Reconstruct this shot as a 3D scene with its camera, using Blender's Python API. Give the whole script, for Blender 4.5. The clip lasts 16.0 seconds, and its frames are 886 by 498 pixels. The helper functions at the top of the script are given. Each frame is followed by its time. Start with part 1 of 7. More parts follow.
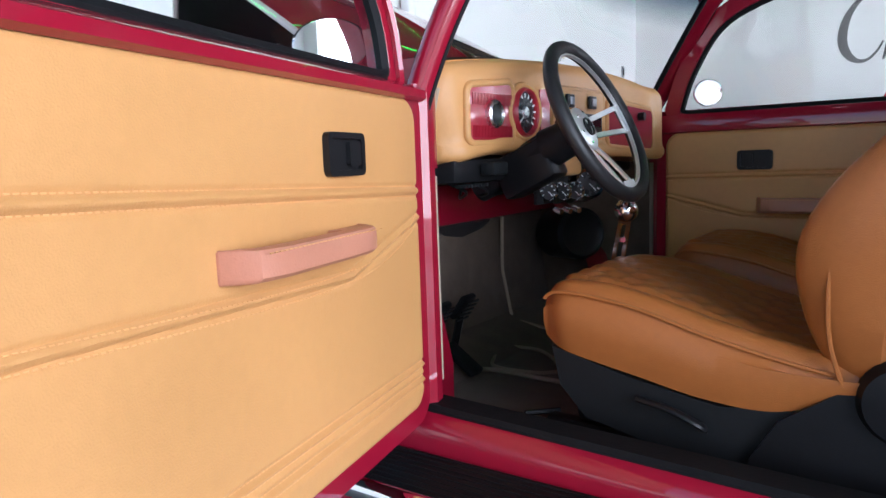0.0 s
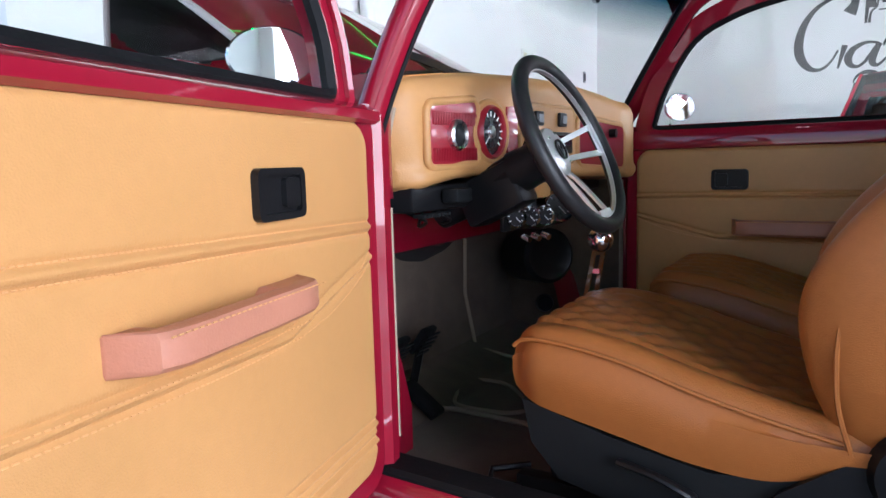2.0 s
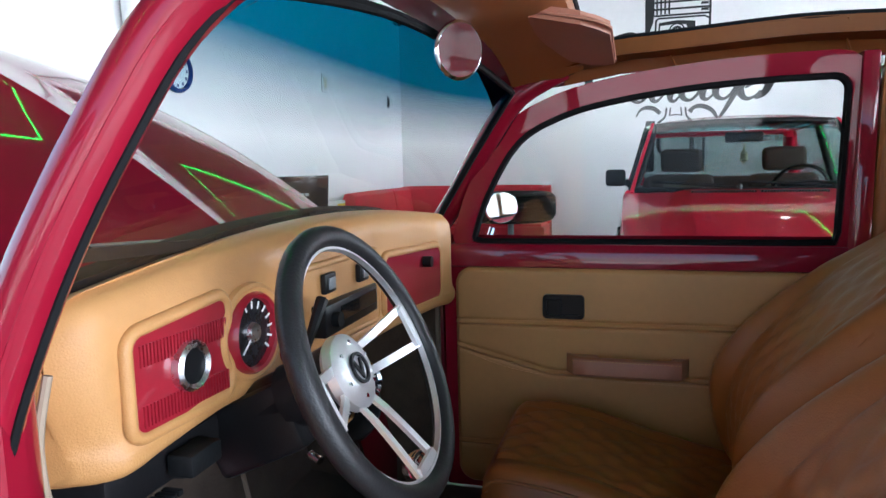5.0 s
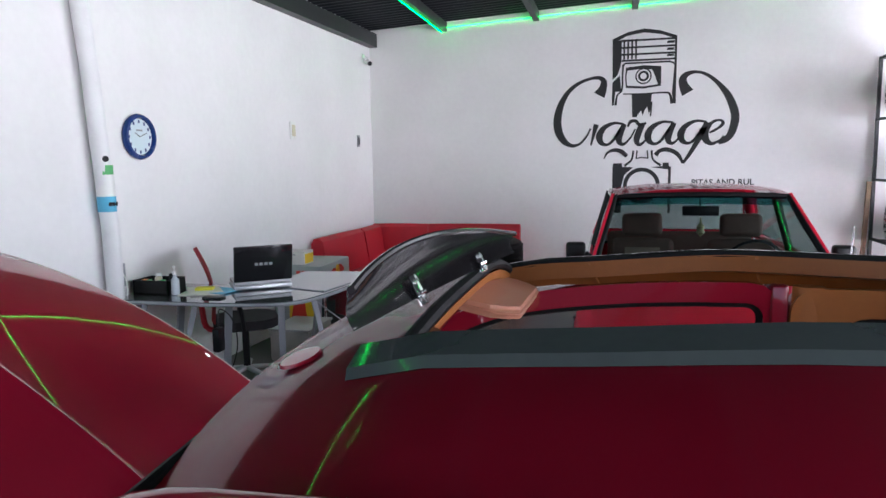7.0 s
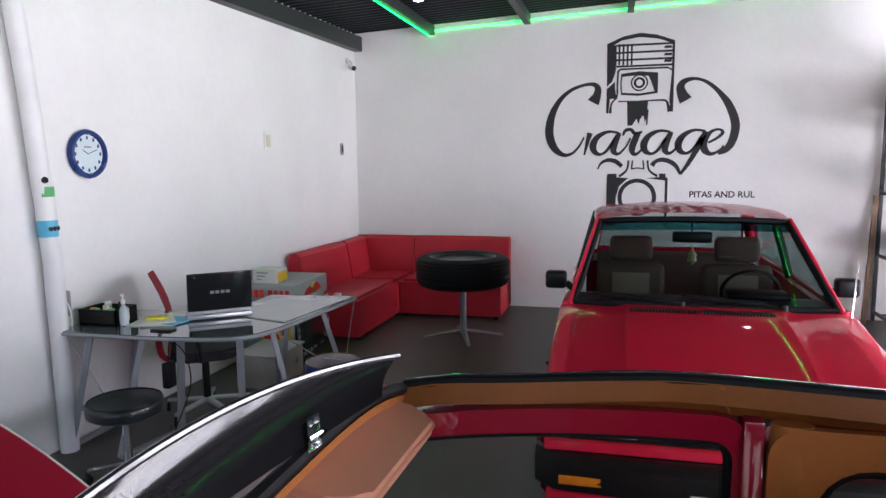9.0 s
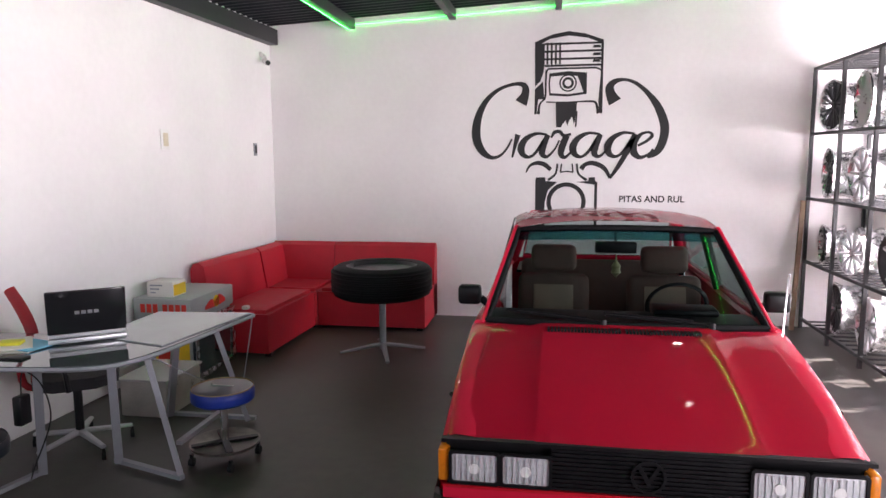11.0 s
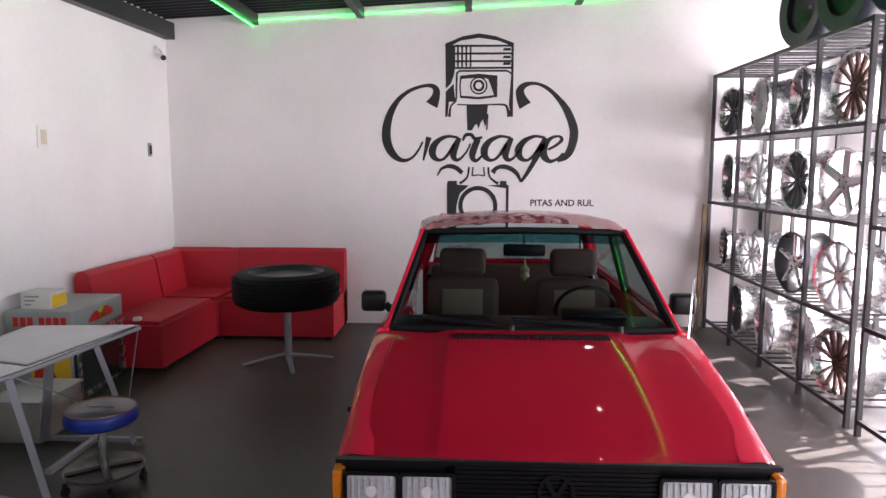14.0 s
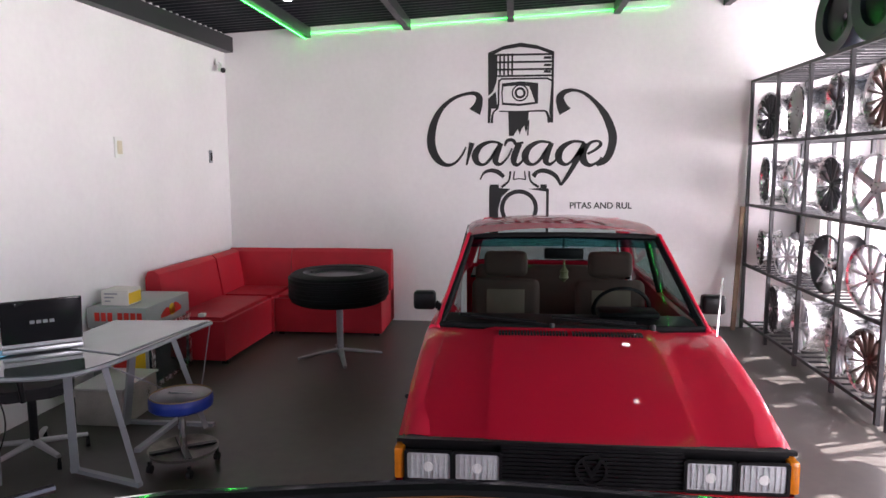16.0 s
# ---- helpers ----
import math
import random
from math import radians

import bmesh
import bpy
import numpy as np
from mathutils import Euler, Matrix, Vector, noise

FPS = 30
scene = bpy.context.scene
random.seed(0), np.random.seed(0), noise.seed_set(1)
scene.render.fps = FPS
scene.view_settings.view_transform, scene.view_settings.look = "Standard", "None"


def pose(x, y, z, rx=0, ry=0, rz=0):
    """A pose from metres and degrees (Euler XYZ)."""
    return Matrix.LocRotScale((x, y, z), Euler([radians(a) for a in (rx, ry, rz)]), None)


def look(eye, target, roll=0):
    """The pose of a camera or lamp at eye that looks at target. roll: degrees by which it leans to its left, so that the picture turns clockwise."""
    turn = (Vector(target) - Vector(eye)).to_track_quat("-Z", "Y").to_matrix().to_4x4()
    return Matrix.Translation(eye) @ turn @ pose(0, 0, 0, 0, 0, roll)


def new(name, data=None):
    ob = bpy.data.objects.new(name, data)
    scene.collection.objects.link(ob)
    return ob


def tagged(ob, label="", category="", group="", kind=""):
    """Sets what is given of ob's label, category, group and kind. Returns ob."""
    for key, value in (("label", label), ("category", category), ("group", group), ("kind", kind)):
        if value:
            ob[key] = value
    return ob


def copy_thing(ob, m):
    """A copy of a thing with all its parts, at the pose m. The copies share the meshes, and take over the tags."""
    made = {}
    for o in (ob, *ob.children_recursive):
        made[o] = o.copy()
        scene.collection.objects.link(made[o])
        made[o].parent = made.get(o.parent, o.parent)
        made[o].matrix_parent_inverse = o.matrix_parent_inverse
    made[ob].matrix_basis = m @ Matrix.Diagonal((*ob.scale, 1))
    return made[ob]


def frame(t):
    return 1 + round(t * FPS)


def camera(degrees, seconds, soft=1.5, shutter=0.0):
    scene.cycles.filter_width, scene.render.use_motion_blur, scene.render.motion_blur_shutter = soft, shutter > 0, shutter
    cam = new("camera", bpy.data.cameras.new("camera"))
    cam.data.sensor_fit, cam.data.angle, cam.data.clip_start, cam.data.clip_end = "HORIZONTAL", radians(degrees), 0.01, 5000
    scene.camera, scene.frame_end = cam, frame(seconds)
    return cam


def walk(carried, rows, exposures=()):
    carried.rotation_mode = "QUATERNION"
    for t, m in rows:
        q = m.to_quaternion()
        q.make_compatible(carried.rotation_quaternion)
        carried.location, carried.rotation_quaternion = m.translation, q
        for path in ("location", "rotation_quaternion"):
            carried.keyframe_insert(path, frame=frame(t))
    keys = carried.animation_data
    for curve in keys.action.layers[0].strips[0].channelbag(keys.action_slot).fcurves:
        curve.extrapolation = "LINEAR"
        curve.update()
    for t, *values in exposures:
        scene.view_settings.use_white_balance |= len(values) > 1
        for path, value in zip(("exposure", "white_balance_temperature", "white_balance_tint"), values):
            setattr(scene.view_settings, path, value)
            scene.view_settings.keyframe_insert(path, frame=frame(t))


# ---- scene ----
cam = camera(65.5, 16.0)
PATH = [
    (0, (3.205, -9.31, 0.845), (2.074, -7.68, 0.596), -2.0),
    (0.5, (3.203, -9.307, 0.847), (2.086, -7.668, 0.593), -1.8),
    (1, (3.182, -9.289, 0.849), (2.08, -7.64, 0.594), -1.7),
    (1.5, (3.151, -9.245, 0.87), (2.063, -7.586, 0.612), -1.7),
    (2, (3.124, -9.176, 0.892), (2.087, -7.484, 0.642), -1.6),
    (2.5, (3.099, -9.085, 0.933), (2.107, -7.366, 0.684), -1.8),
    (3, (3.066, -8.998, 0.958), (2.114, -7.258, 0.706), -1.9),
    (3.5, (3.033, -8.898, 0.981), (2.17, -7.112, 0.73), -1.5),
    (4, (3.017, -8.809, 1.023), (2.265, -6.973, 0.776), -1.4),
    (4.3, (2.99, -8.772, 1.031), (2.311, -6.908, 0.777), -0.5),
    (4.5, (2.983, -8.757, 1.08), (2.335, -6.882, 0.829), -1.6),
    (4.7, (2.971, -8.733, 1.113), (2.381, -6.839, 0.857), -1.1),
    (5, (2.957, -8.703, 1.169), (2.423, -6.791, 0.919), -1.3),
    (5.2, (2.959, -8.696, 1.218), (2.448, -6.778, 0.975), -1.2),
    (7.3, (3.103, -8.641, 1.688), (2.63, -6.714, 1.438), -0.9),
    (7.5, (3.125, -8.592, 1.715), (2.651, -6.665, 1.463), -0.9),
    (7.7, (3.131, -8.564, 1.746), (2.661, -6.637, 1.489), -0.8),
    (8, (3.167, -8.491, 1.752), (2.686, -6.567, 1.494), -1.0),
    (8.1, (3.164, -8.49, 1.761), (2.686, -6.565, 1.503), -0.8),
    (8.5, (3.19, -8.387, 1.784), (2.706, -6.463, 1.528), -0.7),
    (8.7, (3.193, -8.326, 1.792), (2.705, -6.404, 1.534), -0.7),
    (10.8, (3.296, -7.81, 1.8), (2.924, -5.861, 1.541), -0.4),
    (11, (3.316, -7.769, 1.796), (2.991, -5.812, 1.54), -0.3),
    (11.5, (3.342, -7.67, 1.785), (3.091, -5.702, 1.528), -0.3),
    (12, (3.361, -7.596, 1.771), (3.143, -5.624, 1.518), -0.3),
    (12.5, (3.36, -7.572, 1.763), (3.172, -5.596, 1.514), -0.0),
    (13, (3.376, -7.579, 1.759), (3.219, -5.6, 1.513), -0.2),
    (13.5, (3.371, -7.568, 1.75), (3.251, -5.586, 1.51), 0.1),
    (14, (3.37, -7.573, 1.76), (3.281, -5.589, 1.521), 0.1),
    (14.5, (3.366, -7.587, 1.77), (3.3, -5.603, 1.528), 0.1),
    (15, (3.355, -7.735, 1.815), (3.29, -5.75, 1.579), 0.1),
    (15.5, (3.361, -7.851, 1.823), (3.245, -5.869, 1.587), -0.0),
    (16, (3.348, -7.9, 1.83), (3.146, -5.925, 1.586), -0.2),
]
walk(cam, [(t, look(eye, target, roll)) for t, eye, target, roll in PATH], [(0.0, 2.4, 5500, 11), (3.0, 2.5, 5500, 11), (5.0, 2.65, 5500, 8), (7.5, 2.05, 5900, 17), (9.0, 2.1, 6000, 18), (11.0, 2.35, 6500, 25), (12.5, 2.3, 6500, 25), (14.5, 2.1, 6400, 25), (16.0, 2.1, 6400, 25)])

# ---------- light ----------
world = bpy.data.worlds.new("world")
scene.world = world
world.use_nodes = True
_sky = world.node_tree.nodes.new("ShaderNodeTexSky")
_sky.sky_type = 'NISHITA'
_sky.sun_disc = False
_sky.sun_elevation = radians(48)
_sky.sun_rotation = radians(60)
world.node_tree.links.new(_sky.outputs[0], world.node_tree.nodes["Background"].inputs[0])
world.node_tree.nodes["Background"].inputs[1].default_value = 0.06


def lamp(name, kind, m, energy, color=(1, 1, 1), **kw):
    data = bpy.data.lights.new(name, kind)
    data.energy, data.color = energy, color
    for k, v in kw.items():
        if k == "size":
            data.shape, data.size, data.size_y = 'RECTANGLE', v[0], v[1]
        elif k == "angle":
            data.angle = v
        elif k == "radius":
            data.shadow_soft_size = v
    ob = new(name, data)
    ob.matrix_world = m
    return ob


lamp("sun", 'SUN', look((5.6 + 5.5, -2.7 + 2.2, 6.6), (5.6, -2.7, 0)), 5.0, (1.0, 0.95, 0.87), angle=radians(0.5))
# daylight that enters by the open sides of the workshop
lamp("daylight_street", 'AREA', look((3.2, -12.6, 2.0), (3.2, 0, 1.1)), 3, (1.0, 0.965, 0.97), size=(6.0, 3.0))
lamp("daylight_drive", 'AREA', look((7.3, -9.9, 1.75), (2.0, -8.6, 1.0)), 88, (1.0, 0.965, 0.965), size=(4.8, 2.9))
lamp("daylight_yard", 'AREA', look((-1.2, -9.3, 1.9), (4, -8.2, 0.9)), 4, (1.0, 0.965, 0.975), size=(3.6, 2.6))
lamp("daylight_gate", 'AREA', look((7.35, -2.95, 1.6), (1, -2.5, 1.5)), 160, (1.0, 0.965, 0.95), size=(4.7, 2.7))

# ---------- material kit ----------
MATS = {}


def mat(name, color, rough=0.5, metal=0.0, vary=0.12, scale=6.0, grain=0.0, grain_scale=300.0, coat=0.0, trans=0.0,
        ior=1.45, emit=0.0, spec=0.5, dirt=0.0, per_object=0.0, sheen=0.0):
    """A principled surface with broad and fine variation and a fine relief."""
    if name in MATS:
        return MATS[name]
    m = bpy.data.materials.new(name)
    m.use_nodes = True
    nt = m.node_tree
    b = nt.nodes["Principled BSDF"]
    co = nt.nodes.new("ShaderNodeTexCoord")
    n1 = nt.nodes.new("ShaderNodeTexNoise")
    n1.inputs["Scale"].default_value, n1.inputs["Detail"].default_value = scale, 6
    n2 = nt.nodes.new("ShaderNodeTexNoise")
    n2.inputs["Scale"].default_value, n2.inputs["Detail"].default_value = scale * 14, 3
    for n in (n1, n2):
        nt.links.new(co.outputs["Object"], n.inputs["Vector"])
    mix = nt.nodes.new("ShaderNodeMath")
    mix.operation = 'MULTIPLY_ADD'
    mix.inputs[1].default_value = 0.4
    nt.links.new(n2.outputs[0], mix.inputs[0])
    nt.links.new(n1.outputs[0], mix.inputs[2])
    ramp = nt.nodes.new("ShaderNodeMapRange")
    ramp.inputs[1].default_value, ramp.inputs[2].default_value = 0.45, 0.95
    ramp.inputs[3].default_value, ramp.inputs[4].default_value = 1 - vary, 1 + vary
    nt.links.new(mix.outputs[0], ramp.inputs[0])
    mul = nt.nodes.new("ShaderNodeVectorMath")
    mul.operation = 'SCALE'
    mul.inputs[0].default_value = color[:3]
    nt.links.new(ramp.outputs[0], mul.inputs["Scale"])
    last = mul.outputs[0]
    if per_object:
        info = nt.nodes.new("ShaderNodeObjectInfo")
        r2 = nt.nodes.new("ShaderNodeMapRange")
        r2.inputs[3].default_value, r2.inputs[4].default_value = 1 - per_object, 1 + per_object
        nt.links.new(info.outputs["Random"], r2.inputs[0])
        m2 = nt.nodes.new("ShaderNodeVectorMath")
        m2.operation = 'SCALE'
        nt.links.new(last, m2.inputs[0])
        nt.links.new(r2.outputs[0], m2.inputs["Scale"])
        last = m2.outputs[0]
    nt.links.new(last, b.inputs["Base Color"])
    rr = nt.nodes.new("ShaderNodeMapRange")
    rr.inputs[1].default_value, rr.inputs[2].default_value = 0.4, 1.0
    rr.inputs[3].default_value, rr.inputs[4].default_value = rough * 0.85, min(1, rough * 1.2)
    nt.links.new(mix.outputs[0], rr.inputs[0])
    nt.links.new(rr.outputs[0], b.inputs["Roughness"])
    b.inputs["Metallic"].default_value = metal
    b.inputs["IOR"].default_value = ior
    b.inputs["Specular IOR Level"].default_value = spec
    b.inputs["Coat Weight"].default_value = coat
    b.inputs["Coat Roughness"].default_value = 0.03
    b.inputs["Transmission Weight"].default_value = trans
    if sheen:
        b.inputs["Sheen Weight"].default_value = sheen
    if emit:
        b.inputs["Emission Color"].default_value = (*color[:3], 1)
        b.inputs["Emission Strength"].default_value = emit
    if grain:
        n3 = nt.nodes.new("ShaderNodeTexNoise")
        n3.inputs["Scale"].default_value, n3.inputs["Detail"].default_value = grain_scale, 4
        nt.links.new(co.outputs["Object"], n3.inputs["Vector"])
        bump = nt.nodes.new("ShaderNodeBump")
        bump.inputs["Strength"].default_value, bump.inputs["Distance"].default_value = grain, 0.002
        nt.links.new(n3.outputs[0], bump.inputs["Height"])
        nt.links.new(bump.outputs[0], b.inputs["Normal"])
    MATS[name] = m
    return m


def glass(name, tint=(1, 1, 1), rough=0.0):
    """A thin clear pane: light passes straight, with a gloss on top."""
    if name in MATS:
        return MATS[name]
    m = bpy.data.materials.new(name)
    m.use_nodes = True
    nt = m.node_tree
    nt.nodes.remove(nt.nodes["Principled BSDF"])
    t = nt.nodes.new("ShaderNodeBsdfTransparent")
    t.inputs[0].default_value = (*tint, 1)
    g = nt.nodes.new("ShaderNodeBsdfGlossy")
    g.inputs["Roughness"].default_value = rough + 0.01
    lw = nt.nodes.new("ShaderNodeLayerWeight")
    lw.inputs[0].default_value = 0.5
    pw = nt.nodes.new("ShaderNodeMath")
    pw.operation = 'POWER'
    pw.inputs[1].default_value = 5.0
    nt.links.new(lw.outputs["Facing"], pw.inputs[0])
    f = nt.nodes.new("ShaderNodeMath")
    f.operation = 'MULTIPLY_ADD'
    f.inputs[1].default_value, f.inputs[2].default_value = 0.7, 0.035
    nt.links.new(pw.outputs[0], f.inputs[0])
    mx = nt.nodes.new("ShaderNodeMixShader")
    nt.links.new(f.outputs[0], mx.inputs[0])
    nt.links.new(t.outputs[0], mx.inputs[1])
    nt.links.new(g.outputs[0], mx.inputs[2])
    nt.links.new(mx.outputs[0], nt.nodes["Material Output"].inputs[0])
    MATS[name] = m
    return m


WALL = mat("painted_plaster", (0.80, 0.78, 0.79), 0.75, vary=0.05, scale=1.3, grain=0.25, grain_scale=90)
CONCRETE = mat("smooth_concrete", (0.070, 0.064, 0.058), 0.42, vary=0.45, scale=0.9, grain=0.15, grain_scale=60)
BLACKPAINT = mat("black_wall_paint", (0.018, 0.018, 0.02), 0.6, vary=0.2)
STEEL_BLACK = mat("black_steel", (0.03, 0.03, 0.034), 0.45, vary=0.3, scale=10)
ROOFSHEET = mat("dark_roof_sheet", (0.016, 0.018, 0.022), 0.5, vary=0.25, scale=4)
LED = mat("green_led", (0.003, 1.0, 0.07), 0.5, emit=5.0)
RED_GOLF = mat("red_car_paint", (0.70, 0.017, 0.052), 0.42, vary=0.015, scale=2, coat=1.0, spec=0.12)
RED_BUG = mat("deep_red_car_paint", (0.26, 0.005, 0.022), 0.40, vary=0.015, scale=2, coat=1.0, spec=0.12)
RED_SOFA = mat("red_leatherette", (0.46, 0.014, 0.028), 0.5, vary=0.12, scale=5, grain=0.3, grain_scale=220)
TAN = mat("tan_leather", (0.55, 0.285, 0.10), 0.42, vary=0.07, scale=5, grain=0.35, grain_scale=420)
TAN_DARK = mat("cognac_leather", (0.33, 0.112, 0.025), 0.38, vary=0.10, scale=6, grain=0.35, grain_scale=420)
ARM = mat("rosewood_leather", (0.47, 0.200, 0.125), 0.42, vary=0.08, scale=8, grain=0.3, grain_scale=380)
THREAD = mat("pale_thread", (0.66, 0.36, 0.15), 0.7)
PLASTIC = mat("black_plastic", (0.009, 0.009, 0.010), 0.34, spec=0.25, vary=0.2, scale=12, grain=0.1)
PLASTIC_GREY = mat("charcoal_plastic", (0.010, 0.011, 0.012), 0.5, spec=0.2, vary=0.15, scale=10, grain=0.2, grain_scale=200)
RUBBER = mat("rubber", (0.008, 0.008, 0.009), 0.6, spec=0.15, vary=0.25, scale=20, grain=0.2, grain_scale=150)
CHROME = mat("chrome", (0.85, 0.86, 0.88), 0.06, metal=1.0, vary=0.03)
ALLOY = mat("brushed_aluminium", (0.72, 0.72, 0.73), 0.26, metal=1.0, vary=0.08, scale=20)
SILVER = mat("silver_lacquer", (0.55, 0.56, 0.58), 0.32, metal=0.7, vary=0.08)
GUNMETAL = mat("dark_lacquer", (0.035, 0.036, 0.04), 0.3, metal=0.4, vary=0.15)
GREYLEG = mat("grey_powder_coat", (0.30, 0.315, 0.34), 0.4, metal=0.3, vary=0.08)
CARPET = mat("brown_carpet", (0.105, 0.073, 0.050), 0.95, vary=0.3, scale=18, grain=1.0, grain_scale=500, sheen=0.1)
# carpet edging, and the drawn highlight on the dashboard post
PIPING_GLINT = mat("pale_piping_glint", (0.33, 0.26, 0.19), 0.8)
WHITE = mat("white_plastic", (0.78, 0.78, 0.77), 0.4, vary=0.05)
CREAM = mat("cream_plastic", (0.62, 0.56, 0.42), 0.45, vary=0.08)
MIRROR = mat("mirror_glass", (0.92, 0.93, 0.94), 0.015, metal=1.0, vary=0.0)
CARGLASS = glass("car_glass", (0.955, 0.975, 0.97))
SMOKED = mat("smoked_acrylic", (0.022, 0.020, 0.023), 0.12, vary=0.1, scale=9, coat=0.5)
GOLFGLASS = glass("tinted_car_glass", (0.44, 0.50, 0.49))
SPOKE = mat("satin_aluminium", (0.80, 0.80, 0.81), 0.36, metal=0.75, vary=0.06, scale=30)
AMBER = mat("amber_lens", (0.75, 0.22, 0.01), 0.15, vary=0.1, scale=40, coat=0.5)
LENS = mat("ribbed_lamp_lens", (0.55, 0.57, 0.59), 0.16, vary=0.1, scale=60, grain=0.6, grain_scale=160, coat=0.6)
BLUE = mat("blue_vinyl", (0.012, 0.035, 0.27), 0.35, vary=0.12, scale=8, grain=0.15)
BLUE_RIM = mat("blue_rim", (0.01, 0.035, 0.16), 0.25)
YELLOW = mat("yellow_print", (0.80, 0.52, 0.02), 0.5)
REDPRINT = mat("red_print", (0.62, 0.03, 0.02), 0.5)
NAVY = mat("navy_print", (0.015, 0.03, 0.16), 0.5)
GREYBOX = mat("grey_coated_metal", (0.33, 0.36, 0.36), 0.45, vary=0.06)
CARD = mat("white_card", (0.70, 0.68, 0.64), 0.7, vary=0.06)
GREEN = mat("green_print", (0.10, 0.42, 0.14), 0.5)
ORANGE = mat("orange_plastic", (0.85, 0.22, 0.03), 0.4)
TEAL = mat("light_blue_print", (0.10, 0.42, 0.62), 0.5)
SEATCLOTH = mat("brown_seat_cloth", (0.11, 0.075, 0.062), 0.8, vary=0.15, scale=12, grain=0.4)
SEATCLOTH_LIGHT = mat("beige_seat_cloth", (0.26, 0.22, 0.17), 0.85, vary=0.12, scale=12, grain=0.4)
WOOD = mat("weathered_wood", (0.22, 0.15, 0.10), 0.75, vary=0.3, scale=7)


# ---------- mesh kit ----------
def thing(name, label, category, loc, group="", kind=""):
    ob = new(name)
    ob.location = loc
    ob.empty_display_size = 0.1
    return tagged(ob, label, category, group, kind)


def root_of(ob):
    while ob.parent:
        ob = ob.parent
    return ob


def finish(name, bm, material, smooth=True):
    bmesh.ops.recalc_face_normals(bm, faces=bm.faces[:])
    me = bpy.data.meshes.new(name)
    bm.to_mesh(me)
    bm.free()
    if material is not None:
        me.materials.append(material)
    if smooth:
        for p in me.polygons:
            p.use_smooth = True
        me.set_sharp_from_angle(angle=radians(38))
    return me


def part(name, bm, material, parent, label="", smooth=True):
    """One mesh object under a thing or a part; bm is in world metres."""
    while parent.parent and parent.parent.parent:
        parent = parent.parent
    r = root_of(parent)
    bmesh.ops.translate(bm, verts=bm.verts[:], vec=-Vector(r.location))
    ob = new(name, finish(name, bm, material, smooth))
    ob.parent = parent
    if label:
        ob["label"] = label
    return ob


def solo(name, bm, material, label, category, kind="", group="", smooth=True):
    """A thing that is one mesh, its origin at the middle of its foot."""
    zs = [v.co.z for v in bm.verts]
    base = Vector((sum(v.co.x for v in bm.verts) / len(bm.verts), sum(v.co.y for v in bm.verts) / len(bm.verts), min(zs)))
    bmesh.ops.translate(bm, verts=bm.verts[:], vec=-base)
    ob = new(name, finish(name, bm, material, smooth))
    ob.location = base
    return tagged(ob, label, category, group, kind)


def B():
    return bmesh.new()


def box(bm, x0, x1, y0, y1, z0, z1, bev=0.0, seg=2, m=None):
    r = bmesh.ops.create_cube(bm, size=1.0)
    vs = r["verts"]
    for v in vs:
        v.co = Vector((x0 + (v.co.x + 0.5) * (x1 - x0), y0 + (v.co.y + 0.5) * (y1 - y0), z0 + (v.co.z + 0.5) * (z1 - z0)))
    if bev:
        es = list({e for v in vs for e in v.link_edges})
        g = bmesh.ops.bevel(bm, geom=es, offset=bev, segments=seg, affect='EDGES', profile=0.5)
        vs = list({v for f in g["faces"] for v in f.verts} | {v for v in vs if v.is_valid})
    if m is not None:
        bmesh.ops.transform(bm, matrix=m, verts=[v for v in vs if v.is_valid])
    return bm


def rot(point, axis, degrees):
    return Matrix.Translation(point) @ Matrix.Rotation(radians(degrees), 4, axis) @ Matrix.Translation(-Vector(point))


def loft(bm, rows, close=False, cap=False, loop=False):
    """Skin rows of points. close: each row is a ring; loop: the last row meets the first."""
    vs = [[bm.verts.new(p) for p in row] for row in rows]
    n = len(vs[0])
    pairs = list(zip(vs, vs[1:]))
    if loop:
        pairs.append((vs[-1], vs[0]))
    for a, b in pairs:
        for i in range(n if close else n - 1):
            j = (i + 1) % n
            bm.faces.new((a[i], a[j], b[j], b[i]))
    if cap and close:
        bm.faces.new(vs[0][::-1])
        bm.faces.new(vs[-1])
    return bm


def frames_along(pts, closed=False):
    pts = [Vector(p) for p in pts]
    out, prev = [], None
    n = len(pts)
    for i, p in enumerate(pts):
        a = pts[i - 1] if (i or closed) else pts[i]
        b = pts[(i + 1) % n] if (i < n - 1 or closed) else pts[i]
        t = (b - a).normalized()
        if prev is None:
            up = Vector((0, 0, 1)) if abs(t.z) < 0.9 else Vector((0, 1, 0))
            s = t.cross(up).normalized()
        else:
            s = (prev - t * prev.dot(t)).normalized()
        prev = s
        out.append((p, s, t.cross(s)))
    return out


def tube(bm, pts, r, seg=10, closed=False, radii=None, flat=1.0):
    rows = []
    for i, (p, s, u) in enumerate(frames_along(pts, closed)):
        q = radii[i] if radii else r
        rows.append([p + (s * math.cos(2 * math.pi * k / seg) + u * math.sin(2 * math.pi * k / seg) * flat) * q for k in range(seg)])
    return loft(bm, rows, close=True, cap=not closed, loop=closed)


def rod(bm, a, b, r, seg=10, r2=None):
    return tube(bm, [a, b], r, seg, radii=[r, r if r2 is None else r2])


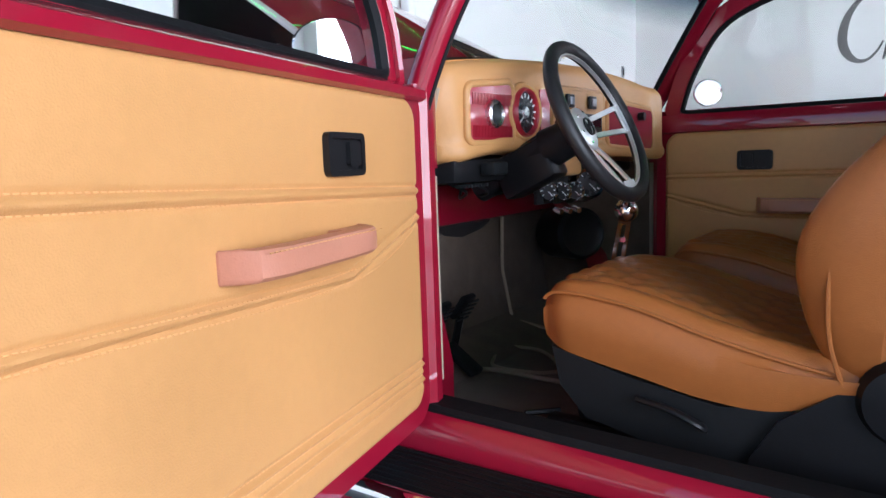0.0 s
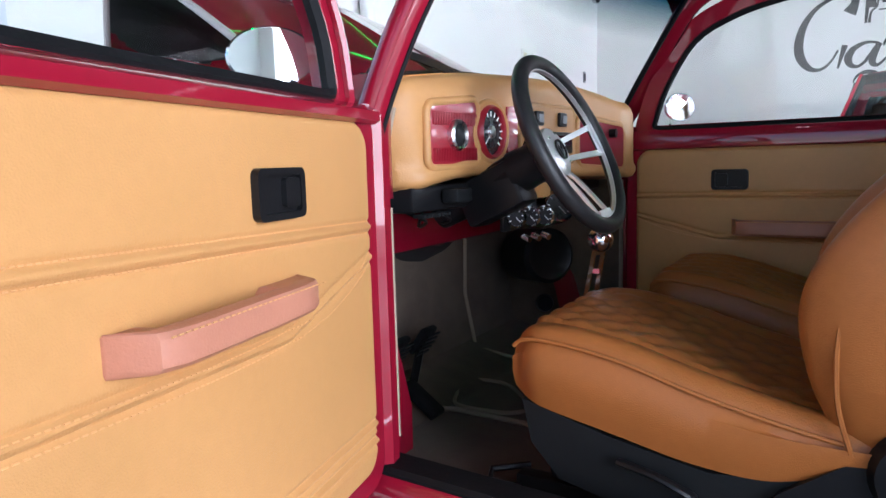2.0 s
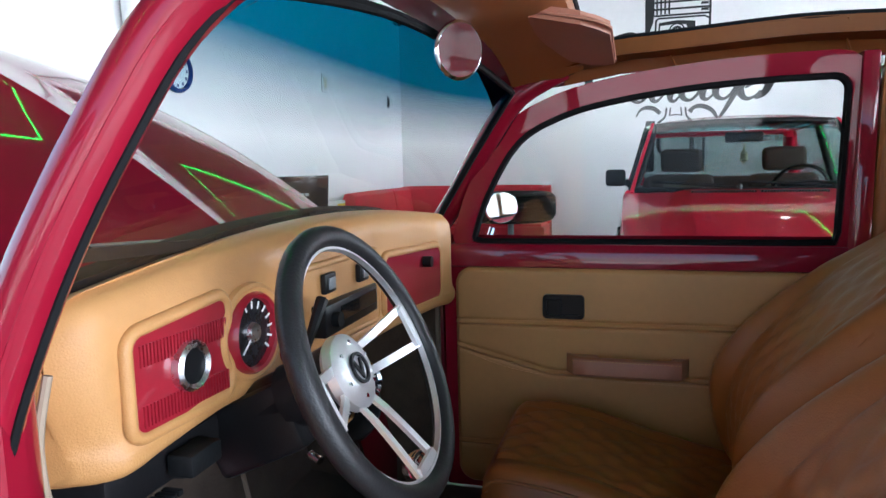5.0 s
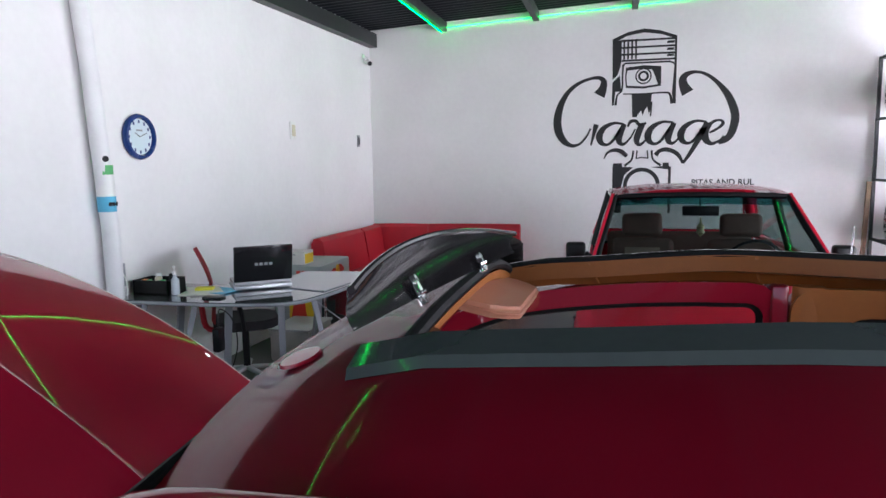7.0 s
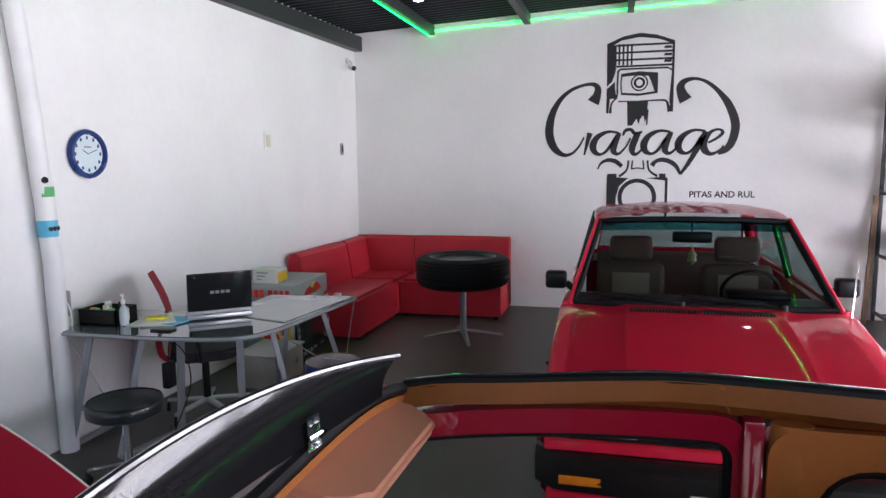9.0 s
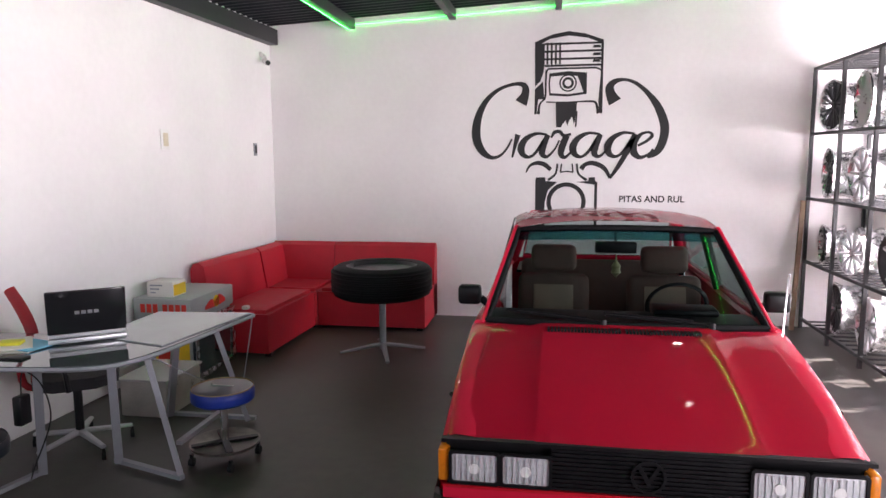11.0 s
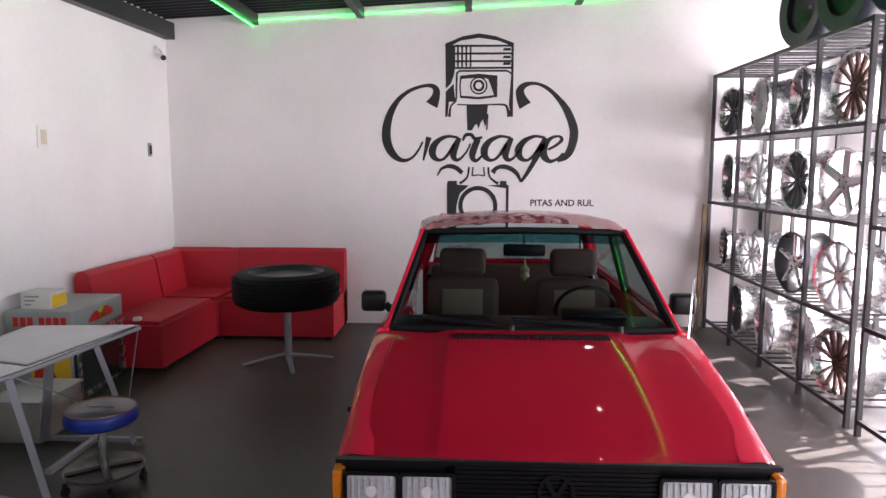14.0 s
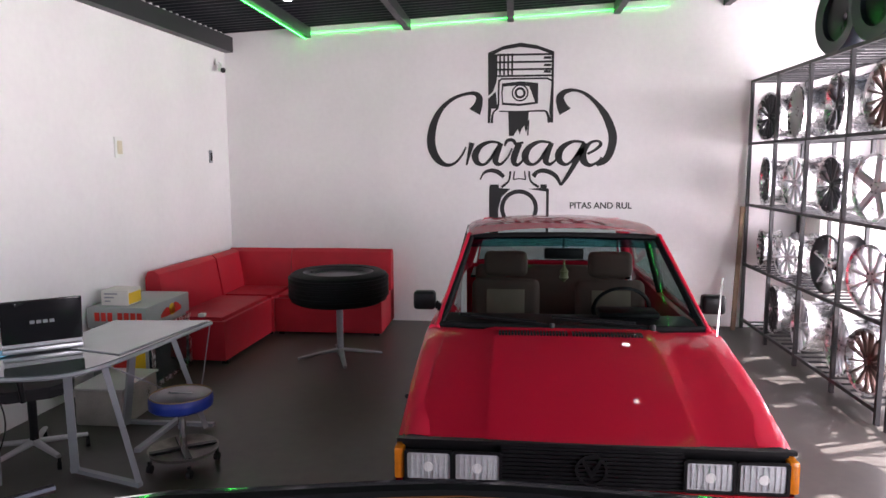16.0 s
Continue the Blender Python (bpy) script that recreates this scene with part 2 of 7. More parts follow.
def bar(bm, a, b, w, h, up=(0, 0, 1)):
    """A square bar from a to b, w across and h along up."""
    a, b = Vector(a), Vector(b)
    t = (b - a).normalized()
    s = t.cross(Vector(up))
    s = (s if s.length > 1e-4 else Vector((1, 0, 0))).normalized()
    u = s.cross(t)
    return loft(bm, [[p + s * i * w / 2 + u * j * h / 2 for i, j in ((-1, -1), (1, -1), (1, 1), (-1, 1))] for p in (a, b)], close=True, cap=True)


def spin(bm, profile, m, seg=32, closed=False):
    """Turn (radius, height) round the z axis of m."""
    rows = [[m @ Vector((r * math.cos(2 * math.pi * k / seg), r * math.sin(2 * math.pi * k / seg), h)) for k in range(seg)]
            for r, h in profile]
    return loft(bm, rows, close=True, cap=not closed, loop=closed)


def axis(p, direction):
    """A frame at p whose z axis points along direction."""
    return Matrix.Translation(p) @ Vector(direction).to_track_quat('Z', 'Y').to_matrix().to_4x4()


def slab(bm, outline, place, thick):
    """Extrude a flat outline: place(u, v, w) gives the world point, w runs from 0 to thick."""
    a = [bm.verts.new(place(u, v, 0)) for u, v in outline]
    b = [bm.verts.new(place(u, v, thick)) for u, v in outline]
    bm.faces.new(a[::-1])
    bm.faces.new(b)
    for i in range(len(a)):
        j = (i + 1) % len(a)
        bm.faces.new((a[i], a[j], b[j], b[i]))
    return bm


def ring(bm, outer, inner, place, thick):
    """The band between two outlines of as many points, extruded."""
    rows = []
    for o, w in ((outer, 0), (outer, thick), (inner, thick), (inner, 0)):
        rows.append([Vector(place(u, v, w)) for u, v in o])
    return loft(bm, rows, close=True, loop=True)


def span(a, b, n):
    return [a + (b - a) * k / n for k in range(n + 1)]


def smooth_line(pts, n=6, closed=False):
    """A Catmull-Rom line through pts, of any dimension."""
    P = [np.array(p, float) for p in pts]
    out = []
    k = len(P)
    for i in range(k if closed else k - 1):
        p0 = P[i - 1] if (i or closed) else P[0]
        p1, p2 = P[i], P[(i + 1) % k]
        p3 = P[(i + 2) % k] if (i + 2 < k or closed) else P[-1]
        for j in range(n):
            t = j / n
            out.append(0.5 * (2 * p1 + (p2 - p0) * t + (2 * p0 - 5 * p1 + 4 * p2 - p3) * t * t + (3 * p1 - p0 - 3 * p2 + p3) * t ** 3))
    if not closed:
        out.append(P[-1])
    return [tuple(float(c) for c in q) for q in out]


def rounded(x0, x1, y0, y1, r, n=5):
    """A rectangle with round corners, as an outline."""
    out = []
    for cx, cy, a in ((x1 - r, y1 - r, 0), (x0 + r, y1 - r, 90), (x0 + r, y0 + r, 180), (x1 - r, y0 + r, 270)):
        for k in range(n + 1):
            t = radians(a + 90 * k / n)
            out.append((cx + r * math.cos(t), cy + r * math.sin(t)))
    return out


def inset(outline, d):
    """An outline moved inwards by d."""
    P = [Vector(p) for p in outline]
    area = sum(a.x * b.y - b.x * a.y for a, b in zip(P, P[1:] + P[:1]))
    sgn = 1 if area > 0 else -1
    out = []
    for i, p in enumerate(P):
        a, b = p - P[i - 1], P[(i + 1) % len(P)] - p
        a = a.normalized() if a.length > 1e-9 else b.normalized()
        b = b.normalized() if b.length > 1e-9 else a
        n = Vector((-(a.y + b.y), a.x + b.x)) * sgn
        n = n.normalized() if n.length > 1e-9 else Vector((-a.y, a.x)) * sgn
        c = max(0.5, n.dot(Vector((-a.y, a.x)) * sgn))
        out.append(tuple(p + n * d / c))
    return out


def letters(name, text, m, size, material, parent, label="", spacing=1.0, shear=0.0, bold=0.0):
    """Words in the built-in font, as a mesh under parent."""
    cu = bpy.data.curves.new(name, 'FONT')
    cu.body, cu.size, cu.extrude, cu.align_x, cu.align_y = text, size, 0.0012, 'CENTER', 'CENTER'
    cu.space_character, cu.shear, cu.offset = spacing, shear, bold
    tmp = new(name, cu)
    me = bpy.data.meshes.new_from_object(tmp.evaluated_get(bpy.context.evaluated_depsgraph_get()))
    bpy.data.objects.remove(tmp)
    me.transform(Matrix.Translation(-Vector(root_of(parent).location)) @ m)
    me.materials.append(material)
    ob = new(name, me)
    ob.parent = parent
    if label:
        ob["label"] = label
    return ob


# ---------- the room ----------
def block(name, x0, x1, y0, y1, z0, z1, material, label, category):
    return solo(name, box(B(), x0, x1, y0, y1, z0, z1), material, label, category, kind="structure", smooth=False)


XR = 7.25
block("ground", -60, 60, -60, 60, -0.12, -0.006, mat("yard_concrete", (0.32, 0.30, 0.28), 0.85, vary=0.2, scale=0.6), "pale weathered yard concrete outside the workshop", "ground")
block("floor", -0.7, XR, -13.0, 0.2, -0.10, 0.0, CONCRETE, "stained grey polished concrete workshop floor", "floor")
wall_n = block("wall_north", -0.2, XR + 0.2, 0.0, 0.2, 0.0, 3.72, WALL, "white plastered wall with a painted black piston mural", "wall")


def west_x(y):
    """The side wall is not quite square to the mural wall."""
    return 0.04 * y


def west_wall(name, y0, y1, z0, z1, label, category):
    bm = B()
    slab(bm, [(west_x(y0) - 0.2, y0), (west_x(y0), y0), (west_x(y1), y1), (west_x(y1) - 0.2, y1)], lambda u, v, w: (u, v, z0 + w), z1 - z0)
    solo(name, bm, WALL, label, category, kind="structure", smooth=False)


west_wall("wall_west", -7.4, 0.0, 0.0, 3.6, "plain white plastered side wall", "wall")
west_wall("wall_west_end", -13.0, -11.2, 0.0, 3.6, "plain white plastered wall beside the yard opening", "wall")
west_wall("lintel_west", -11.2, -7.4, 2.9, 3.6, "white plastered lintel over the yard opening", "lintel")
block("wall_east", XR, XR + 0.2, -8.0, -7.2, 0.0, 3.72, WALL, "plain white pier between the gate and the drive", "wall")
block("wall_east_corner", XR, XR + 0.2, -13.0, -12.8, 0.0, 3.72, WALL, "white pier at the corner of the drive", "wall")
block("lintel_drive", XR, XR + 0.2, -12.8, -8.0, 3.2, 3.72, WALL, "white plastered lintel over the drive opening", "lintel")
block("wall_east_end", XR, XR + 0.2, -0.5, 0.0, 0.0, 3.72, WALL, "narrow white pier beside the metal gate", "wall")
block("lintel_east", XR, XR + 0.2, -7.2, -0.5, 2.9, 3.72, WALL, "white plastered lintel over the metal gate", "lintel")
block("wall_south", -0.2, 0.6, -13.2, -13.0, 0.0, 3.6, WALL, "white pier at the street front", "wall")
block("wall_south_end", 6.6, XR + 0.2, -13.2, -13.0, 0.0, 3.6, WALL, "white pier at the street front", "wall")
block("lintel_south", 0.6, 6.6, -13.2, -13.0, 3.3, 3.6, WALL, "white lintel over the street front", "lintel")


def roof_z(x):
    """The mono-pitch roof rises gently to the east."""
    return 3.29 + 0.052 * x


def make_ceiling():
    bm = B()
    n = 440
    ys = [-13.2 + 13.2 * i / n for i in range(n + 1)]
    xs = span(-0.75, XR + 0.2, 8)
    loft(bm, [[(x, y, roof_z(x) + 0.06 + 0.014 * (1 if (i % 4) in (1, 2) else -1)) for x in xs] for i, y in enumerate(ys)])
    bmesh.ops.solidify(bm, geom=bm.faces[:], thickness=0.01)
    solo("ceiling", bm, ROOFSHEET, "dark corrugated steel roof sheet", "ceiling", kind="structure", smooth=False)
    for x in (1.0, 2.15, 3.3, 4.45, 5.6, 6.8):
        bm = B()
        box(bm, x - 0.035, x + 0.035, -13.0, -0.005, roof_z(x) - 0.075, roof_z(x) + 0.035)
        solo("purlin", bm, STEEL_BLACK, "black steel purlin under the roof sheet", "roof beam", kind="structure", group="roof purlins", smooth=False)
    bm = B()
    box(bm, 0.004, 0.11, -13.0, -0.005, 3.12, 3.29, m=Matrix.Rotation(-0.04, 4, "Z"))
    solo("wall_beam", bm, STEEL_BLACK, "black steel beam along the side wall", "roof beam", kind="structure", smooth=False)


make_ceiling()

# green LED line: along the mural wall's head and back along a purlin
led = thing("led_strip", "thin glowing green LED strip along the roof edge", "light strip", (0.95, -0.03, 3.25))
part("strip", tube(B(), [(x, -0.016, roof_z(x) - 0.03) for x in (0.97, 2.15, 3.3, 4.45, 5.0)], 0.0018, 6), LED, led)
part("strip", tube(B(), [(0.975, -0.02, roof_z(0.97) - 0.085), (0.985, -3.0, roof_z(0.97) - 0.085), (0.985, -6.0, roof_z(0.97) - 0.085), (0.985, -12.8, roof_z(0.97) - 0.085)], 0.0035, 6), LED, led)
part("strip", tube(B(), [(5.0, -0.02, roof_z(5.0) + 0.035), (5.0, -12.8, roof_z(5.0) + 0.035)], 0.004, 6), LED, led)

# round ceiling lamps
for lx, ly in ((1.30, -1.62), (4.66, -0.62), (4.48, -2.6), (2.72, -9.6)):
    cl = thing("ceiling_lamp", "small round white ceiling lamp, switched on", "ceiling lamp", (lx, ly, roof_z(lx) - 0.06), group="ceiling lamps")
    part("housing", spin(B(), [(0.02, 0.10), (0.04, 0.08), (0.055, 0.03), (0.052, 0.026), (0.048, 0.034)], Matrix.Translation((lx, ly, roof_z(lx) - 0.06)), 24), WHITE, cl)
    part("bulb", spin(B(), [(0.047, 0.030), (0.04, 0.012), (0.02, 0.004), (0.001, 0.002)], Matrix.Translation((lx, ly, roof_z(lx) - 0.06)), 24),
         mat("lamp_glow", (1.0, 0.97, 0.92), 0.4, emit=7.0, vary=0.0), cl)


# ---------- mural ----------
MX, MZ = 3.412, 2.62   # the gudgeon pin of the painted piston
mural = thing("mural", "black painted piston with flowing script and the word Garage", "wall painting", (3.42, -0.001, 1.14), kind="structure")


def paint(outline, material=BLACKPAINT, depth=0.003, holes=None):
    bm = B()
    if holes is None:
        slab(bm, outline, lambda u, v, w: (u, -0.001 - w, v), depth)
    else:
        ring(bm, outline, holes, lambda u, v, w: (u, -0.001 - w, v), depth)
    return part("painted_shape", bm, material, mural, smooth=False)


def stroke(pts, widths, depth=0.003, n=10):
    """A brush line of changing width."""
    rows = smooth_line([(x, z, w) for (x, z), w in zip(pts, widths)], n)
    L, R = [], []
    for i, (x, z, w) in enumerate(rows):
        a, b = rows[max(0, i - 1)], rows[min(len(rows) - 1, i + 1)]
        t = Vector((b[0] - a[0], b[1] - a[1])).normalized()
        L.append((x - t.y * w / 2, z + t.x * w / 2))
        R.append((x + t.y * w / 2, z - t.x * w / 2))
    bm = B()
    loft(bm, [[(x, -0.001, z) for x, z in L], [(x, -0.001 - depth, z) for x, z in L], [(x, -0.001 - depth, z) for x, z in R], [(x, -0.001, z) for x, z in R]], loop=True)
    return part("painted_stroke", bm, BLACKPAINT, mural, smooth=False)


# crop of the mural: 1 unit = 1 metre, offsets from the pin
def P(*pts):
    return [(MX + a, MZ + b) for a, b in pts]


# crown, left flank and ring lands
paint(P((-0.36, 0.44), (-0.18, 0.515), (0, 0.545), (0.18, 0.515), (0.37, 0.445), (0.37, 0.405), (0.2, 0.47), (0, 0.50), (-0.2, 0.47), (-0.33, 0.40)))
paint(P((-0.36, 0.44), (-0.33, 0.42), (-0.255, 0.425), (-0.255, 0.20), (-0.265, 0.12), (-0.30, 0.02), (-0.355, -0.03)))
paint(P((-0.355, -0.06), (-0.27, 0.02), (-0.255, -0.13), (-0.235, -0.17), (-0.32, -0.17), (-0.335, -0.33), (-0.36, -0.33)))
for zz in (0.405, 0.325, 0.245, 0.175):
    paint(P((-0.255, zz), (-0.255, zz + 0.022), (0.355, zz + 0.022), (0.355, zz)))
for xx in (-0.235, -0.19, -0.145, -0.10):
    paint(P((xx, 0.2), (xx, 0.43), (xx + 0.02, 0.43), (xx + 0.02, 0.2)))
for zz in (0.365, 0.285, 0.215):
    paint(P((0.255, zz), (0.265, zz + 0.028), (0.345, zz + 0.028), (0.335, zz + 0.014), (0.345, zz)))
paint(P((0.345, 0.43), (0.37, 0.44), (0.37, -0.33), (0.345, -0.33), (0.325, -0.2), (0.345, 0.1)))
paint(P((-0.235, 0.145), (-0.21, 0.165), (0.30, 0.165), (0.345, 0.14), (0.345, 0.12), (0.30, 0.145), (-0.21, 0.145), (-0.235, 0.10)))
stroke(P((-0.235, 0.14), (-0.24, 0.0), (-0.245, -0.15), (-0.30, -0.22), (-0.315, -0.33)), [0.02] * 4 + [0.03])
stroke(P((0.33, -0.33), (0.30, -0.22), (0.23, -0.2), (0.0, -0.205), (-0.23, -0.2)), [0.04, 0.025, 0.02, 0.014, 0.014])
# window with the pin
paint(P((-0.20, 0.105), (0, 0.125), (0.20, 0.105), (0.20, 0.0), (0.20, -0.12), (0, -0.145), (-0.20, -0.13), (-0.21, 0)), holes=P((-0.185, 0.07), (0, 0.085), (0.10, 0.07), (0.13, 0.0), (0.165, -0.10), (0, -0.12), (-0.185, -0.105), (-0.195, 0)))
circ = lambda r, n=36, cx=0, cz=0: [(MX + cx + r * math.cos(2 * math.pi * k / n), MZ + cz + r * math.sin(2 * math.pi * k / n)) for k in range(n)]
paint(circ(0.094), holes=circ(0.078))
paint(circ(0.062), holes=circ(0.036))
# rod
paint(P((-0.13, -0.21), (0.10, -0.21), (0.085, -0.40), (0.07, -0.44), (0.05, -0.36), (0.02, -0.40), (0.0, -0.46), (-0.02, -0.40), (-0.05, -0.44), (-0.07, -0.475), (-0.12, -0.475)))
stroke(P((0.10, -0.30), (0.09, -0.47)), [0.016, 0.016])
# the two great curls
stroke(P((-0.507, -0.205), (-0.464, -0.121), (-0.458, -0.043), (-0.507, -0.001), (-0.611, -0.005), (-0.752, -0.056), (-0.876, -0.157), (-0.963, -0.307), (-1.002, -0.476), (-0.991, -0.617), (-0.929, -0.734), (-0.835, -0.797), (-0.736, -0.779), (-0.655, -0.693), (-0.605, -0.596)),
       [0.14, 0.091, 0.07, 0.046, 0.034, 0.04, 0.053, 0.077, 0.096, 0.097, 0.078, 0.046, 0.03, 0.024, 0.02])
stroke(P((-0.537, -0.548), (-0.568, -0.67), (-0.599, -0.80)), [0.064, 0.04, 0.02])
stroke(P((0.501, -0.214), (0.458, -0.135), (0.444, -0.053), (0.497, 0.005), (0.603, 0.021), (0.722, -0.022), (0.841, -0.124), (0.945, -0.26), (1.014, -0.421), (1.028, -0.539), (0.997, -0.676), (0.94, -0.759), (0.858, -0.807)),
       [0.14, 0.107, 0.085, 0.056, 0.032, 0.038, 0.05, 0.079, 0.091, 0.092, 0.085, 0.068, 0.026])


# script letters a r a g e, drawn as brush lines
def script_a(x, stem=True):
    stroke(P((x + 0.282, -0.553), (x + 0.166, -0.540), (x + 0.055, -0.593), (x, -0.684), (x + 0.019, -0.764), (x + 0.087, -0.795), (x + 0.16, -0.747), (x + 0.246, -0.619)),
           [0.026, 0.033, 0.059, 0.081, 0.062, 0.033, 0.033, 0.038])
    if stem:
        stroke(P((x + 0.294, -0.553), (x + 0.24, -0.68), (x + 0.234, -0.765), (x + 0.289, -0.79), (x + 0.368, -0.711), (x + 0.416, -0.615)), [0.052, 0.075, 0.063, 0.033, 0.021, 0.02])


script_a(-0.50)
stroke(P((-0.169, -0.588), (-0.139, -0.528), (-0.078, -0.522), (-0.035, -0.565), (0.043, -0.548)), [0.02, 0.038, 0.038, 0.038, 0.027])
stroke(P((-0.005, -0.565), (-0.058, -0.704), (-0.058, -0.777), (-0.009, -0.795), (0.081, -0.699)), [0.069, 0.075, 0.057, 0.033, 0.02])
script_a(0.065)
script_a(0.437, False)
stroke(P((0.722, -0.553), (0.665, -0.691), (0.607, -0.805), (0.538, -0.926), (0.467, -1.029)), [0.05, 0.068, 0.056, 0.044, 0.03])
stroke(P((0.467, -1.029), (0.424, -0.943), (0.356, -0.888), (0.271, -0.864), (0.199, -0.882), (0.157, -0.93)), [0.026, 0.044, 0.051, 0.051, 0.044, 0.057])
stroke(P((0.754, -0.68), (0.842, -0.633), (0.9, -0.574), (0.863, -0.538), (0.781, -0.561), (0.712, -0.656), (0.714, -0.752), (0.781, -0.806), (0.869, -0.771), (0.915, -0.717)),
       [0.026, 0.031, 0.037, 0.026, 0.037, 0.073, 0.079, 0.043, 0.026, 0.026])
# crank end
stroke(P((-0.444, -0.965), (-0.401, -0.891), (-0.321, -0.861), (-0.241, -0.879), (-0.173, -0.935)), [0.014, 0.027, 0.045, 0.051, 0.045])
stroke(P((-0.10, -0.87), (-0.12, -0.98), (-0.20, -1.05)), [0.022, 0.022, 0.03])
stroke(P((0.11, -0.87), (0.13, -0.98), (0.22, -1.05)), [0.022, 0.022, 0.03])
stroke(P((-0.055, -0.87), (-0.065, -0.96)), [0.016, 0.016])
stroke(P((0.06, -0.87), (0.07, -0.96)), [0.016, 0.016])
stroke(P((-0.07, -0.965), (0.0, -0.955), (0.075, -0.965)), [0.014, 0.014, 0.014])
paint(P((-0.33, -1.02), (-0.23, -1.02), (-0.23, -1.06), (-0.10, -1.07), (-0.20, -1.16), (-0.235, -1.30), (-0.235, -1.62), (-0.34, -1.62), (-0.34, -1.06)))
paint(P((0.24, -1.02), (0.31, -1.02), (0.31, -1.06), (0.335, -1.07), (0.335, -1.62), (0.305, -1.62), (0.305, -1.10), (0.10, -1.07), (0.24, -1.06)))
paint(circ(0.215, cz=-1.29), holes=circ(0.168, cz=-1.29))
letters("wall_lettering", "PITAS AND RUL", pose(4.324, -0.0015, 1.360, 90, 0, 0), 0.098, BLACKPAINT, mural, "black painted capitals", spacing=1.0, bold=0.002)

# ---------- sofa ----------
def sofa_unit(outline, back_line, label):
    """A seat block on a plinth with an upholstered back along back_line."""
    cx = sum(p[0] for p in outline) / len(outline)
    cy = sum(p[1] for p in outline) / len(outline)
    t = thing("sofa_section", label, "sofa", (cx, cy, 0), group="corner sofa sections")
    bm = B()
    slab(bm, outline, lambda u, v, w: (u, v, 0.035 + w), 0.40)
    bmesh.ops.bevel(bm, geom=[e for e in bm.edges if all(v.co.z > 0.2 for v in e.verts)], offset=0.035, segments=4, affect='EDGES')
    part("seat", bm, RED_SOFA, t)
    a, b = Vector((*back_line[0], 0)), Vector((*back_line[1], 0))
    n = Vector((-(b - a).y, (b - a).x, 0)).normalized()
    if n.dot(Vector((cx, cy, 0)) - a) < 0:
        n = -n
    bm = B()
    prof = [(0.0, 0.04), (0.0, 0.80), (0.03, 0.855), (0.09, 0.865), (0.135, 0.83), (0.17, 0.62), (0.20, 0.44), (0.20, 0.04)]
    rows = []
    for k in range(13):
        f = k / 12
        p = a.lerp(b, f)
        puff = 0.02 * math.sin(math.pi * f)
        rows.append([p + n * (d + (puff if 2 < i < 6 else 0)) + Vector((0, 0, z + (puff * 0.3 if i in (2, 3) else 0))) for i, (d, z) in enumerate(prof)])
    loft(bm, rows, close=True, cap=True)
    part("backrest", bm, RED_SOFA, t)
    for px, py in ((min(p[0] for p in outline) + 0.06, min(p[1] for p in outline) + 0.06), (max(p[0] for p in outline) - 0.06, min(p[1] for p in outline) + 0.06)):
        part("foot", box(B(), px - 0.03, px + 0.03, py - 0.03, py + 0.03, 0, 0.036), PLASTIC, t)
    return t


sofa_unit([(0.0, -1.93), (0.72, -1.95), (0.76, -0.82), (0.0, -0.82)], [(-0.03, -1.93), (0.02, -0.82)], "red leatherette sofa section along the side wall")
sofa_unit([(0.03, -0.815), (0.76, -0.815), (0.78, -0.80), (0.785, -0.05), (0.03, -0.05)], [(0.04, -0.04), (0.785, -0.04)], "red leatherette corner section of the sofa")
sofa_unit([(0.79, -0.80), (1.96, -0.80), (1.96, -0.05), (0.79, -0.05)], [(0.79, -0.03), (1.96, -0.03)], "red leatherette sofa section under the mural")
corner_back = thing("sofa_bolster", "red leatherette side back of the corner section", "sofa", (0.05, -0.45, 0), group="corner sofa sections")
bm = B()
loft(bm, [[(0.03 + d, y, z) for d, z in [(0.0, 0.04), (0.0, 0.80), (0.03, 0.855), (0.09, 0.865), (0.135, 0.83), (0.17, 0.62), (0.20, 0.44), (0.20, 0.04)]] for y in (-0.815, -0.6, -0.4, -0.21)], close=True, cap=True)
part("backrest", bm, RED_SOFA, corner_back)
solo("charger_plug", box(B(), 0.46, 0.52, -1.93, -1.87, 0.437, 0.47, 0.008), WHITE, "small white plug lying on the red sofa seat", "plug")

# ---------- tyre table ----------
tt = thing("tyre_table", "bar table made of a car tyre on a steel star foot", "table", (1.72, -1.63, 0))
C = Matrix.Translation((1.72, -1.63, 0))
part("column", rod(B(), (1.72, -1.63, 0.04), (1.72, -1.63, 0.56), 0.032, 16), GREYLEG, tt)
for k in range(4):
    a = radians(20 + 90 * k)
    d = Vector((math.cos(a), math.sin(a), 0))
    part("foot_arm", tube(B(), [Vector((1.72, -1.63, 0.085)), Vector((1.72, -1.63, 0.06)) + d * 0.18, Vector((1.72, -1.63, 0.022)) + d * 0.40], 0.022, 8, radii=[0.03, 0.024, 0.018], flat=0.7), GREYLEG, tt)
part("tyre", spin(B(), [(0.33, 0.555), (0.40, 0.55), (0.445, 0.575), (0.46, 0.62), (0.462, 0.70), (0.46, 0.775), (0.445, 0.82), (0.40, 0.845), (0.33, 0.84), (0.325, 0.80), (0.35, 0.70), (0.325, 0.60)], C, 56, closed=True), RUBBER, tt, "black road tyre lying flat")
for zz in (0.625, 0.665, 0.705, 0.745, 0.785):
    part("tread_rib", spin(B(), [(0.458, zz - 0.013), (0.468, zz - 0.010), (0.468, zz + 0.010), (0.458, zz + 0.013)], C, 56, closed=True), RUBBER, tt)
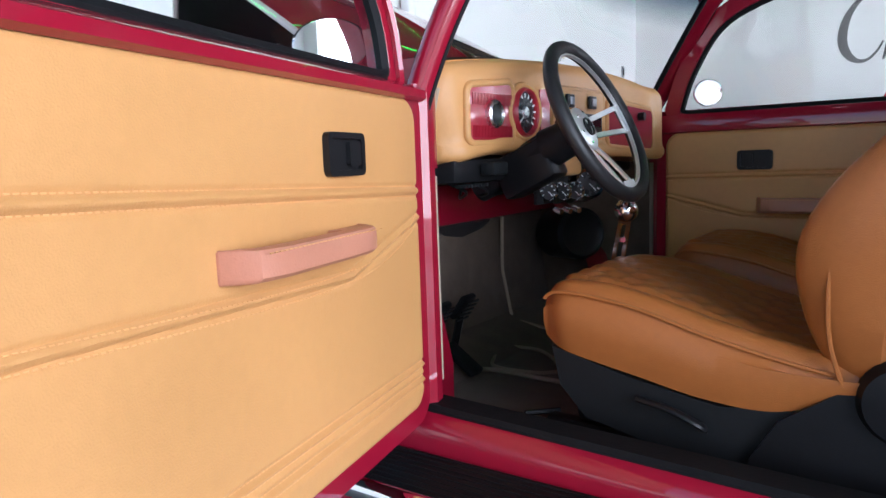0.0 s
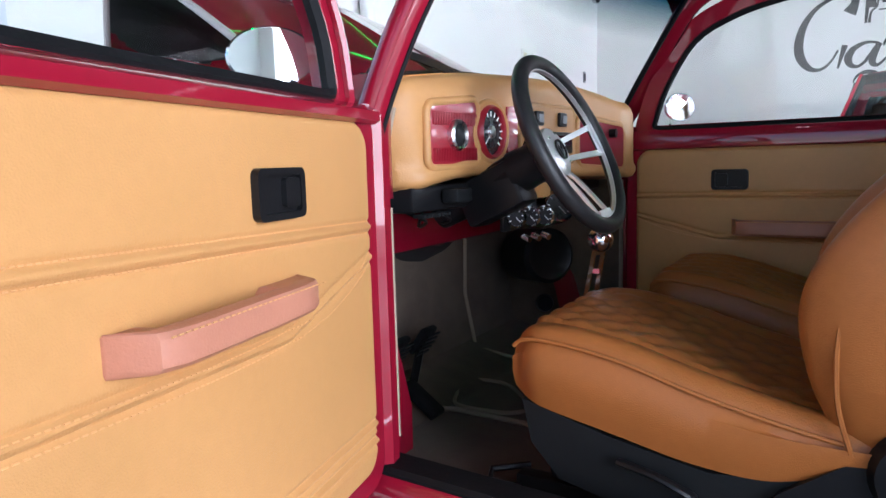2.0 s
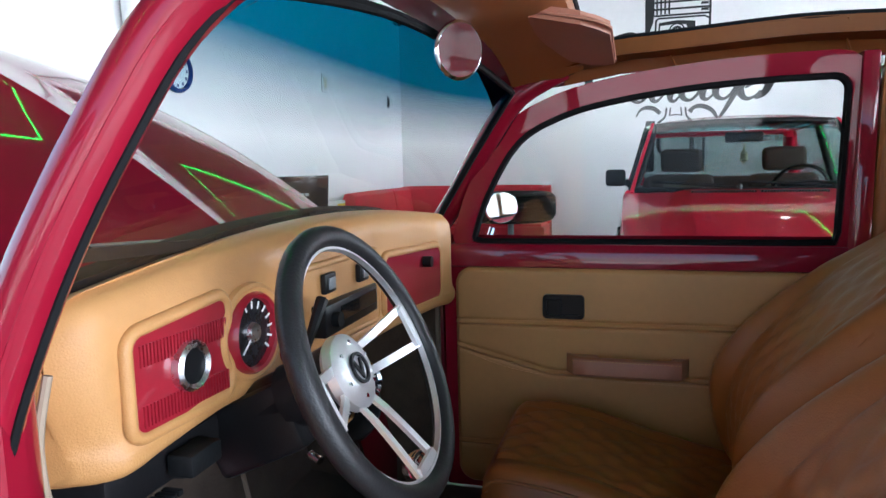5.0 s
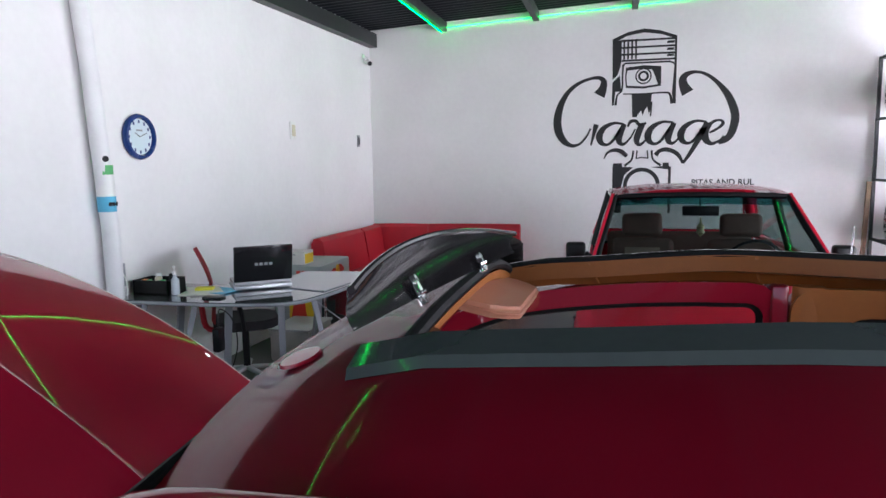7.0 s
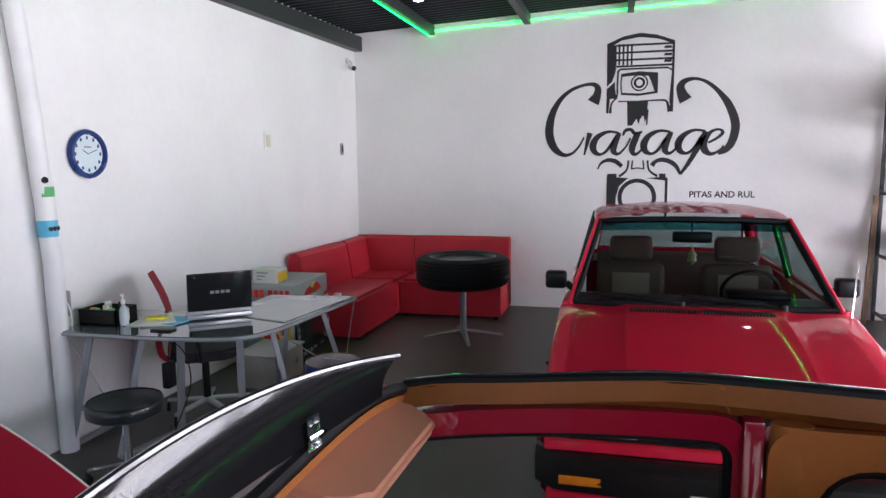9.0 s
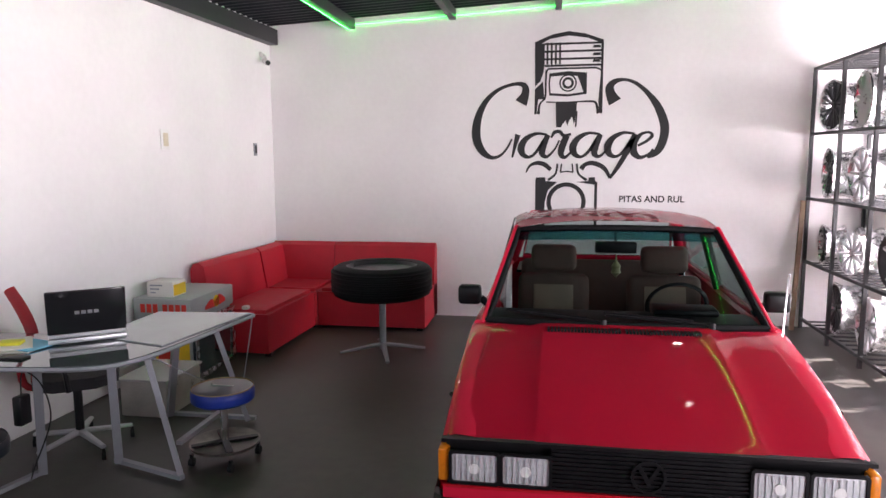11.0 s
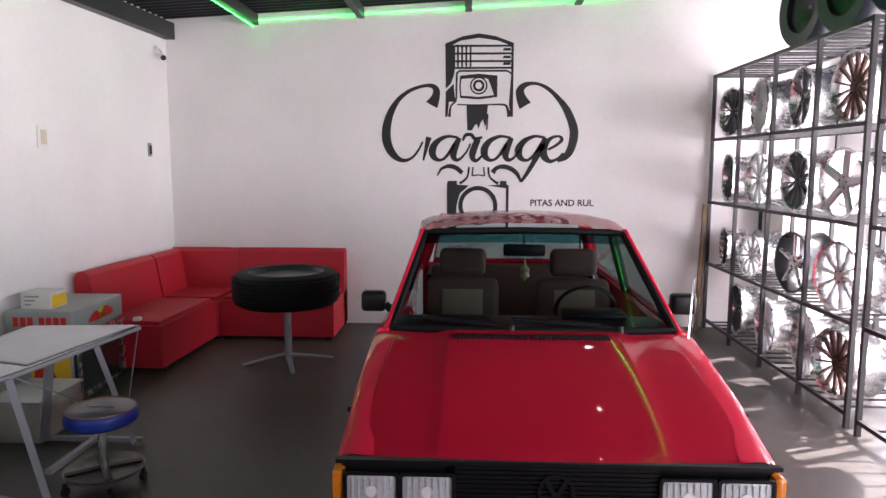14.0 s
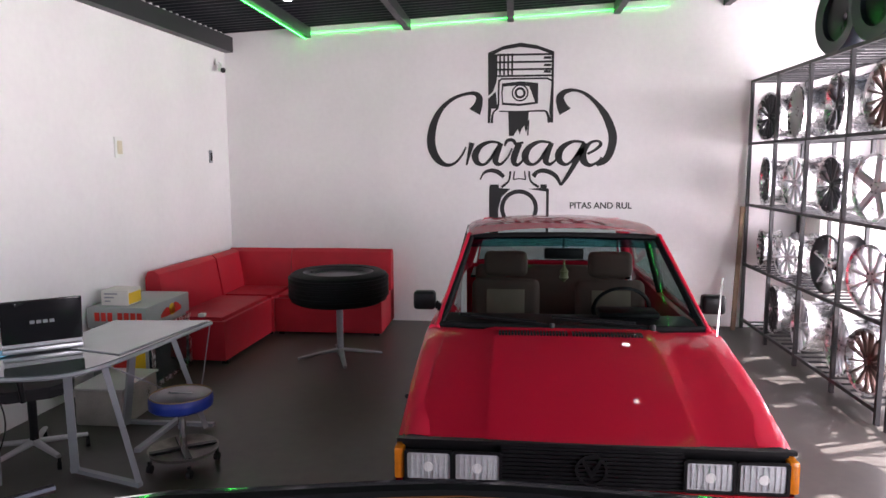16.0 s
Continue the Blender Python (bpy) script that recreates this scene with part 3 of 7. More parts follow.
part("rim_disc", spin(B(), [(0.325, 0.80), (0.33, 0.835), (0.30, 0.80), (0.24, 0.76), (0.10, 0.77), (0.001, 0.775)], C, 40), GUNMETAL, tt, "dark rim inside the tyre")

# ---------- glass desk ----------
DZ = 0.78
desk = thing("corner_desk", "L-shaped glass desk on grey steel A-frame legs", "desk", (0.7, -4.3, 0))
desk_line = [(-0.13, -4.83)] + smooth_line([(0.55, -4.83), (0.90, -4.78), (1.10, -4.68), (1.19, -4.45), (1.25, -4.0), (1.31, -3.49)], 5) + [(0.64, -3.55), (0.64, -4.20), (-0.13, -4.20)]
part("desk_top", slab(B(), desk_line, lambda u, v, w: (u, v, DZ - 0.01 + w), 0.01), mat("dark_desk_glass", (0.09, 0.10, 0.11), 0.05, vary=0.1, coat=1.0), desk, "dark glass top", smooth=False)
part("white_pane", slab(B(), [(0.66, -4.22), (1.17, -4.36), (1.22, -4.0), (1.295, -3.505), (0.66, -3.565)], lambda u, v, w: (u, v, DZ + 0.001 + w), 0.006), mat("frosted_desk_glass", (0.27, 0.29, 0.31), 0.16, vary=0.05, coat=0.6), desk, "frosted glass pane", smooth=False)
part("edge_rail", tube(B(), [(x, y, DZ - 0.017) for x, y in desk_line[:-3]], 0.012, 6), GREYLEG, desk)
for foot, head in (((1.24, -3.50), (1.07, -3.62)), ((0.66, -3.50), (0.83, -3.62)), ((1.24, -4.36), (1.12, -4.44)), ((0.44, -4.45), (0.60, -4.62)), ((0.30, -4.86), (0.44, -4.76)), ((-0.10, -4.80), (0.04, -4.72)), ((-0.10, -4.24), (0.04, -4.32)), ((0.78, -4.25), (0.84, -4.35))):
    part("leg", bar(B(), (*foot, 0.03), (*head, DZ - 0.012), 0.045, 0.032), GREYLEG, desk)
for a, b, z in (((1.28, -3.46), (0.62, -3.46), 0.02), ((1.26, -4.38), (0.74, -4.22), 0.02), ((0.42, -4.43), (0.32, -4.88), 0.02), ((-0.10, -4.84), (-0.10, -4.20), 0.02), ((0.30, -4.80), (-0.06, -4.76), 0.26), ((1.22, -4.33), (1.22, -3.53), 0.20)):
    part("stretcher", bar(B(), (*a, z + 0.012), (*b, z + 0.012), 0.035, 0.025), GREYLEG, desk)
for a, b in (((1.10, -4.42, DZ - 0.03), (1.22, -3.56, 0.22)), ((-0.05, -4.82, DZ - 0.03), (0.30, -4.84, 0.24)), ((1.22, -3.50, 0.30), (1.30, -3.49, DZ - 0.02))):
    part("brace_wire", rod(B(), a, b, 0.004, 6), GREYLEG, desk)

# laptop on its riser
lap = thing("laptop", "open black laptop on a silver riser, lid towards the room", "laptop", (0.66, -4.26, DZ + 0.007))
LM = Matrix.Translation((0.675, -4.30, DZ + 0.008)) @ Matrix.Rotation(radians(38), 4, 'Z')
part("riser", box(B(), -0.20, 0.20, -0.06, 0.20, 0.0, 0.028, 0.006, m=LM), SILVER, lap)
part("base", box(B(), -0.195, 0.195, -0.05, 0.21, 0.032, 0.056, 0.006, m=LM), mat("silver_plastic", (0.45, 0.46, 0.48), 0.35), lap)
lidm = LM @ Matrix.Translation((0, -0.05, 0.056)) @ Matrix.Rotation(radians(14), 4, 'X')
part("lid", box(B(), -0.20, 0.20, -0.012, 0.004, 0.0, 0.262, 0.008, m=lidm), mat("gloss_black", (0.012, 0.012, 0.014), 0.12, coat=0.6), lap, "glossy black lid")
for k in range(4):
    part("lid_mark", box(B(), -0.06 + k * 0.032, -0.036 + k * 0.032, -0.0135, -0.0122, 0.12, 0.14, m=lidm), SILVER, lap)

# clutter on the desk
tray = thing("desk_tray", "black open tray filled with small workshop bits", "tray", (0.03, -4.55, DZ))
bm = B()
box(bm, -0.10, 0.17, -4.66, -4.46, DZ, DZ + 0.012)
for q in ((-0.10, 0.17, -4.66, -4.65), (-0.10, 0.17, -4.47, -4.46), (-0.10, -0.09, -4.66, -4.46), (0.16, 0.17, -4.66, -4.46)):
    box(bm, *q, DZ, DZ + 0.10)
part("bin", bm, PLASTIC, tray)
rng = random.Random(4)
for k, mm in enumerate((ORANGE, GREEN, WHITE, CREAM, GREEN, PLASTIC_GREY, WHITE)):
    x, y = -0.06 + 0.035 * k, -4.60 + rng.random() * 0.08
    part("bit", box(B(), x - 0.02, x + 0.02, y - 0.02, y + 0.02, DZ + 0.015, DZ + 0.09 + rng.random() * 0.05, 0.008, m=rot((x, y, DZ), 'Z', rng.random() * 60)), mm, tray)
bottle = thing("sanitizer_bottle", "clear pump bottle of hand gel on the desk", "bottle", (0.20, -4.62, DZ))
BM = Matrix.Translation((0.20, -4.62, DZ))
part("bottle_body", spin(B(), [(0.022, 0.0), (0.028, 0.004), (0.028, 0.10), (0.012, 0.125), (0.012, 0.14)], BM, 20), mat("clear_gel", (0.62, 0.68, 0.74), 0.15, trans=0.3), bottle)
part("pump", spin(B(), [(0.014, 0.14), (0.014, 0.16), (0.005, 0.162), (0.005, 0.185), (0.013, 0.187), (0.011, 0.198)], BM, 16), WHITE, bottle)
papers = thing("paper_pile", "loose papers and a yellow note pad on the desk", "papers", (0.38, -4.50, DZ))
for k, (mm, x, y, w, h, an) in enumerate(((CARD, 0.36, -4.52, 0.30, 0.21, 12), (TEAL, 0.42, -4.46, 0.28, 0.20, -14), (CARD, 0.33, -4.48, 0.21, 0.29, 40))):
    part("sheet", box(B(), x - w / 2, x + w / 2, y - h / 2, y + h / 2, DZ + 0.001 + k * 0.005, DZ + 0.005 + k * 0.005, m=rot((x, y, DZ), 'Z', an)), mm, papers, smooth=False)
part("note_pad", box(B(), 0.28, 0.40, -4.53, -4.45, DZ + 0.016, DZ + 0.034, 0.003, m=rot((0.34, -4.49, DZ), 'Z', 20)), mat("note_yellow", (0.75, 0.70, 0.05), 0.6), papers)
solo("phone", box(B(), 0.46, 0.60, -4.72, -4.65, DZ + 0.0005, DZ + 0.012, 0.004), PLASTIC, "black mobile phone lying on the desk", "phone")
solo("power_brick", box(B(), 0.52, 0.57, -4.72, -4.64, 0.42, 0.58, 0.01), PLASTIC, "black power supply hanging on the desk leg", "power supply")
solo("cable", tube(B(), smooth_line([(0.545, -4.68, 0.58), (0.55, -4.66, 0.7), (0.62, -4.62, 0.62), (0.60, -4.55, 0.40), (0.52, -4.6, 0.14), (0.40, -4.5, 0.006), (0.25, -4.3, 0.006)], 6), 0.004, 6), PLASTIC, "thin black cable trailing to the floor", "cable")


# ---------- seats by the desk ----------
def castor(bm, x, y):
    rod(bm, (x - 0.012, y, 0.026), (x + 0.012, y, 0.026), 0.026, 12)
    box(bm, x - 0.008, x + 0.008, y - 0.01, y + 0.01, 0.04, 0.075)
    return bm


chair = thing("office_chair", "red mesh office chair with a black seat on castors", "chair", (0.36, -4.02, 0))
bm = B()
slab(bm, rounded(0.13, 0.60, -4.26, -3.80, 0.12), lambda u, v, w: (u, v, 0.44 + w), 0.07)
bmesh.ops.bevel(bm, geom=[e for e in bm.edges if abs(e.verts[0].co.z - e.verts[1].co.z) < 1e-5], offset=0.02, segments=3, affect='EDGES')
part("seat", bm, mat("black_fabric", (0.02, 0.02, 0.022), 0.9, vary=0.2, grain=0.5), chair)
rows = []
for k in range(9):
    f = k / 8
    zz = 0.50 + 0.54 * f
    hw = 0.20 * (1 - 0.25 * f * f)
    bx = 0.12 - 0.10 * f + 0.05 * math.sin(math.pi * f)
    rows.append([(bx + 0.04 * abs(s) ** 2 * 0.6, -4.03 + s * hw, zz) for s in (-1, -0.6, -0.2, 0.2, 0.6, 1)])
bm = loft(B(), rows)
bmesh.ops.solidify(bm, geom=bm.faces[:], thickness=0.025)
part("backrest", bm, RED_SOFA, chair, "red mesh back")
part("back_post", tube(B(), smooth_line([(0.30, -4.03, 0.42), (0.10, -4.03, 0.43), (0.06, -4.03, 0.56), (0.05, -4.03, 0.72)], 4), 0.022, 8), mat("red_plastic", (0.42, 0.012, 0.02), 0.4), chair)
for sy in (-4.30, -3.76):
    part("armrest", box(B(), 0.18, 0.44, sy - 0.03, sy + 0.03, 0.66, 0.69, 0.012), PLASTIC, chair)
    part("arm_post", tube(B(), [(0.34, sy, 0.45), (0.33, sy, 0.55), (0.31, sy, 0.66)], 0.016, 8), PLASTIC, chair)
part("gas_column", rod(B(), (0.36, -4.03, 0.10), (0.36, -4.03, 0.44), 0.026, 14), PLASTIC, chair)
for k in range(5):
    a = radians(10 + 72 * k)
    e = Vector((0.36 + 0.30 * math.cos(a), -4.03 + 0.30 * math.sin(a), 0.085))
    part("base_arm", tube(B(), [(0.36, -4.03, 0.11), e], 0.02, 8, radii=[0.028, 0.018], flat=0.7), SILVER, chair)
    part("castor", castor(B(), e.x, e.y), PLASTIC, chair)

chair.rotation_euler = (0, 0, radians(33))


def round_stool(x, y, seat_z, r, seat_mat, label, tray_ring):
    t = thing("stool", label, "stool", (x, y, 0), group="round workshop stools")
    m = Matrix.Translation((x, y, 0))
    part("seat", spin(B(), [(0.001, seat_z - 0.085), (r * 0.9, seat_z - 0.085), (r, seat_z - 0.07), (r * 1.01, seat_z - 0.04), (r, seat_z - 0.015), (r * 0.96, seat_z - 0.004), (r * 0.5, seat_z + 0.004), (0.001, seat_z + 0.006)], m, 40), seat_mat, t)
    part("seat_piping", spin(B(), [(r * 0.955, seat_z - 0.006), (r * 0.975, seat_z - 0.001), (r * 0.965, seat_z + 0.004), (r * 0.945, seat_z)], m, 40, closed=True), mat("tan_piping", (0.34, 0.24, 0.12), 0.6) if tray_ring else PLASTIC, t)
    part("gas_column", rod(B(), (x, y, 0.09), (x, y, seat_z - 0.085), 0.024, 16), CHROME, t)
    part("lift_lever", rod(B(), (x, y, seat_z - 0.10), (x - 0.11, y - 0.05, seat_z - 0.12), 0.005, 6), PLASTIC, t)
    n = 4
    for k in range(n):
        a = radians(35 + 360 / n * k)
        e = (x + r * 1.05 * math.cos(a), y + r * 1.05 * math.sin(a), 0.08)
        part("base_arm", bar(B(), (x, y, 0.122 if tray_ring else 0.09), (e[0], e[1], 0.118 if tray_ring else 0.08), 0.04, 0.014), PLASTIC if tray_ring else CHROME, t)
        part("castor", castor(B(), e[0], e[1]), PLASTIC, t)
    if tray_ring:
        part("tray", spin(B(), [(0.03, 0.105), (r * 0.95, 0.10), (r * 1.08, 0.105), (r * 1.12, 0.125), (r * 1.09, 0.125), (r * 0.95, 0.11), (0.03, 0.113)], m, 40, closed=True), mat("worn_steel", (0.20, 0.18, 0.165), 0.4, metal=0.8, vary=0.3, scale=18), t, "dished metal tool tray")
        part("seat_top", spin(B(), [(0.001, seat_z + 0.0066), (r * 0.5, seat_z + 0.0046), (r * 0.93, seat_z - 0.0015), (r * 0.93, seat_z - 0.004), (0.001, seat_z + 0.002)], m, 40), mat("navy_vinyl", (0.022, 0.022, 0.045), 0.3, vary=0.2, coat=0.3), t, "dark navy printed top")
        part("seat_print", slab(B(), rounded(x - 0.07, x + 0.07, y - 0.012, y + 0.012, 0.01), lambda u, v, w: (u, v, seat_z + 0.0072 + w), 0.002), GREYLEG, t)
    return t


round_stool(1.36, -4.06, 0.46, 0.185, BLUE, "round blue vinyl rolling stool with a metal tool tray", True)
round_stool(0.52, -5.05, 0.47, 0.205, mat("black_vinyl", (0.012, 0.016, 0.02), 0.3, vary=0.1, coat=0.2), "round black vinyl stool on a chrome column", False)

# ---------- drinks fridge and boxes ----------
fr = thing("drinks_fridge", "small grey drinks fridge with coloured side panels", "fridge", (0.22, -2.40, 0))
part("body", box(B(), -0.06, 0.42, -2.75, -2.06, 0.02, 0.52, 0.012), GREYBOX, fr)
part("top_box", box(B(), -0.07, 0.44, -2.77, -2.04, 0.524, 0.70, 0.012), GREYBOX, fr, "grey header box")
part("side_print", box(B(), 0.10, 0.40, -2.754, -2.751, 0.04, 0.50), YELLOW, fr, "yellow side panel", smooth=False)
part("side_print", box(B(), 0.10, 0.40, -2.757, -2.7545, 0.40, 0.50), NAVY, fr, smooth=False)
part("side_mark", slab(B(), smooth_line([(0.12, 0.04), (0.14, 0.30), (0.20, 0.40), (0.26, 0.36), (0.28, 0.22), (0.36, 0.12), (0.38, 0.06), (0.25, 0.08)], 3, True), lambda u, v, w: (u, -2.7545 - w, v), 0.004), REDPRINT, fr, smooth=False)
part("door", box(B(), 0.422, 0.45, -2.74, -2.07, 0.03, 0.51, 0.006), mat("fridge_glass", (0.02, 0.03, 0.035), 0.08, coat=0.8), fr, "dark glass door")
part("door_frame", ring(B(), rounded(-2.745, -2.065, 0.025, 0.515, 0.01), rounded(-2.70, -2.11, 0.06, 0.48, 0.01), lambda u, v, w: (0.4515 + w, u, v), 0.006), ALLOY, fr)
for k in range(7):
    x0 = 0.0 + k * 0.055 + (0.03 if k > 2 else 0)
    part("front_mark", box(B(), x0, x0 + 0.04, -2.774, -2.771, 0.585, 0.655), REDPRINT, fr, smooth=False)
part("header_mark", slab(B(), smooth_line([(-2.55, 0.57), (-2.45, 0.64), (-2.38, 0.61), (-2.30, 0.66), (-2.20, 0.58)], 3, True), lambda u, v, w: (0.4405 + w, u, v), 0.003), REDPRINT, fr, smooth=False)
part("header_spot", spin(B(), [(0.001, 0.0), (0.05, 0.0), (0.05, 0.003), (0.001, 0.003)], axis((0.4405, -2.36, 0.61), (1, 0, 0)), 24), YELLOW, fr)
cb = thing("carton", "small white and yellow cardboard carton on the fridge", "carton", (0.15, -2.60, 0.70))
part("box_body", box(B(), 0.02, 0.25, -2.70, -2.50, 0.701, 0.825, 0.002), CARD, cb)
part("box_label", box(B(), 0.2515, 0.254, -2.69, -2.51, 0.71, 0.80), YELLOW, cb, smooth=False)
for k in range(3):
    part("print_bar", box(B(), 0.05, 0.16 - 0.03 * k, -2.7035, -2.7015, 0.79 - k * 0.03, 0.802 - k * 0.03), GREYLEG, cb, smooth=False)
crate = thing("plastic_box", "clear plastic storage box standing on the floor", "storage box", (0.45, -3.25, 0))
part("tub", box(B(), 0.28, 0.64, -3.50, -3.02, 0.0, 0.26, 0.02), mat("milky_plastic", (0.42, 0.40, 0.36), 0.3, vary=0.25, trans=0.2), crate)
part("lid", box(B(), 0.27, 0.65, -3.51, -3.01, 0.261, 0.28, 0.006), mat("milky_lid", (0.45, 0.45, 0.44), 0.35), crate)

# ---------- fittings on the side wall ----------
ck = thing("wall_clock", "round wall clock with a dark blue rim", "clock", (-0.17, -4.41, 1.70))
CM = axis((west_x(-4.41) + 0.003, -4.41, 1.855), (1, -0.04, 0))
part("rim", spin(B(), [(0.125, 0.0), (0.155, 0.0), (0.16, 0.02), (0.15, 0.038), (0.132, 0.04), (0.125, 0.02)], CM, 48, closed=True), BLUE_RIM, ck, "glossy dark blue rim")
part("dial", spin(B(), [(0.001, 0.004), (0.128, 0.004), (0.128, 0.016), (0.001, 0.016)], CM, 48), mat("clock_dial", (0.62, 0.72, 0.78), 0.4, vary=0.05), ck)
for k in range(12):
    a = radians(30 * k)
    p = CM @ Vector((0.105 * math.cos(a), 0.105 * math.sin(a), 0.0185))
    part("hour_mark", box(B(), -0.002, 0.002, -0.006, 0.006, -0.011, 0.011, m=Matrix.Translation(p)), NAVY, ck, smooth=False)
for a, L, w in ((150, 0.055, 0.005), (20, 0.085, 0.004)):
    e = CM @ Vector((0, 0, 0.020))
    d = Vector((0, math.cos(radians(a)), math.sin(radians(a))))
    part("clock_hand", bar(B(), e, e + d * L, w, 0.002, up=(1, 0, 0)), PLASTIC, ck)
part("dial_print", box(B(), -0.0015, 0.0015, -0.03, 0.03, -0.006, 0.006, m=Matrix.Translation(CM @ Vector((0, 0.045, 0.0185)))), GREYLEG, ck, smooth=False)

for nm, y, z, w, h, label in (("wall_switch", -2.15, 1.987, 0.13, 0.18, "cream double light switch plate on the wall"), ("wall_socket", -0.46, 1.925, 0.075, 0.14, "small grey socket plate on the wall")):
    sw = thing(nm, label, "switch", (west_x(y), y, z - h / 2))
    x = west_x(y) + 0.002
    part("plate", box(B(), x, x + 0.012, y - w / 2, y + w / 2, z - h / 2, z + h / 2, 0.004), GREYLEG if nm == "wall_socket" else WHITE, sw)
    part("insert", box(B(), x + 0.0125, x + 0.018, y - w * 0.28, y + w * 0.28, z - h * 0.32, z + h * 0.32, 0.002), PLASTIC_GREY if nm == "wall_socket" else CREAM, sw)

pipe = thing("wall_pipe", "white painted downpipe with stickers, leaning on the wall", "pipe", (-0.14, -4.83, 0))
part("pipe_tube", tube(B(), [(-0.12, -4.80, 0.0), (-0.12, -4.81, 1.2), (-0.125, -4.88, 2.2), (-0.13, -4.97, 3.1)], 0.055, 18), mat("white_paint", (0.76, 0.75, 0.77), 0.45, vary=0.06), pipe)
for z0, z1, mm in ((1.60, 1.66, GREEN), (1.46, 1.60, WHITE), (1.36, 1.46, TEAL)):
    part("sticker", spin(B(), [(0.0565, z0), (0.0575, z0), (0.0575, z1), (0.0565, z1)], Matrix.Translation((-0.12, -4.822 - 0.03 * (z0 - 1.2), 0)), 20, closed=True), mm, pipe)
for k in range(3):
    part("sticker_dot", spin(B(), [(0.001, 0), (0.014, 0), (0.014, 0.003), (0.001, 0.003)], axis((-0.12 + 0.056, -4.862 + k * 0.028, 1.41), (1, -0.25 + 0.25 * k, 0)), 14), PLASTIC, pipe)
part("spy_hole", spin(B(), [(0.001, 0.004), (0.014, 0.004), (0.017, 0.0), (0.02, 0.004), (0.018, 0.008), (0.001, 0.006)], axis((-0.075, -4.865, 1.70), (0.8, -0.6, 0)), 16), PLASTIC_GREY, pipe)
ob_ = thing("outlet_box", "grey surface outlet box with loose cables", "outlet", (-0.19, -4.72, 0.84))
part("box_body", box(B(), -0.188, -0.14, -4.76, -4.67, 0.84, 1.0, 0.006), GREYLEG, ob_)
part("cable_loop", tube(B(), smooth_line([(-0.14, -4.72, 0.95), (-0.08, -4.75, 0.9), (-0.1, -4.72, 0.8), (-0.15, -4.70, 0.7), (-0.16, -4.72, 0.4), (-0.16, -4.7, 0.05)], 5), 0.005, 6), WHITE, ob_)

cctv = thing("security_camera", "small white security camera under the roof beam", "camera", (0.1, -0.28, 2.84))
part("base", spin(B(), [(0.001, 0.0), (0.035, 0.0), (0.035, 0.02), (0.02, 0.03), (0.001, 0.03)], axis((0.003, -0.26, 2.98), (1, 0, 0)), 20), WHITE, cctv)
part("bracket", tube(B(), [(0.03, -0.26, 2.98), (0.07, -0.28, 2.96), (0.09, -0.30, 2.92)], 0.010, 8), WHITE, cctv)
part("camera_body", rod(B(), (0.05, -0.25, 2.91), (0.13, -0.36, 2.875), 0.033, 18, 0.036), WHITE, cctv)
part("lens", rod(B(), (0.131, -0.3615, 2.8745), (0.135, -0.367, 2.873), 0.028, 18), PLASTIC, cctv)

# ---------- wheel rack ----------
RX0, RX1 = 5.90, 6.45
SH = (0.10, 0.72, 1.38, 2.04)


def wheel_rack(ys, label):
    t = thing("wheel_rack", label, "rack", ((RX0 + RX1) / 2, (ys[0] + ys[-1]) / 2, 0), group="wheel racks")
    for y in ys:
        for x in (RX0, RX1):
            part("post", box(B(), x - 0.016, x + 0.016, y - 0.016, y + 0.016, 0.0, 2.715), STEEL_BLACK, t, smooth=False)
        part("top_cross", bar(B(), (RX0, y, 2.70), (RX1, y, 2.70), 0.028, 0.028), STEEL_BLACK, t, smooth=False)
    for z in (*SH, 2.70):
        for x in (RX0, RX1):
            part("rail", bar(B(), (x, ys[0], z), (x, ys[-1], z), 0.028, 0.028), STEEL_BLACK, t, smooth=False)
        n = int(abs(ys[-1] - ys[0]) / 0.15)
        for k in range(1, n):
            y = ys[0] + (ys[-1] - ys[0]) * k / n
            part("shelf_bar", bar(B(), (RX0, y, z), (RX1, y, z), 0.02, 0.016), STEEL_BLACK, t, smooth=False)
    return t


YS1 = [-0.04, -0.78, -1.52, -2.26, -2.96]
YS2 = [-3.10, -3.84, -4.58]
wheel_rack(YS1, "tall black steel rack full of alloy wheels")
wheel_rack(YS2, "tall black steel rack beside the first one")


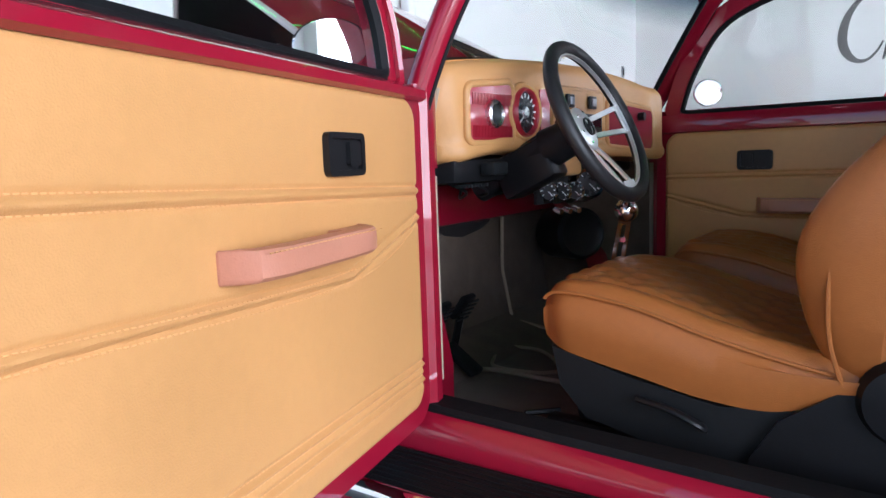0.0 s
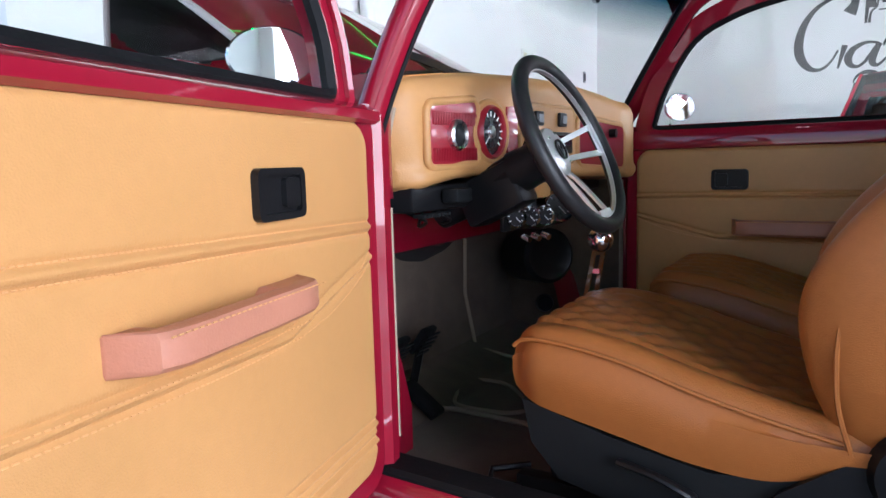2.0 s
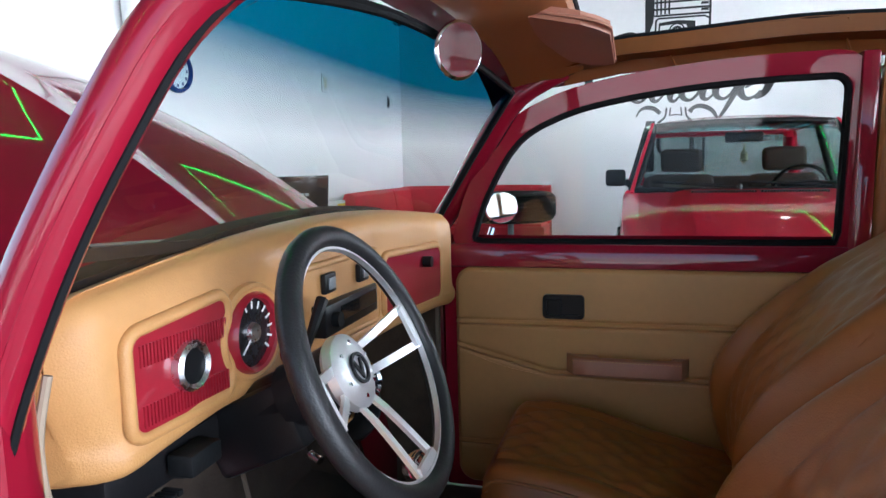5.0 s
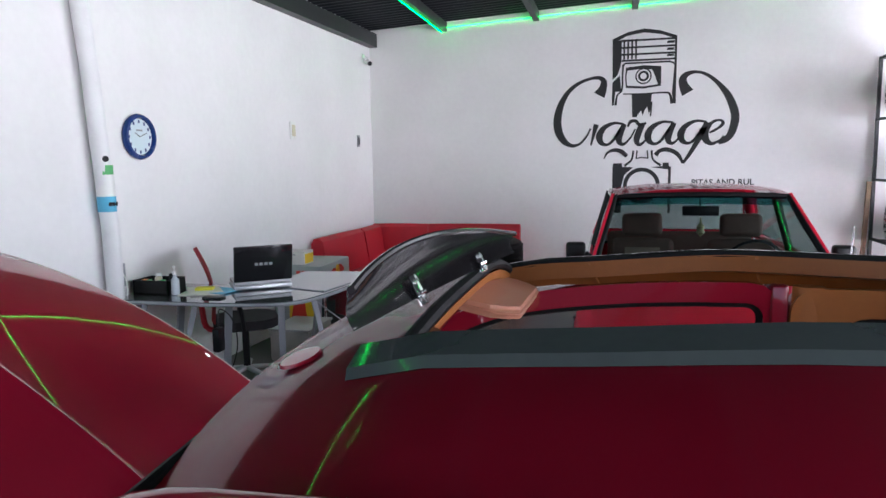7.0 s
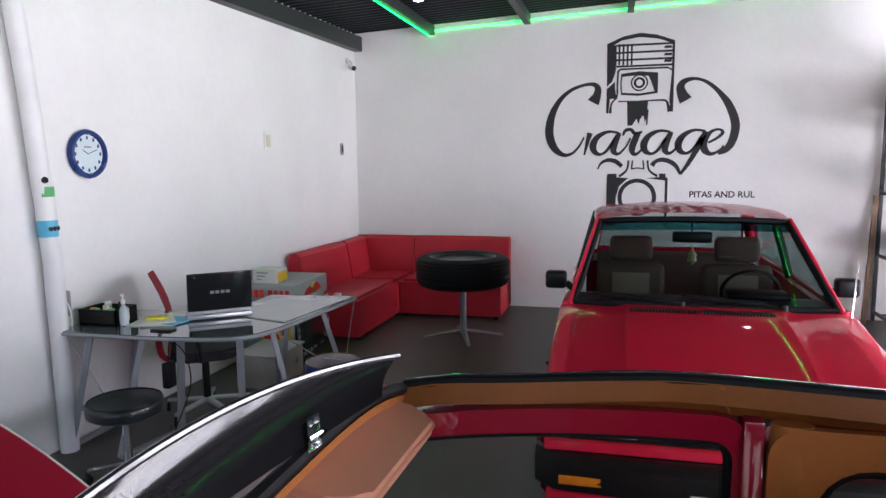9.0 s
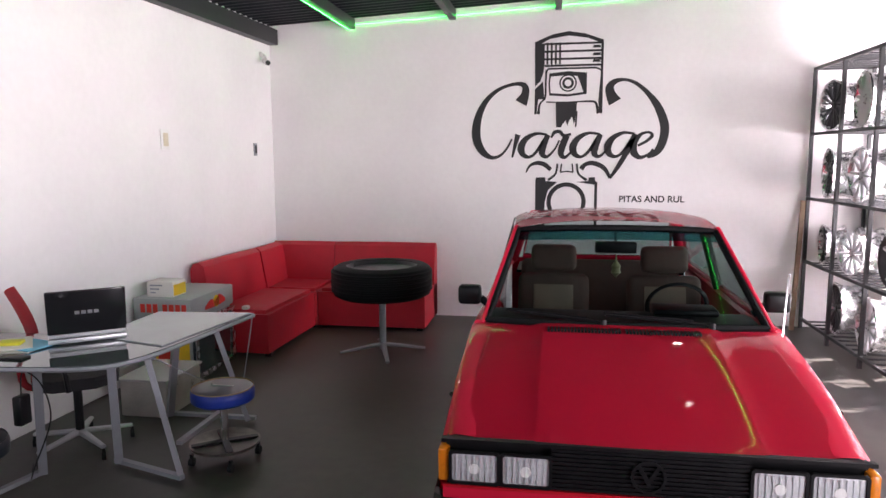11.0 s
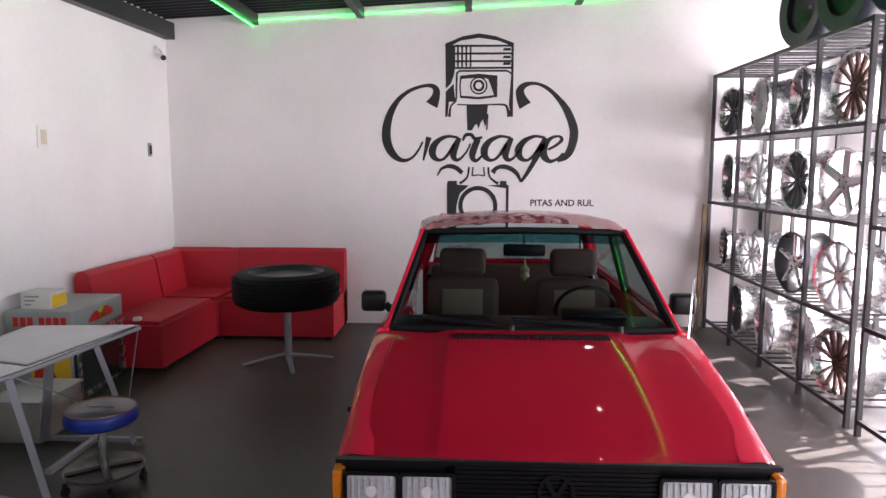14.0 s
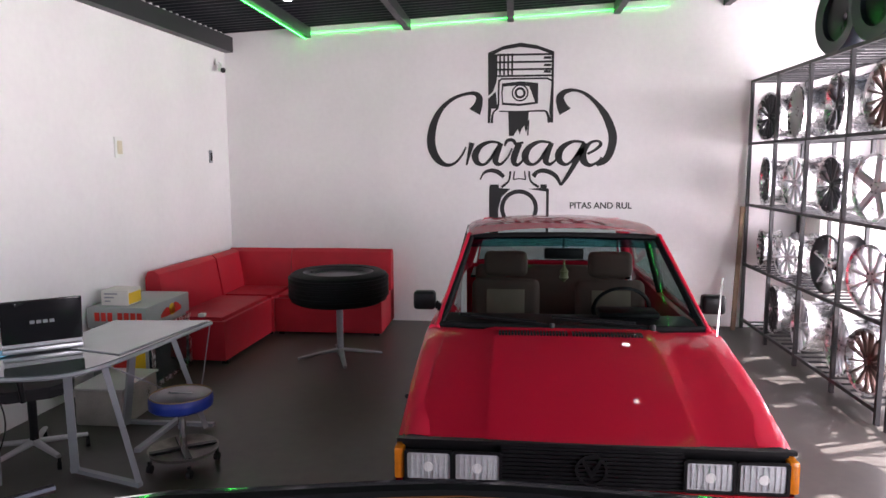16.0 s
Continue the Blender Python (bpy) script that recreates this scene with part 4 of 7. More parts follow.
def alloy_wheel(style, face, barrel, r=0.25, width=0.24):
    """A car rim at the origin, its axle along x, its face towards -x."""
    t = thing("alloy_wheel", "", "wheel", (0, 0, 0))
    X = axis((0, 0, 0), (1, 0, 0))
    part("barrel", spin(B(), [(r, 0.0), (r * 1.01, 0.012), (r * 0.95, 0.03), (r * 0.90, 0.07), (r * 0.88, width * 0.6), (r * 0.92, width * 0.8), (r * 0.99, width), (r * 0.94, width), (r * 0.86, width * 0.75), (r * 0.84, width * 0.4), (r * 0.87, 0.04), (r * 0.93, 0.006)], X, 36, closed=True), barrel, t, "polished rim barrel")
    part("hub", spin(B(), [(0.001, 0.015), (0.022, 0.015), (0.03, 0.024), (0.06, 0.028), (0.066, 0.07), (0.001, 0.07)], X, 20), face, t)
    n, split, w = style
    for k in range(n):
        a = 2 * math.pi * k / n
        arms = (a,) if not split else (a - split, a + split)
        bm = B()
        for b in arms:
            p0 = Vector((0.03, 0.045 * math.cos(a), 0.045 * math.sin(a)))
            p1 = Vector((0.022, r * 0.91 * math.cos(b), r * 0.91 * math.sin(b)))
            d = (p1 - p0).normalized()
            s = d.cross(Vector((1, 0, 0)))
            ww = (w, w * 0.8)
            loft(bm, [[p + s * q * g / 2 + Vector((h, 0, 0)) for q, h in ((-1, 0.006), (-0.55, -0.008), (0.55, -0.008), (1, 0.006), (0.7, 0.03), (-0.7, 0.03))] for p, g in ((p0, ww[0]), (p1, ww[1]))], close=True, cap=True)
        part("spoke", bm, face, t)
    for k in range(5):
        a = 2 * math.pi * k / 5
        part("bolt", rod(B(), (0.02, 0.042 * math.cos(a), 0.042 * math.sin(a)), (0.03, 0.042 * math.cos(a), 0.042 * math.sin(a)), 0.007, 8), PLASTIC, t)
    return t


BRONZE = mat("bronze_lacquer", (0.10, 0.055, 0.045), 0.35, metal=0.5)
kinds = {"mesh": ((10, 0.12, 0.018), GUNMETAL, ALLOY, "gunmetal mesh alloy wheel with a polished lip"),
         "silver10": ((10, 0, 0.03), SILVER, ALLOY, "silver ten-spoke alloy wheel"),
         "star": ((5, 0, 0.085), SILVER, ALLOY, "silver five-pointed star alloy wheel"),
         "five": ((5, 0.10, 0.03), GUNMETAL, ALLOY, "black alloy wheel with machined double spokes"),
         "fan": ((14, 0, 0.022), BRONZE, ALLOY, "bronze multi-spoke alloy wheel"),
         "disc": ((24, 0, 0.05), SILVER, ALLOY, "silver dished disc alloy wheel"),
         "turbine": ((16, 0, 0.02), SILVER, ALLOY, "silver turbine alloy wheel"),
         "black5": ((5, 0, 0.04), ALLOY, GUNMETAL, "black alloy wheel with five bright spokes")}
plan = [["mesh", "disc", "five", "fan", "mesh", "silver10"], ["mesh", "silver10", "mesh", "star", "five", "fan"],
        ["five", "silver10", "black5", "silver10", "turbine", "mesh"], ["mesh", "silver10", "turbine", "fan", "star", "disc"]]
protos = {}
rng = random.Random(11)
slots = [-0.38, -1.08, -1.86, -2.58, -3.46, -4.20]
for row, z in zip(plan, SH[::-1]):
    for k, (nm, y) in enumerate(zip(row, slots)):
        low = z < 0.2
        yy = y + rng.uniform(-0.04, 0.04) - (0.35 if low and k < 3 else 0.0)
        if low and k == 3:
            yy -= 0.05
        small = 0.80 if (z == SH[1] and k < 2) else 1.0
        if low and k > 3:
            continue
        M = Matrix.Translation((RX0 + 0.03 + rng.uniform(0, 0.03), yy, z + 0.014 + 0.2525 * small)) @ Matrix.Rotation(radians(rng.uniform(-9, 9)), 4, 'Z') @ Matrix.Rotation(rng.uniform(0, 6), 4, 'X')
        if nm not in protos:
            style, face, barrel, label = kinds[nm]
            protos[nm] = alloy_wheel(style, face, barrel)
            tagged(protos[nm], label, "wheel", "alloy wheels on the rack")
            w = protos[nm]
            w.matrix_basis = M @ Matrix.Scale(small, 4)
        else:
            w = copy_thing(protos[nm], M)
            w.scale = (small,) * 3
# second, deeper row of rims on the lower shelves
for z, y in ((SH[1], -0.55), (SH[1], -1.25), (SH[1], -2.0), (SH[1], -2.75), (SH[0], -1.1), (SH[0], -1.9)):
    w = copy_thing(protos["turbine"], Matrix.Translation((RX0 + 0.30, y - 0.05, z + 0.014 + 0.2525 * 0.8)) @ Matrix.Rotation(rng.uniform(0, 6), 4, 'X'))
    w.scale = (0.8,) * 3

TYRE = [(0.20, -0.10), (0.30, -0.11), (0.325, -0.08), (0.33, 0.0), (0.325, 0.08), (0.30, 0.11), (0.20, 0.10), (0.195, 0.0)]
for y in (-1.62, -2.28, -2.95, -3.6):
    ty = thing("tyre", "dark car tyre standing on top of the rack", "tyre", (6.12, y, 2.716), group="tyres on the rack")
    part("casing", spin(B(), TYRE, axis((6.12, y, 2.716 + 0.331), (0.96, 0.1, 0)), 40, closed=True), mat("tyre_blue_black", (0.014, 0.02, 0.03), 0.35, vary=0.2), ty)
    part("rim", spin(B(), [(0.194, -0.06), (0.19, 0.06), (0.03, 0.04), (0.03, -0.02)], axis((6.12, y, 2.716 + 0.331), (0.96, 0.1, 0)), 30, closed=True), GUNMETAL, ty)

# metal gate behind the rack, and the planks beside it
gate = thing("yard_gate", "grey steel yard gate, open lattice, in bright sun", "gate", (XR + 0.1, -3.8, 0), kind="structure")
for y in [-0.55 - 0.55 * k for k in range(13)]:
    part("gate_post", box(B(), XR + 0.06, XR + 0.11, y - 0.03, y + 0.03, 0, 2.9), GREYLEG, gate, smooth=False)
for z in (0.15, 0.75, 1.35, 2.6):
    part("gate_rail", box(B(), XR + 0.115, XR + 0.15, -7.18, -0.52, z - 0.05, z + 0.05), GREYLEG, gate, smooth=False)
for k, (x, y, le) in enumerate(((5.77, -0.05, 1.36),)):
    pl = B()
    bar(pl, (x, y - 0.12, 0.0), (x + 0.08, y - 0.01, le), 0.045, 0.03, up=(0, 1, 0))
    solo("plank", pl, WOOD, "weathered wooden plank leaning in the corner", "plank", group="leaning planks")
cabinet = thing("shelf_cabinet", "low white cabinet against the wall behind the rack", "cabinet", (6.75, -0.32, 0))
part("carcass", box(B(), 6.46, 7.1, -0.55, -0.02, 0.0, 1.72, 0.004), mat("white_cabinet", (0.66, 0.64, 0.61), 0.5), cabinet)
for z in (0.45, 0.62, 1.1):
    part("drawer_front", box(B(), 6.50, 7.06, -0.565, -0.552, z, z + 0.14, 0.003), CARD, cabinet)

# ---------- the red hatchback ----------
GX = 3.655
golf = thing("hatchback_car", "red boxy hatchback car with four square headlamps", "car", (GX, -3.5, 0))


def gp(x, y, z):
    return (GX + x, y, z)


def golf_lid(f, s):
    """A point of the bonnet: f 0 at the nose to 1 at the screen, s -1..1 across."""
    hw = 0.690 - 0.030 * f
    x = s * hw
    ax = abs(x)
    z = 0.765 + 0.195 * (f + 0.35 * f * (1 - f)) - 0.012 * (1 - f) ** 3
    z += 0.014 * max(0.0, min(1.0, (0.435 - ax) / 0.03)) * (0.4 + 0.6 * f)
    z -= 0.055 * max(0.0, ax / hw - 0.72) ** 1.6
    y = -5.315 + 1.0 * f + 0.03 * s * s * (1 - f)
    return gp(x, y, z)


S = [-1, -0.985, -0.95, -0.9, -0.8, -0.7, -0.62, -0.6, -0.59, -0.575, -0.56, -0.5, -0.3, -0.1, 0.1, 0.3, 0.5, 0.56, 0.575, 0.59, 0.6, 0.62, 0.7, 0.8, 0.9, 0.95, 0.985, 1]
bm = loft(B(), [[golf_lid(k / 16, s) for s in S] for k in range(17)])
bmesh.ops.solidify(bm, geom=bm.faces[:], thickness=0.012)
bonnet = part("bonnet", bm, RED_GOLF, golf, "glossy red bonnet with two creases")

# wings and sides with wheel arches
for sd in (-1, 1):
    def arch(cy, r=0.335, n=10):
        return [(cy - r * math.cos(math.pi * k / n), 0.30 + r * math.sin(math.pi * k / n)) for k in range(n + 1)]
    low = [(-5.28, 0.30)] + arch(-4.62) + [(-4.25, 0.22), (-2.62, 0.22)] + arch(-2.22) + [(-1.62, 0.30)]
    rows = []
    N = len(low)
    for x, zt in ((0.775, None), (0.798, None), (0.80, 0.62), (0.79, 0.74), (0.765, 'top'), (0.74, 'top2'), (0.66, 'top3')):
        row = []
        for i, (y, z) in enumerate(low):
            top = 0.755 + 0.20 * max(0, min(1, (y + 5.3) / 1.0)) - (0.02 if y > -2 else 0)
            run = max(0, min(1, (y + 5.3) / 1.0))
            top += 0.06 * run * (1 - run)
            pull = 0.03 * max(0, min(1, (-4.9 - y) / 0.4)) + 0.02 * max(0, (y + 2.0) / 0.4)
            if zt is None:
                zz = z + (0.02 if x > 0.78 else 0)
            elif zt == 'top':
                zz = top - 0.012
            elif zt == 'top2':
                zz = top - 0.001
            elif zt == 'top3':
                zz = top - (0.004 if y < -4.2 else 0.03)
            else:
                zz = max(zt if z < zt else z + 0.02, z + 0.02)
                zz = min(zz, top - 0.03)
            row.append(gp(sd * (x - pull + (0.05 if zt == 'top3' and y > -4.2 else 0)), y, zz))
        rows.append(row)
    part("side_panel", loft(B(), rows), RED_GOLF, golf)
    part("belt_trim", tube(B(), [gp(sd * 0.772, -4.95, 0.80), gp(sd * 0.803, -4.2, 0.60), gp(sd * 0.803, -1.8, 0.60)], 0.012, 6), PLASTIC, golf)
    for cy in (-4.62, -2.22):
        W = axis(gp(sd * 0.60, cy, 0.295), (sd, 0, 0))
        wheel = part("wheel", spin(B(), [(0.18, 0.0), (0.27, -0.01), (0.29, 0.03), (0.293, 0.09), (0.29, 0.15), (0.27, 0.18), (0.18, 0.17)], W, 36, closed=True), RUBBER, golf)
        part("rim", spin(B(), [(0.185, 0.02), (0.185, 0.165), (0.17, 0.17), (0.13, 0.13), (0.05, 0.15), (0.001, 0.15)], W, 30), ALLOY, wheel)

# floor pan and cabin tub
part("floor_pan", box(B(), GX - 0.74, GX + 0.74, -5.15, -1.6, 0.20, 0.34), PLASTIC, golf)
part("bulkhead", box(B(), GX - 0.70, GX + 0.70, -4.34, -4.30, 0.34, 0.90), PLASTIC, golf)
part("tailgate", loft(B(), [[gp(s * 0.73, -1.62 + 0.01, z) for s in (-1, -0.5, 0, 0.5, 1)] for z in (0.25, 0.5, 0.93)]), RED_GOLF, golf)
part("parcel_shelf", box(B(), GX - 0.66, GX + 0.66, -2.15, -1.66, 0.88, 0.90), PLASTIC, golf)
part("cowl", box(B(), GX - 0.71, GX + 0.71, -4.315, -4.17, 0.925, 0.953, 0.006), RED_GOLF, golf)

# greenhouse
def pill(name, a, b, w, h, material=RED_GOLF):
    part(name, tube(B(), smooth_line([a, tuple((Vector(a) + Vector(b)) / 2 + Vector((0, 0, 0.004))), b], 3), w, 10, flat=h), material, golf)


for sd in (-1, 1):
    pill("front_pillar", gp(sd * 0.715, -4.27, 0.95), gp(sd * 0.578, -3.60, 1.395), 0.016, 0.9)
    pill("middle_pillar", gp(sd * 0.725, -3.02, 0.94), gp(sd * 0.60, -3.0, 1.395), 0.03, 0.9, PLASTIC)
    pill("rear_pillar", gp(sd * 0.72, -1.72, 0.93), gp(sd * 0.57, -2.2, 1.345), 0.05, 0.8)
    part("side_sill", tube(B(), [gp(sd * 0.735, -4.27, 0.95), gp(sd * 0.745, -3.0, 0.95), gp(sd * 0.73, -1.72, 0.93)], 0.022, 8), RED_GOLF, golf)
    part("drip_rail", tube(B(), smooth_line([gp(sd * 0.585, -3.62, 1.383), gp(sd * 0.61, -3.0, 1.393), gp(sd * 0.58, -2.25, 1.372)], 4), 0.011, 8), RED_GOLF, golf)
    part("side_glass", loft(B(), [[gp(sd * 0.715, -4.1, 0.97), gp(sd * 0.72, -3.05, 0.97)], [gp(sd * 0.60, -3.62, 1.36), gp(sd * 0.61, -3.03, 1.38)]]), GOLFGLASS, golf, smooth=False)
    part("quarter_glass", loft(B(), [[gp(sd * 0.72, -2.98, 0.97), gp(sd * 0.715, -1.9, 0.96)], [gp(sd * 0.61, -2.97, 1.38), gp(sd * 0.585, -2.25, 1.36)]]), GOLFGLASS, golf, smooth=False)
roof_rows = []
for k in range(13):
    f = k / 12
    y = -3.63 + 1.46 * f
    hw = 0.575 + 0.035 * math.sin(math.pi * min(1, f * 1.2))
    roof_rows.append([gp(s * hw, y - 0.03 * s * s * (1 - f), 1.392 + 0.045 * (1 - abs(s) ** 2.6) + 0.022 * math.sin(math.pi * f) - 0.02 * f * f) for s in (-1, -0.93, -0.8, -0.5, -0.2, 0.2, 0.5, 0.8, 0.93, 1)])
bm = loft(B(), roof_rows)
bmesh.ops.solidify(bm, geom=bm.faces[:], thickness=0.02)
part("roof", bm, RED_GOLF, golf)


def screen(f, s, off=0.0):
    hw = 0.69 + (0.565 - 0.69) * f
    return Vector(gp(s * hw, -4.245 + 0.635 * f - 0.05 * (1 - s * s) + off * -0.55, 0.965 + 0.415 * f + 0.018 * (1 - s * s) * f + off * 0.8))


SS = [-1, -0.8, -0.5, 0, 0.5, 0.8, 1]
part("windscreen", loft(B(), [[screen(k / 6, s) for s in SS] for k in range(7)]), GOLFGLASS, golf, "tinted windscreen")
part("sun_band", loft(B(), [[screen(f, s, 0.003) for s in SS] for f in (0.86, 0.93, 0.985)]), glass("green_band", (0.12, 0.42, 0.45)), golf, "blue-green sun band")
ring_pts = [screen(0, s) for s in SS] + [screen(k / 6, 1) for k in range(1, 6)] + [screen(1, s) for s in SS[::-1]] + [screen(k / 6, -1) for k in range(5, 0, -1)]
part("screen_seal", tube(B(), ring_pts, 0.021, 8, closed=True), RUBBER, golf)
part("rear_glass", loft(B(), [[gp(s * 0.62, -1.68, 0.95) for s in (-1, 0, 1)], [gp(s * 0.55, -2.14, 1.38) for s in (-1, 0, 1)]]), GOLFGLASS, golf)
part("rear_frame", tube(B(), [gp(-0.63, -1.68, 0.95), gp(0.63, -1.68, 0.95), gp(0.54, -2.15, 1.365), gp(-0.54, -2.15, 1.365)], 0.025, 8, closed=True), RED_GOLF, golf)

# cowl slots
for g0 in (-0.37, 0.005):
    for k in range(22):
        x = g0 + 0.0162 * k
        f = 0.92
        z = golf_lid(f, x / 0.71)[2]
        part("vent_slot", box(B(), GX + x - 0.0052, GX + x + 0.0052, -4.425, -4.365, z - 0.010, z + 0.008), PLASTIC, bonnet, smooth=False)
# wipers, aerial, mirrors
for x0, x1 in ((-0.10, -0.60), (0.42, -0.10)):
    wp = part("wiper", tube(B(), [gp(x0, -4.30, 0.965), gp(x0 - 0.03, -4.29, 0.985), screen(0.06, x1 / 0.69 * 0.9, 0.03)], 0.007, 6), PLASTIC, golf)
    part("wiper_blade", bar(B(), screen(0.04, (x0 - 0.08) / 0.69, 0.018), screen(0.09, x1 / 0.69, 0.018), 0.008, 0.014), RUBBER, wp)
    part("wiper_cap", rod(B(), gp(x0, -4.31, 0.955), gp(x0, -4.30, 0.995), 0.016, 10), PLASTIC, wp)
part("aerial", rod(B(), gp(0.735, -4.33, 0.94), gp(0.775, -4.25, 1.24), 0.0045, 6), CHROME, golf)
for sd in (-1, 1):
    mh = part("door_mirror", box(B(), *sorted((GX + sd * 0.755, GX + sd * 0.885)), -3.98, -3.90, 0.985, 1.095, 0.022, 3), PLASTIC, golf)
    part("mirror_arm", tube(B(), [gp(sd * 0.70, -3.94, 0.97), gp(sd * 0.76, -3.94, 1.02)], 0.022, 8), PLASTIC, mh)
    part("mirror_pane", box(B(), *sorted((GX + sd * 0.765, GX + sd * 0.875)), -3.8985, -3.897, 0.995, 1.085), MIRROR, mh, smooth=False)

# the front
part("grille", box(B(), GX - 0.345, GX + 0.345, -5.325, -5.29, 0.585, 0.742), PLASTIC, golf)
for k in range(9):
    z = 0.593 + 0.0165 * k
    part("grille_slat", box(B(), GX - 0.345, GX + 0.345, -5.336, -5.3255, z, z + 0.007), PLASTIC, golf, smooth=False)
part("badge_ring", spin(B(), [(0.052, 0.0), (0.062, 0.0), (0.062, 0.008), (0.052, 0.008)], axis(gp(0.0, -5.337, 0.665), (0, -1, 0)), 32, closed=True), PLASTIC, golf, "black round badge ring")
part("badge_mark", slab(B(), [(-0.045, 0.045), (-0.03, 0.045), (0, -0.005), (0.03, 0.045), (0.045, 0.045), (0.0, -0.04)], lambda u, v, w: gp(u, -5.338 - w, 0.665 + v), 0.006), PLASTIC, golf, smooth=False)
part("nose_panel", box(B(), GX - 0.74, GX + 0.74, -5.29, -5.22, 0.30, 0.752), PLASTIC, golf)
part("nose_lip", bar(B(), gp(-0.755, -5.312, 0.752), gp(0.755, -5.312, 0.752), 0.03, 0.014), PLASTIC, golf)
part("grille_trim", bar(B(), gp(-0.75, -5.33, 0.578), gp(0.75, -5.33, 0.578), 0.012, 0.012), mat("red_trim", (0.5, 0.01, 0.02), 0.3), golf, "thin red trim line")
for x0 in (-0.716, -0.525, 0.352, 0.545):
    hl = part("headlamp", ring(B(), rounded(x0 - 0.008, x0 + 0.183, 0.592, 0.722, 0.012), rounded(x0 + 0.003, x0 + 0.172, 0.603, 0.711, 0.010), lambda u, v, w: gp(u, -5.335 - w, v), 0.012), PLASTIC, golf)
    bm = B()
    loft(bm, [[gp(x0 + 0.0875 + a * 0.085, -5.338 - 0.010 * (1 - a * a) * (1 - b * b), 0.657 + b * 0.054) for a in (-1, -0.6, -0.2, 0.2, 0.6, 1)] for b in (-1, -0.5, 0, 0.5, 1)])
    part("lens", bm, LENS, hl, "clear ribbed lens")
    part("reflector", box(B(), GX + x0 + 0.003, GX + x0 + 0.172, -5.33, -5.325, 0.603, 0.711), ALLOY, hl)
    for k in range(7):
        xr = x0 + 0.0875 + (k - 3) * 0.022
        zr = 0.010 * (1 - ((k - 3) * 0.26) ** 2)
        part("lens_rib", bar(B(), gp(xr, -5.339 - zr, 0.610), gp(xr, -5.339 - zr, 0.704), 0.006, 0.003, up=(0, 1, 0)), LENS, hl)
    part("lamp_bulb", rod(B(), gp(x0 + 0.0875, -5.3495, 0.657), gp(x0 + 0.0875, -5.352, 0.657), 0.02, 16), WHITE, hl)
for sd in (-1, 1):
    xs = sorted((GX + sd * 0.728, GX + sd * 0.768))
    part("indicator", box(B(), *xs, -5.335, -5.235, 0.595, 0.722, 0.01), AMBER, golf, "amber corner indicator")
bump = part("bumper", loft(B(), [[gp(x, y, z) for y, z in ((yo + 0.03, 0.36), (yo - 0.05, 0.375), (yo - 0.07, 0.43), (yo - 0.06, 0.50), (yo - 0.02, 0.525), (yo + 0.04, 0.52))] for x, yo in ((-0.80, -5.1), (-0.79, -5.27), (-0.70, -5.35), (-0.35, -5.37), (0.35, -5.37), (0.70, -5.35), (0.79, -5.27), (0.80, -5.1))], close=True, cap=True), PLASTIC, golf, "black plastic bumper")
for sd in (-1, 1):
    part("bumper_light", box(B(), *sorted((GX + sd * 0.50, GX + sd * 0.68)), -5.43, -5.415, 0.415, 0.455, 0.006), AMBER, bump)
part("front_apron", loft(B(), [[gp(s * 0.74, y, z) for s in (-1, -0.8, 0, 0.8, 1)] for y, z in ((-5.30, 0.375), (-5.335, 0.33), (-5.32, 0.24), (-5.28, 0.20))]), RED_GOLF, golf)
part("upper_apron", box(B(), GX - 0.75, GX + 0.75, -5.325, -5.30, 0.525, 0.572), RED_GOLF, golf)
plate = part("number_plate", box(B(), GX - 0.15, GX + 0.15, -5.452, -5.446, 0.28, 0.43, 0.004), WHITE, golf, "white number plate with a crest")
for x0, x1, z0, z1 in ((-0.135, -0.02, 0.345, 0.405), (-0.13, -0.01, 0.315, 0.33), (0.01, 0.05, 0.33, 0.41), (0.06, 0.095, 0.33, 0.41), (0.105, 0.14, 0.33, 0.41), (-0.04, 0.04, 0.42, 0.43)):
    part("plate_bar", box(B(), GX + x0, GX + x1, -5.4545, -5.4525, z0, z1), PLASTIC_GREY, plate, smooth=False)

# cabin
part("dash_shelf", loft(B(), [[gp(x, y, z) for x in (-0.68, -0.3, 0.3, 0.68)] for y, z in ((-4.22, 0.955), (-4.0, 0.965), (-3.86, 0.95), (-3.80, 0.88), (-3.80, 0.60))]), PLASTIC, golf)
part("steering_wheel", spin(B(), [(0.165, -0.012), (0.178, 0.0), (0.165, 0.012), (0.152, 0.0)], axis(gp(0.35, -3.70, 0.955), (0, 0.85, 0.5)), 30, closed=True), PLASTIC, golf)
part("instrument_hood", box(B(), GX + 0.18, GX + 0.52, -4.02, -3.84, 0.955, 1.0, 0.02), PLASTIC, golf)


def golf_seat(x, y, rear=False):
    st = part("seat", box(B(), GX + x - 0.23, GX + x + 0.23, y - 0.50, y, 0.34, 0.56, 0.05, 3), SEATCLOTH, golf)
    part("seat_back", box(B(), GX + x - 0.235, GX + x + 0.235, y - 0.02, y + 0.12, 0.52, 1.06, 0.05, 3, m=rot((GX + x, y, 0.5), 'X', -14)), SEATCLOTH, st)
    part("back_panel", box(B(), GX + x - 0.13, GX + x + 0.13, y - 0.032, y - 0.02, 0.60, 0.98, 0.005, 2, m=rot((GX + x, y, 0.5), 'X', -14)), SEATCLOTH_LIGHT, st, "beige cloth centre panel")
    if not rear:
        part("headrest", box(B(), GX + x - 0.15, GX + x + 0.15, y - 0.02, y + 0.08, 1.075, 1.25, 0.04, 3, m=rot((GX + x, y, 0.5), 'X', -12)), SEATCLOTH, st)


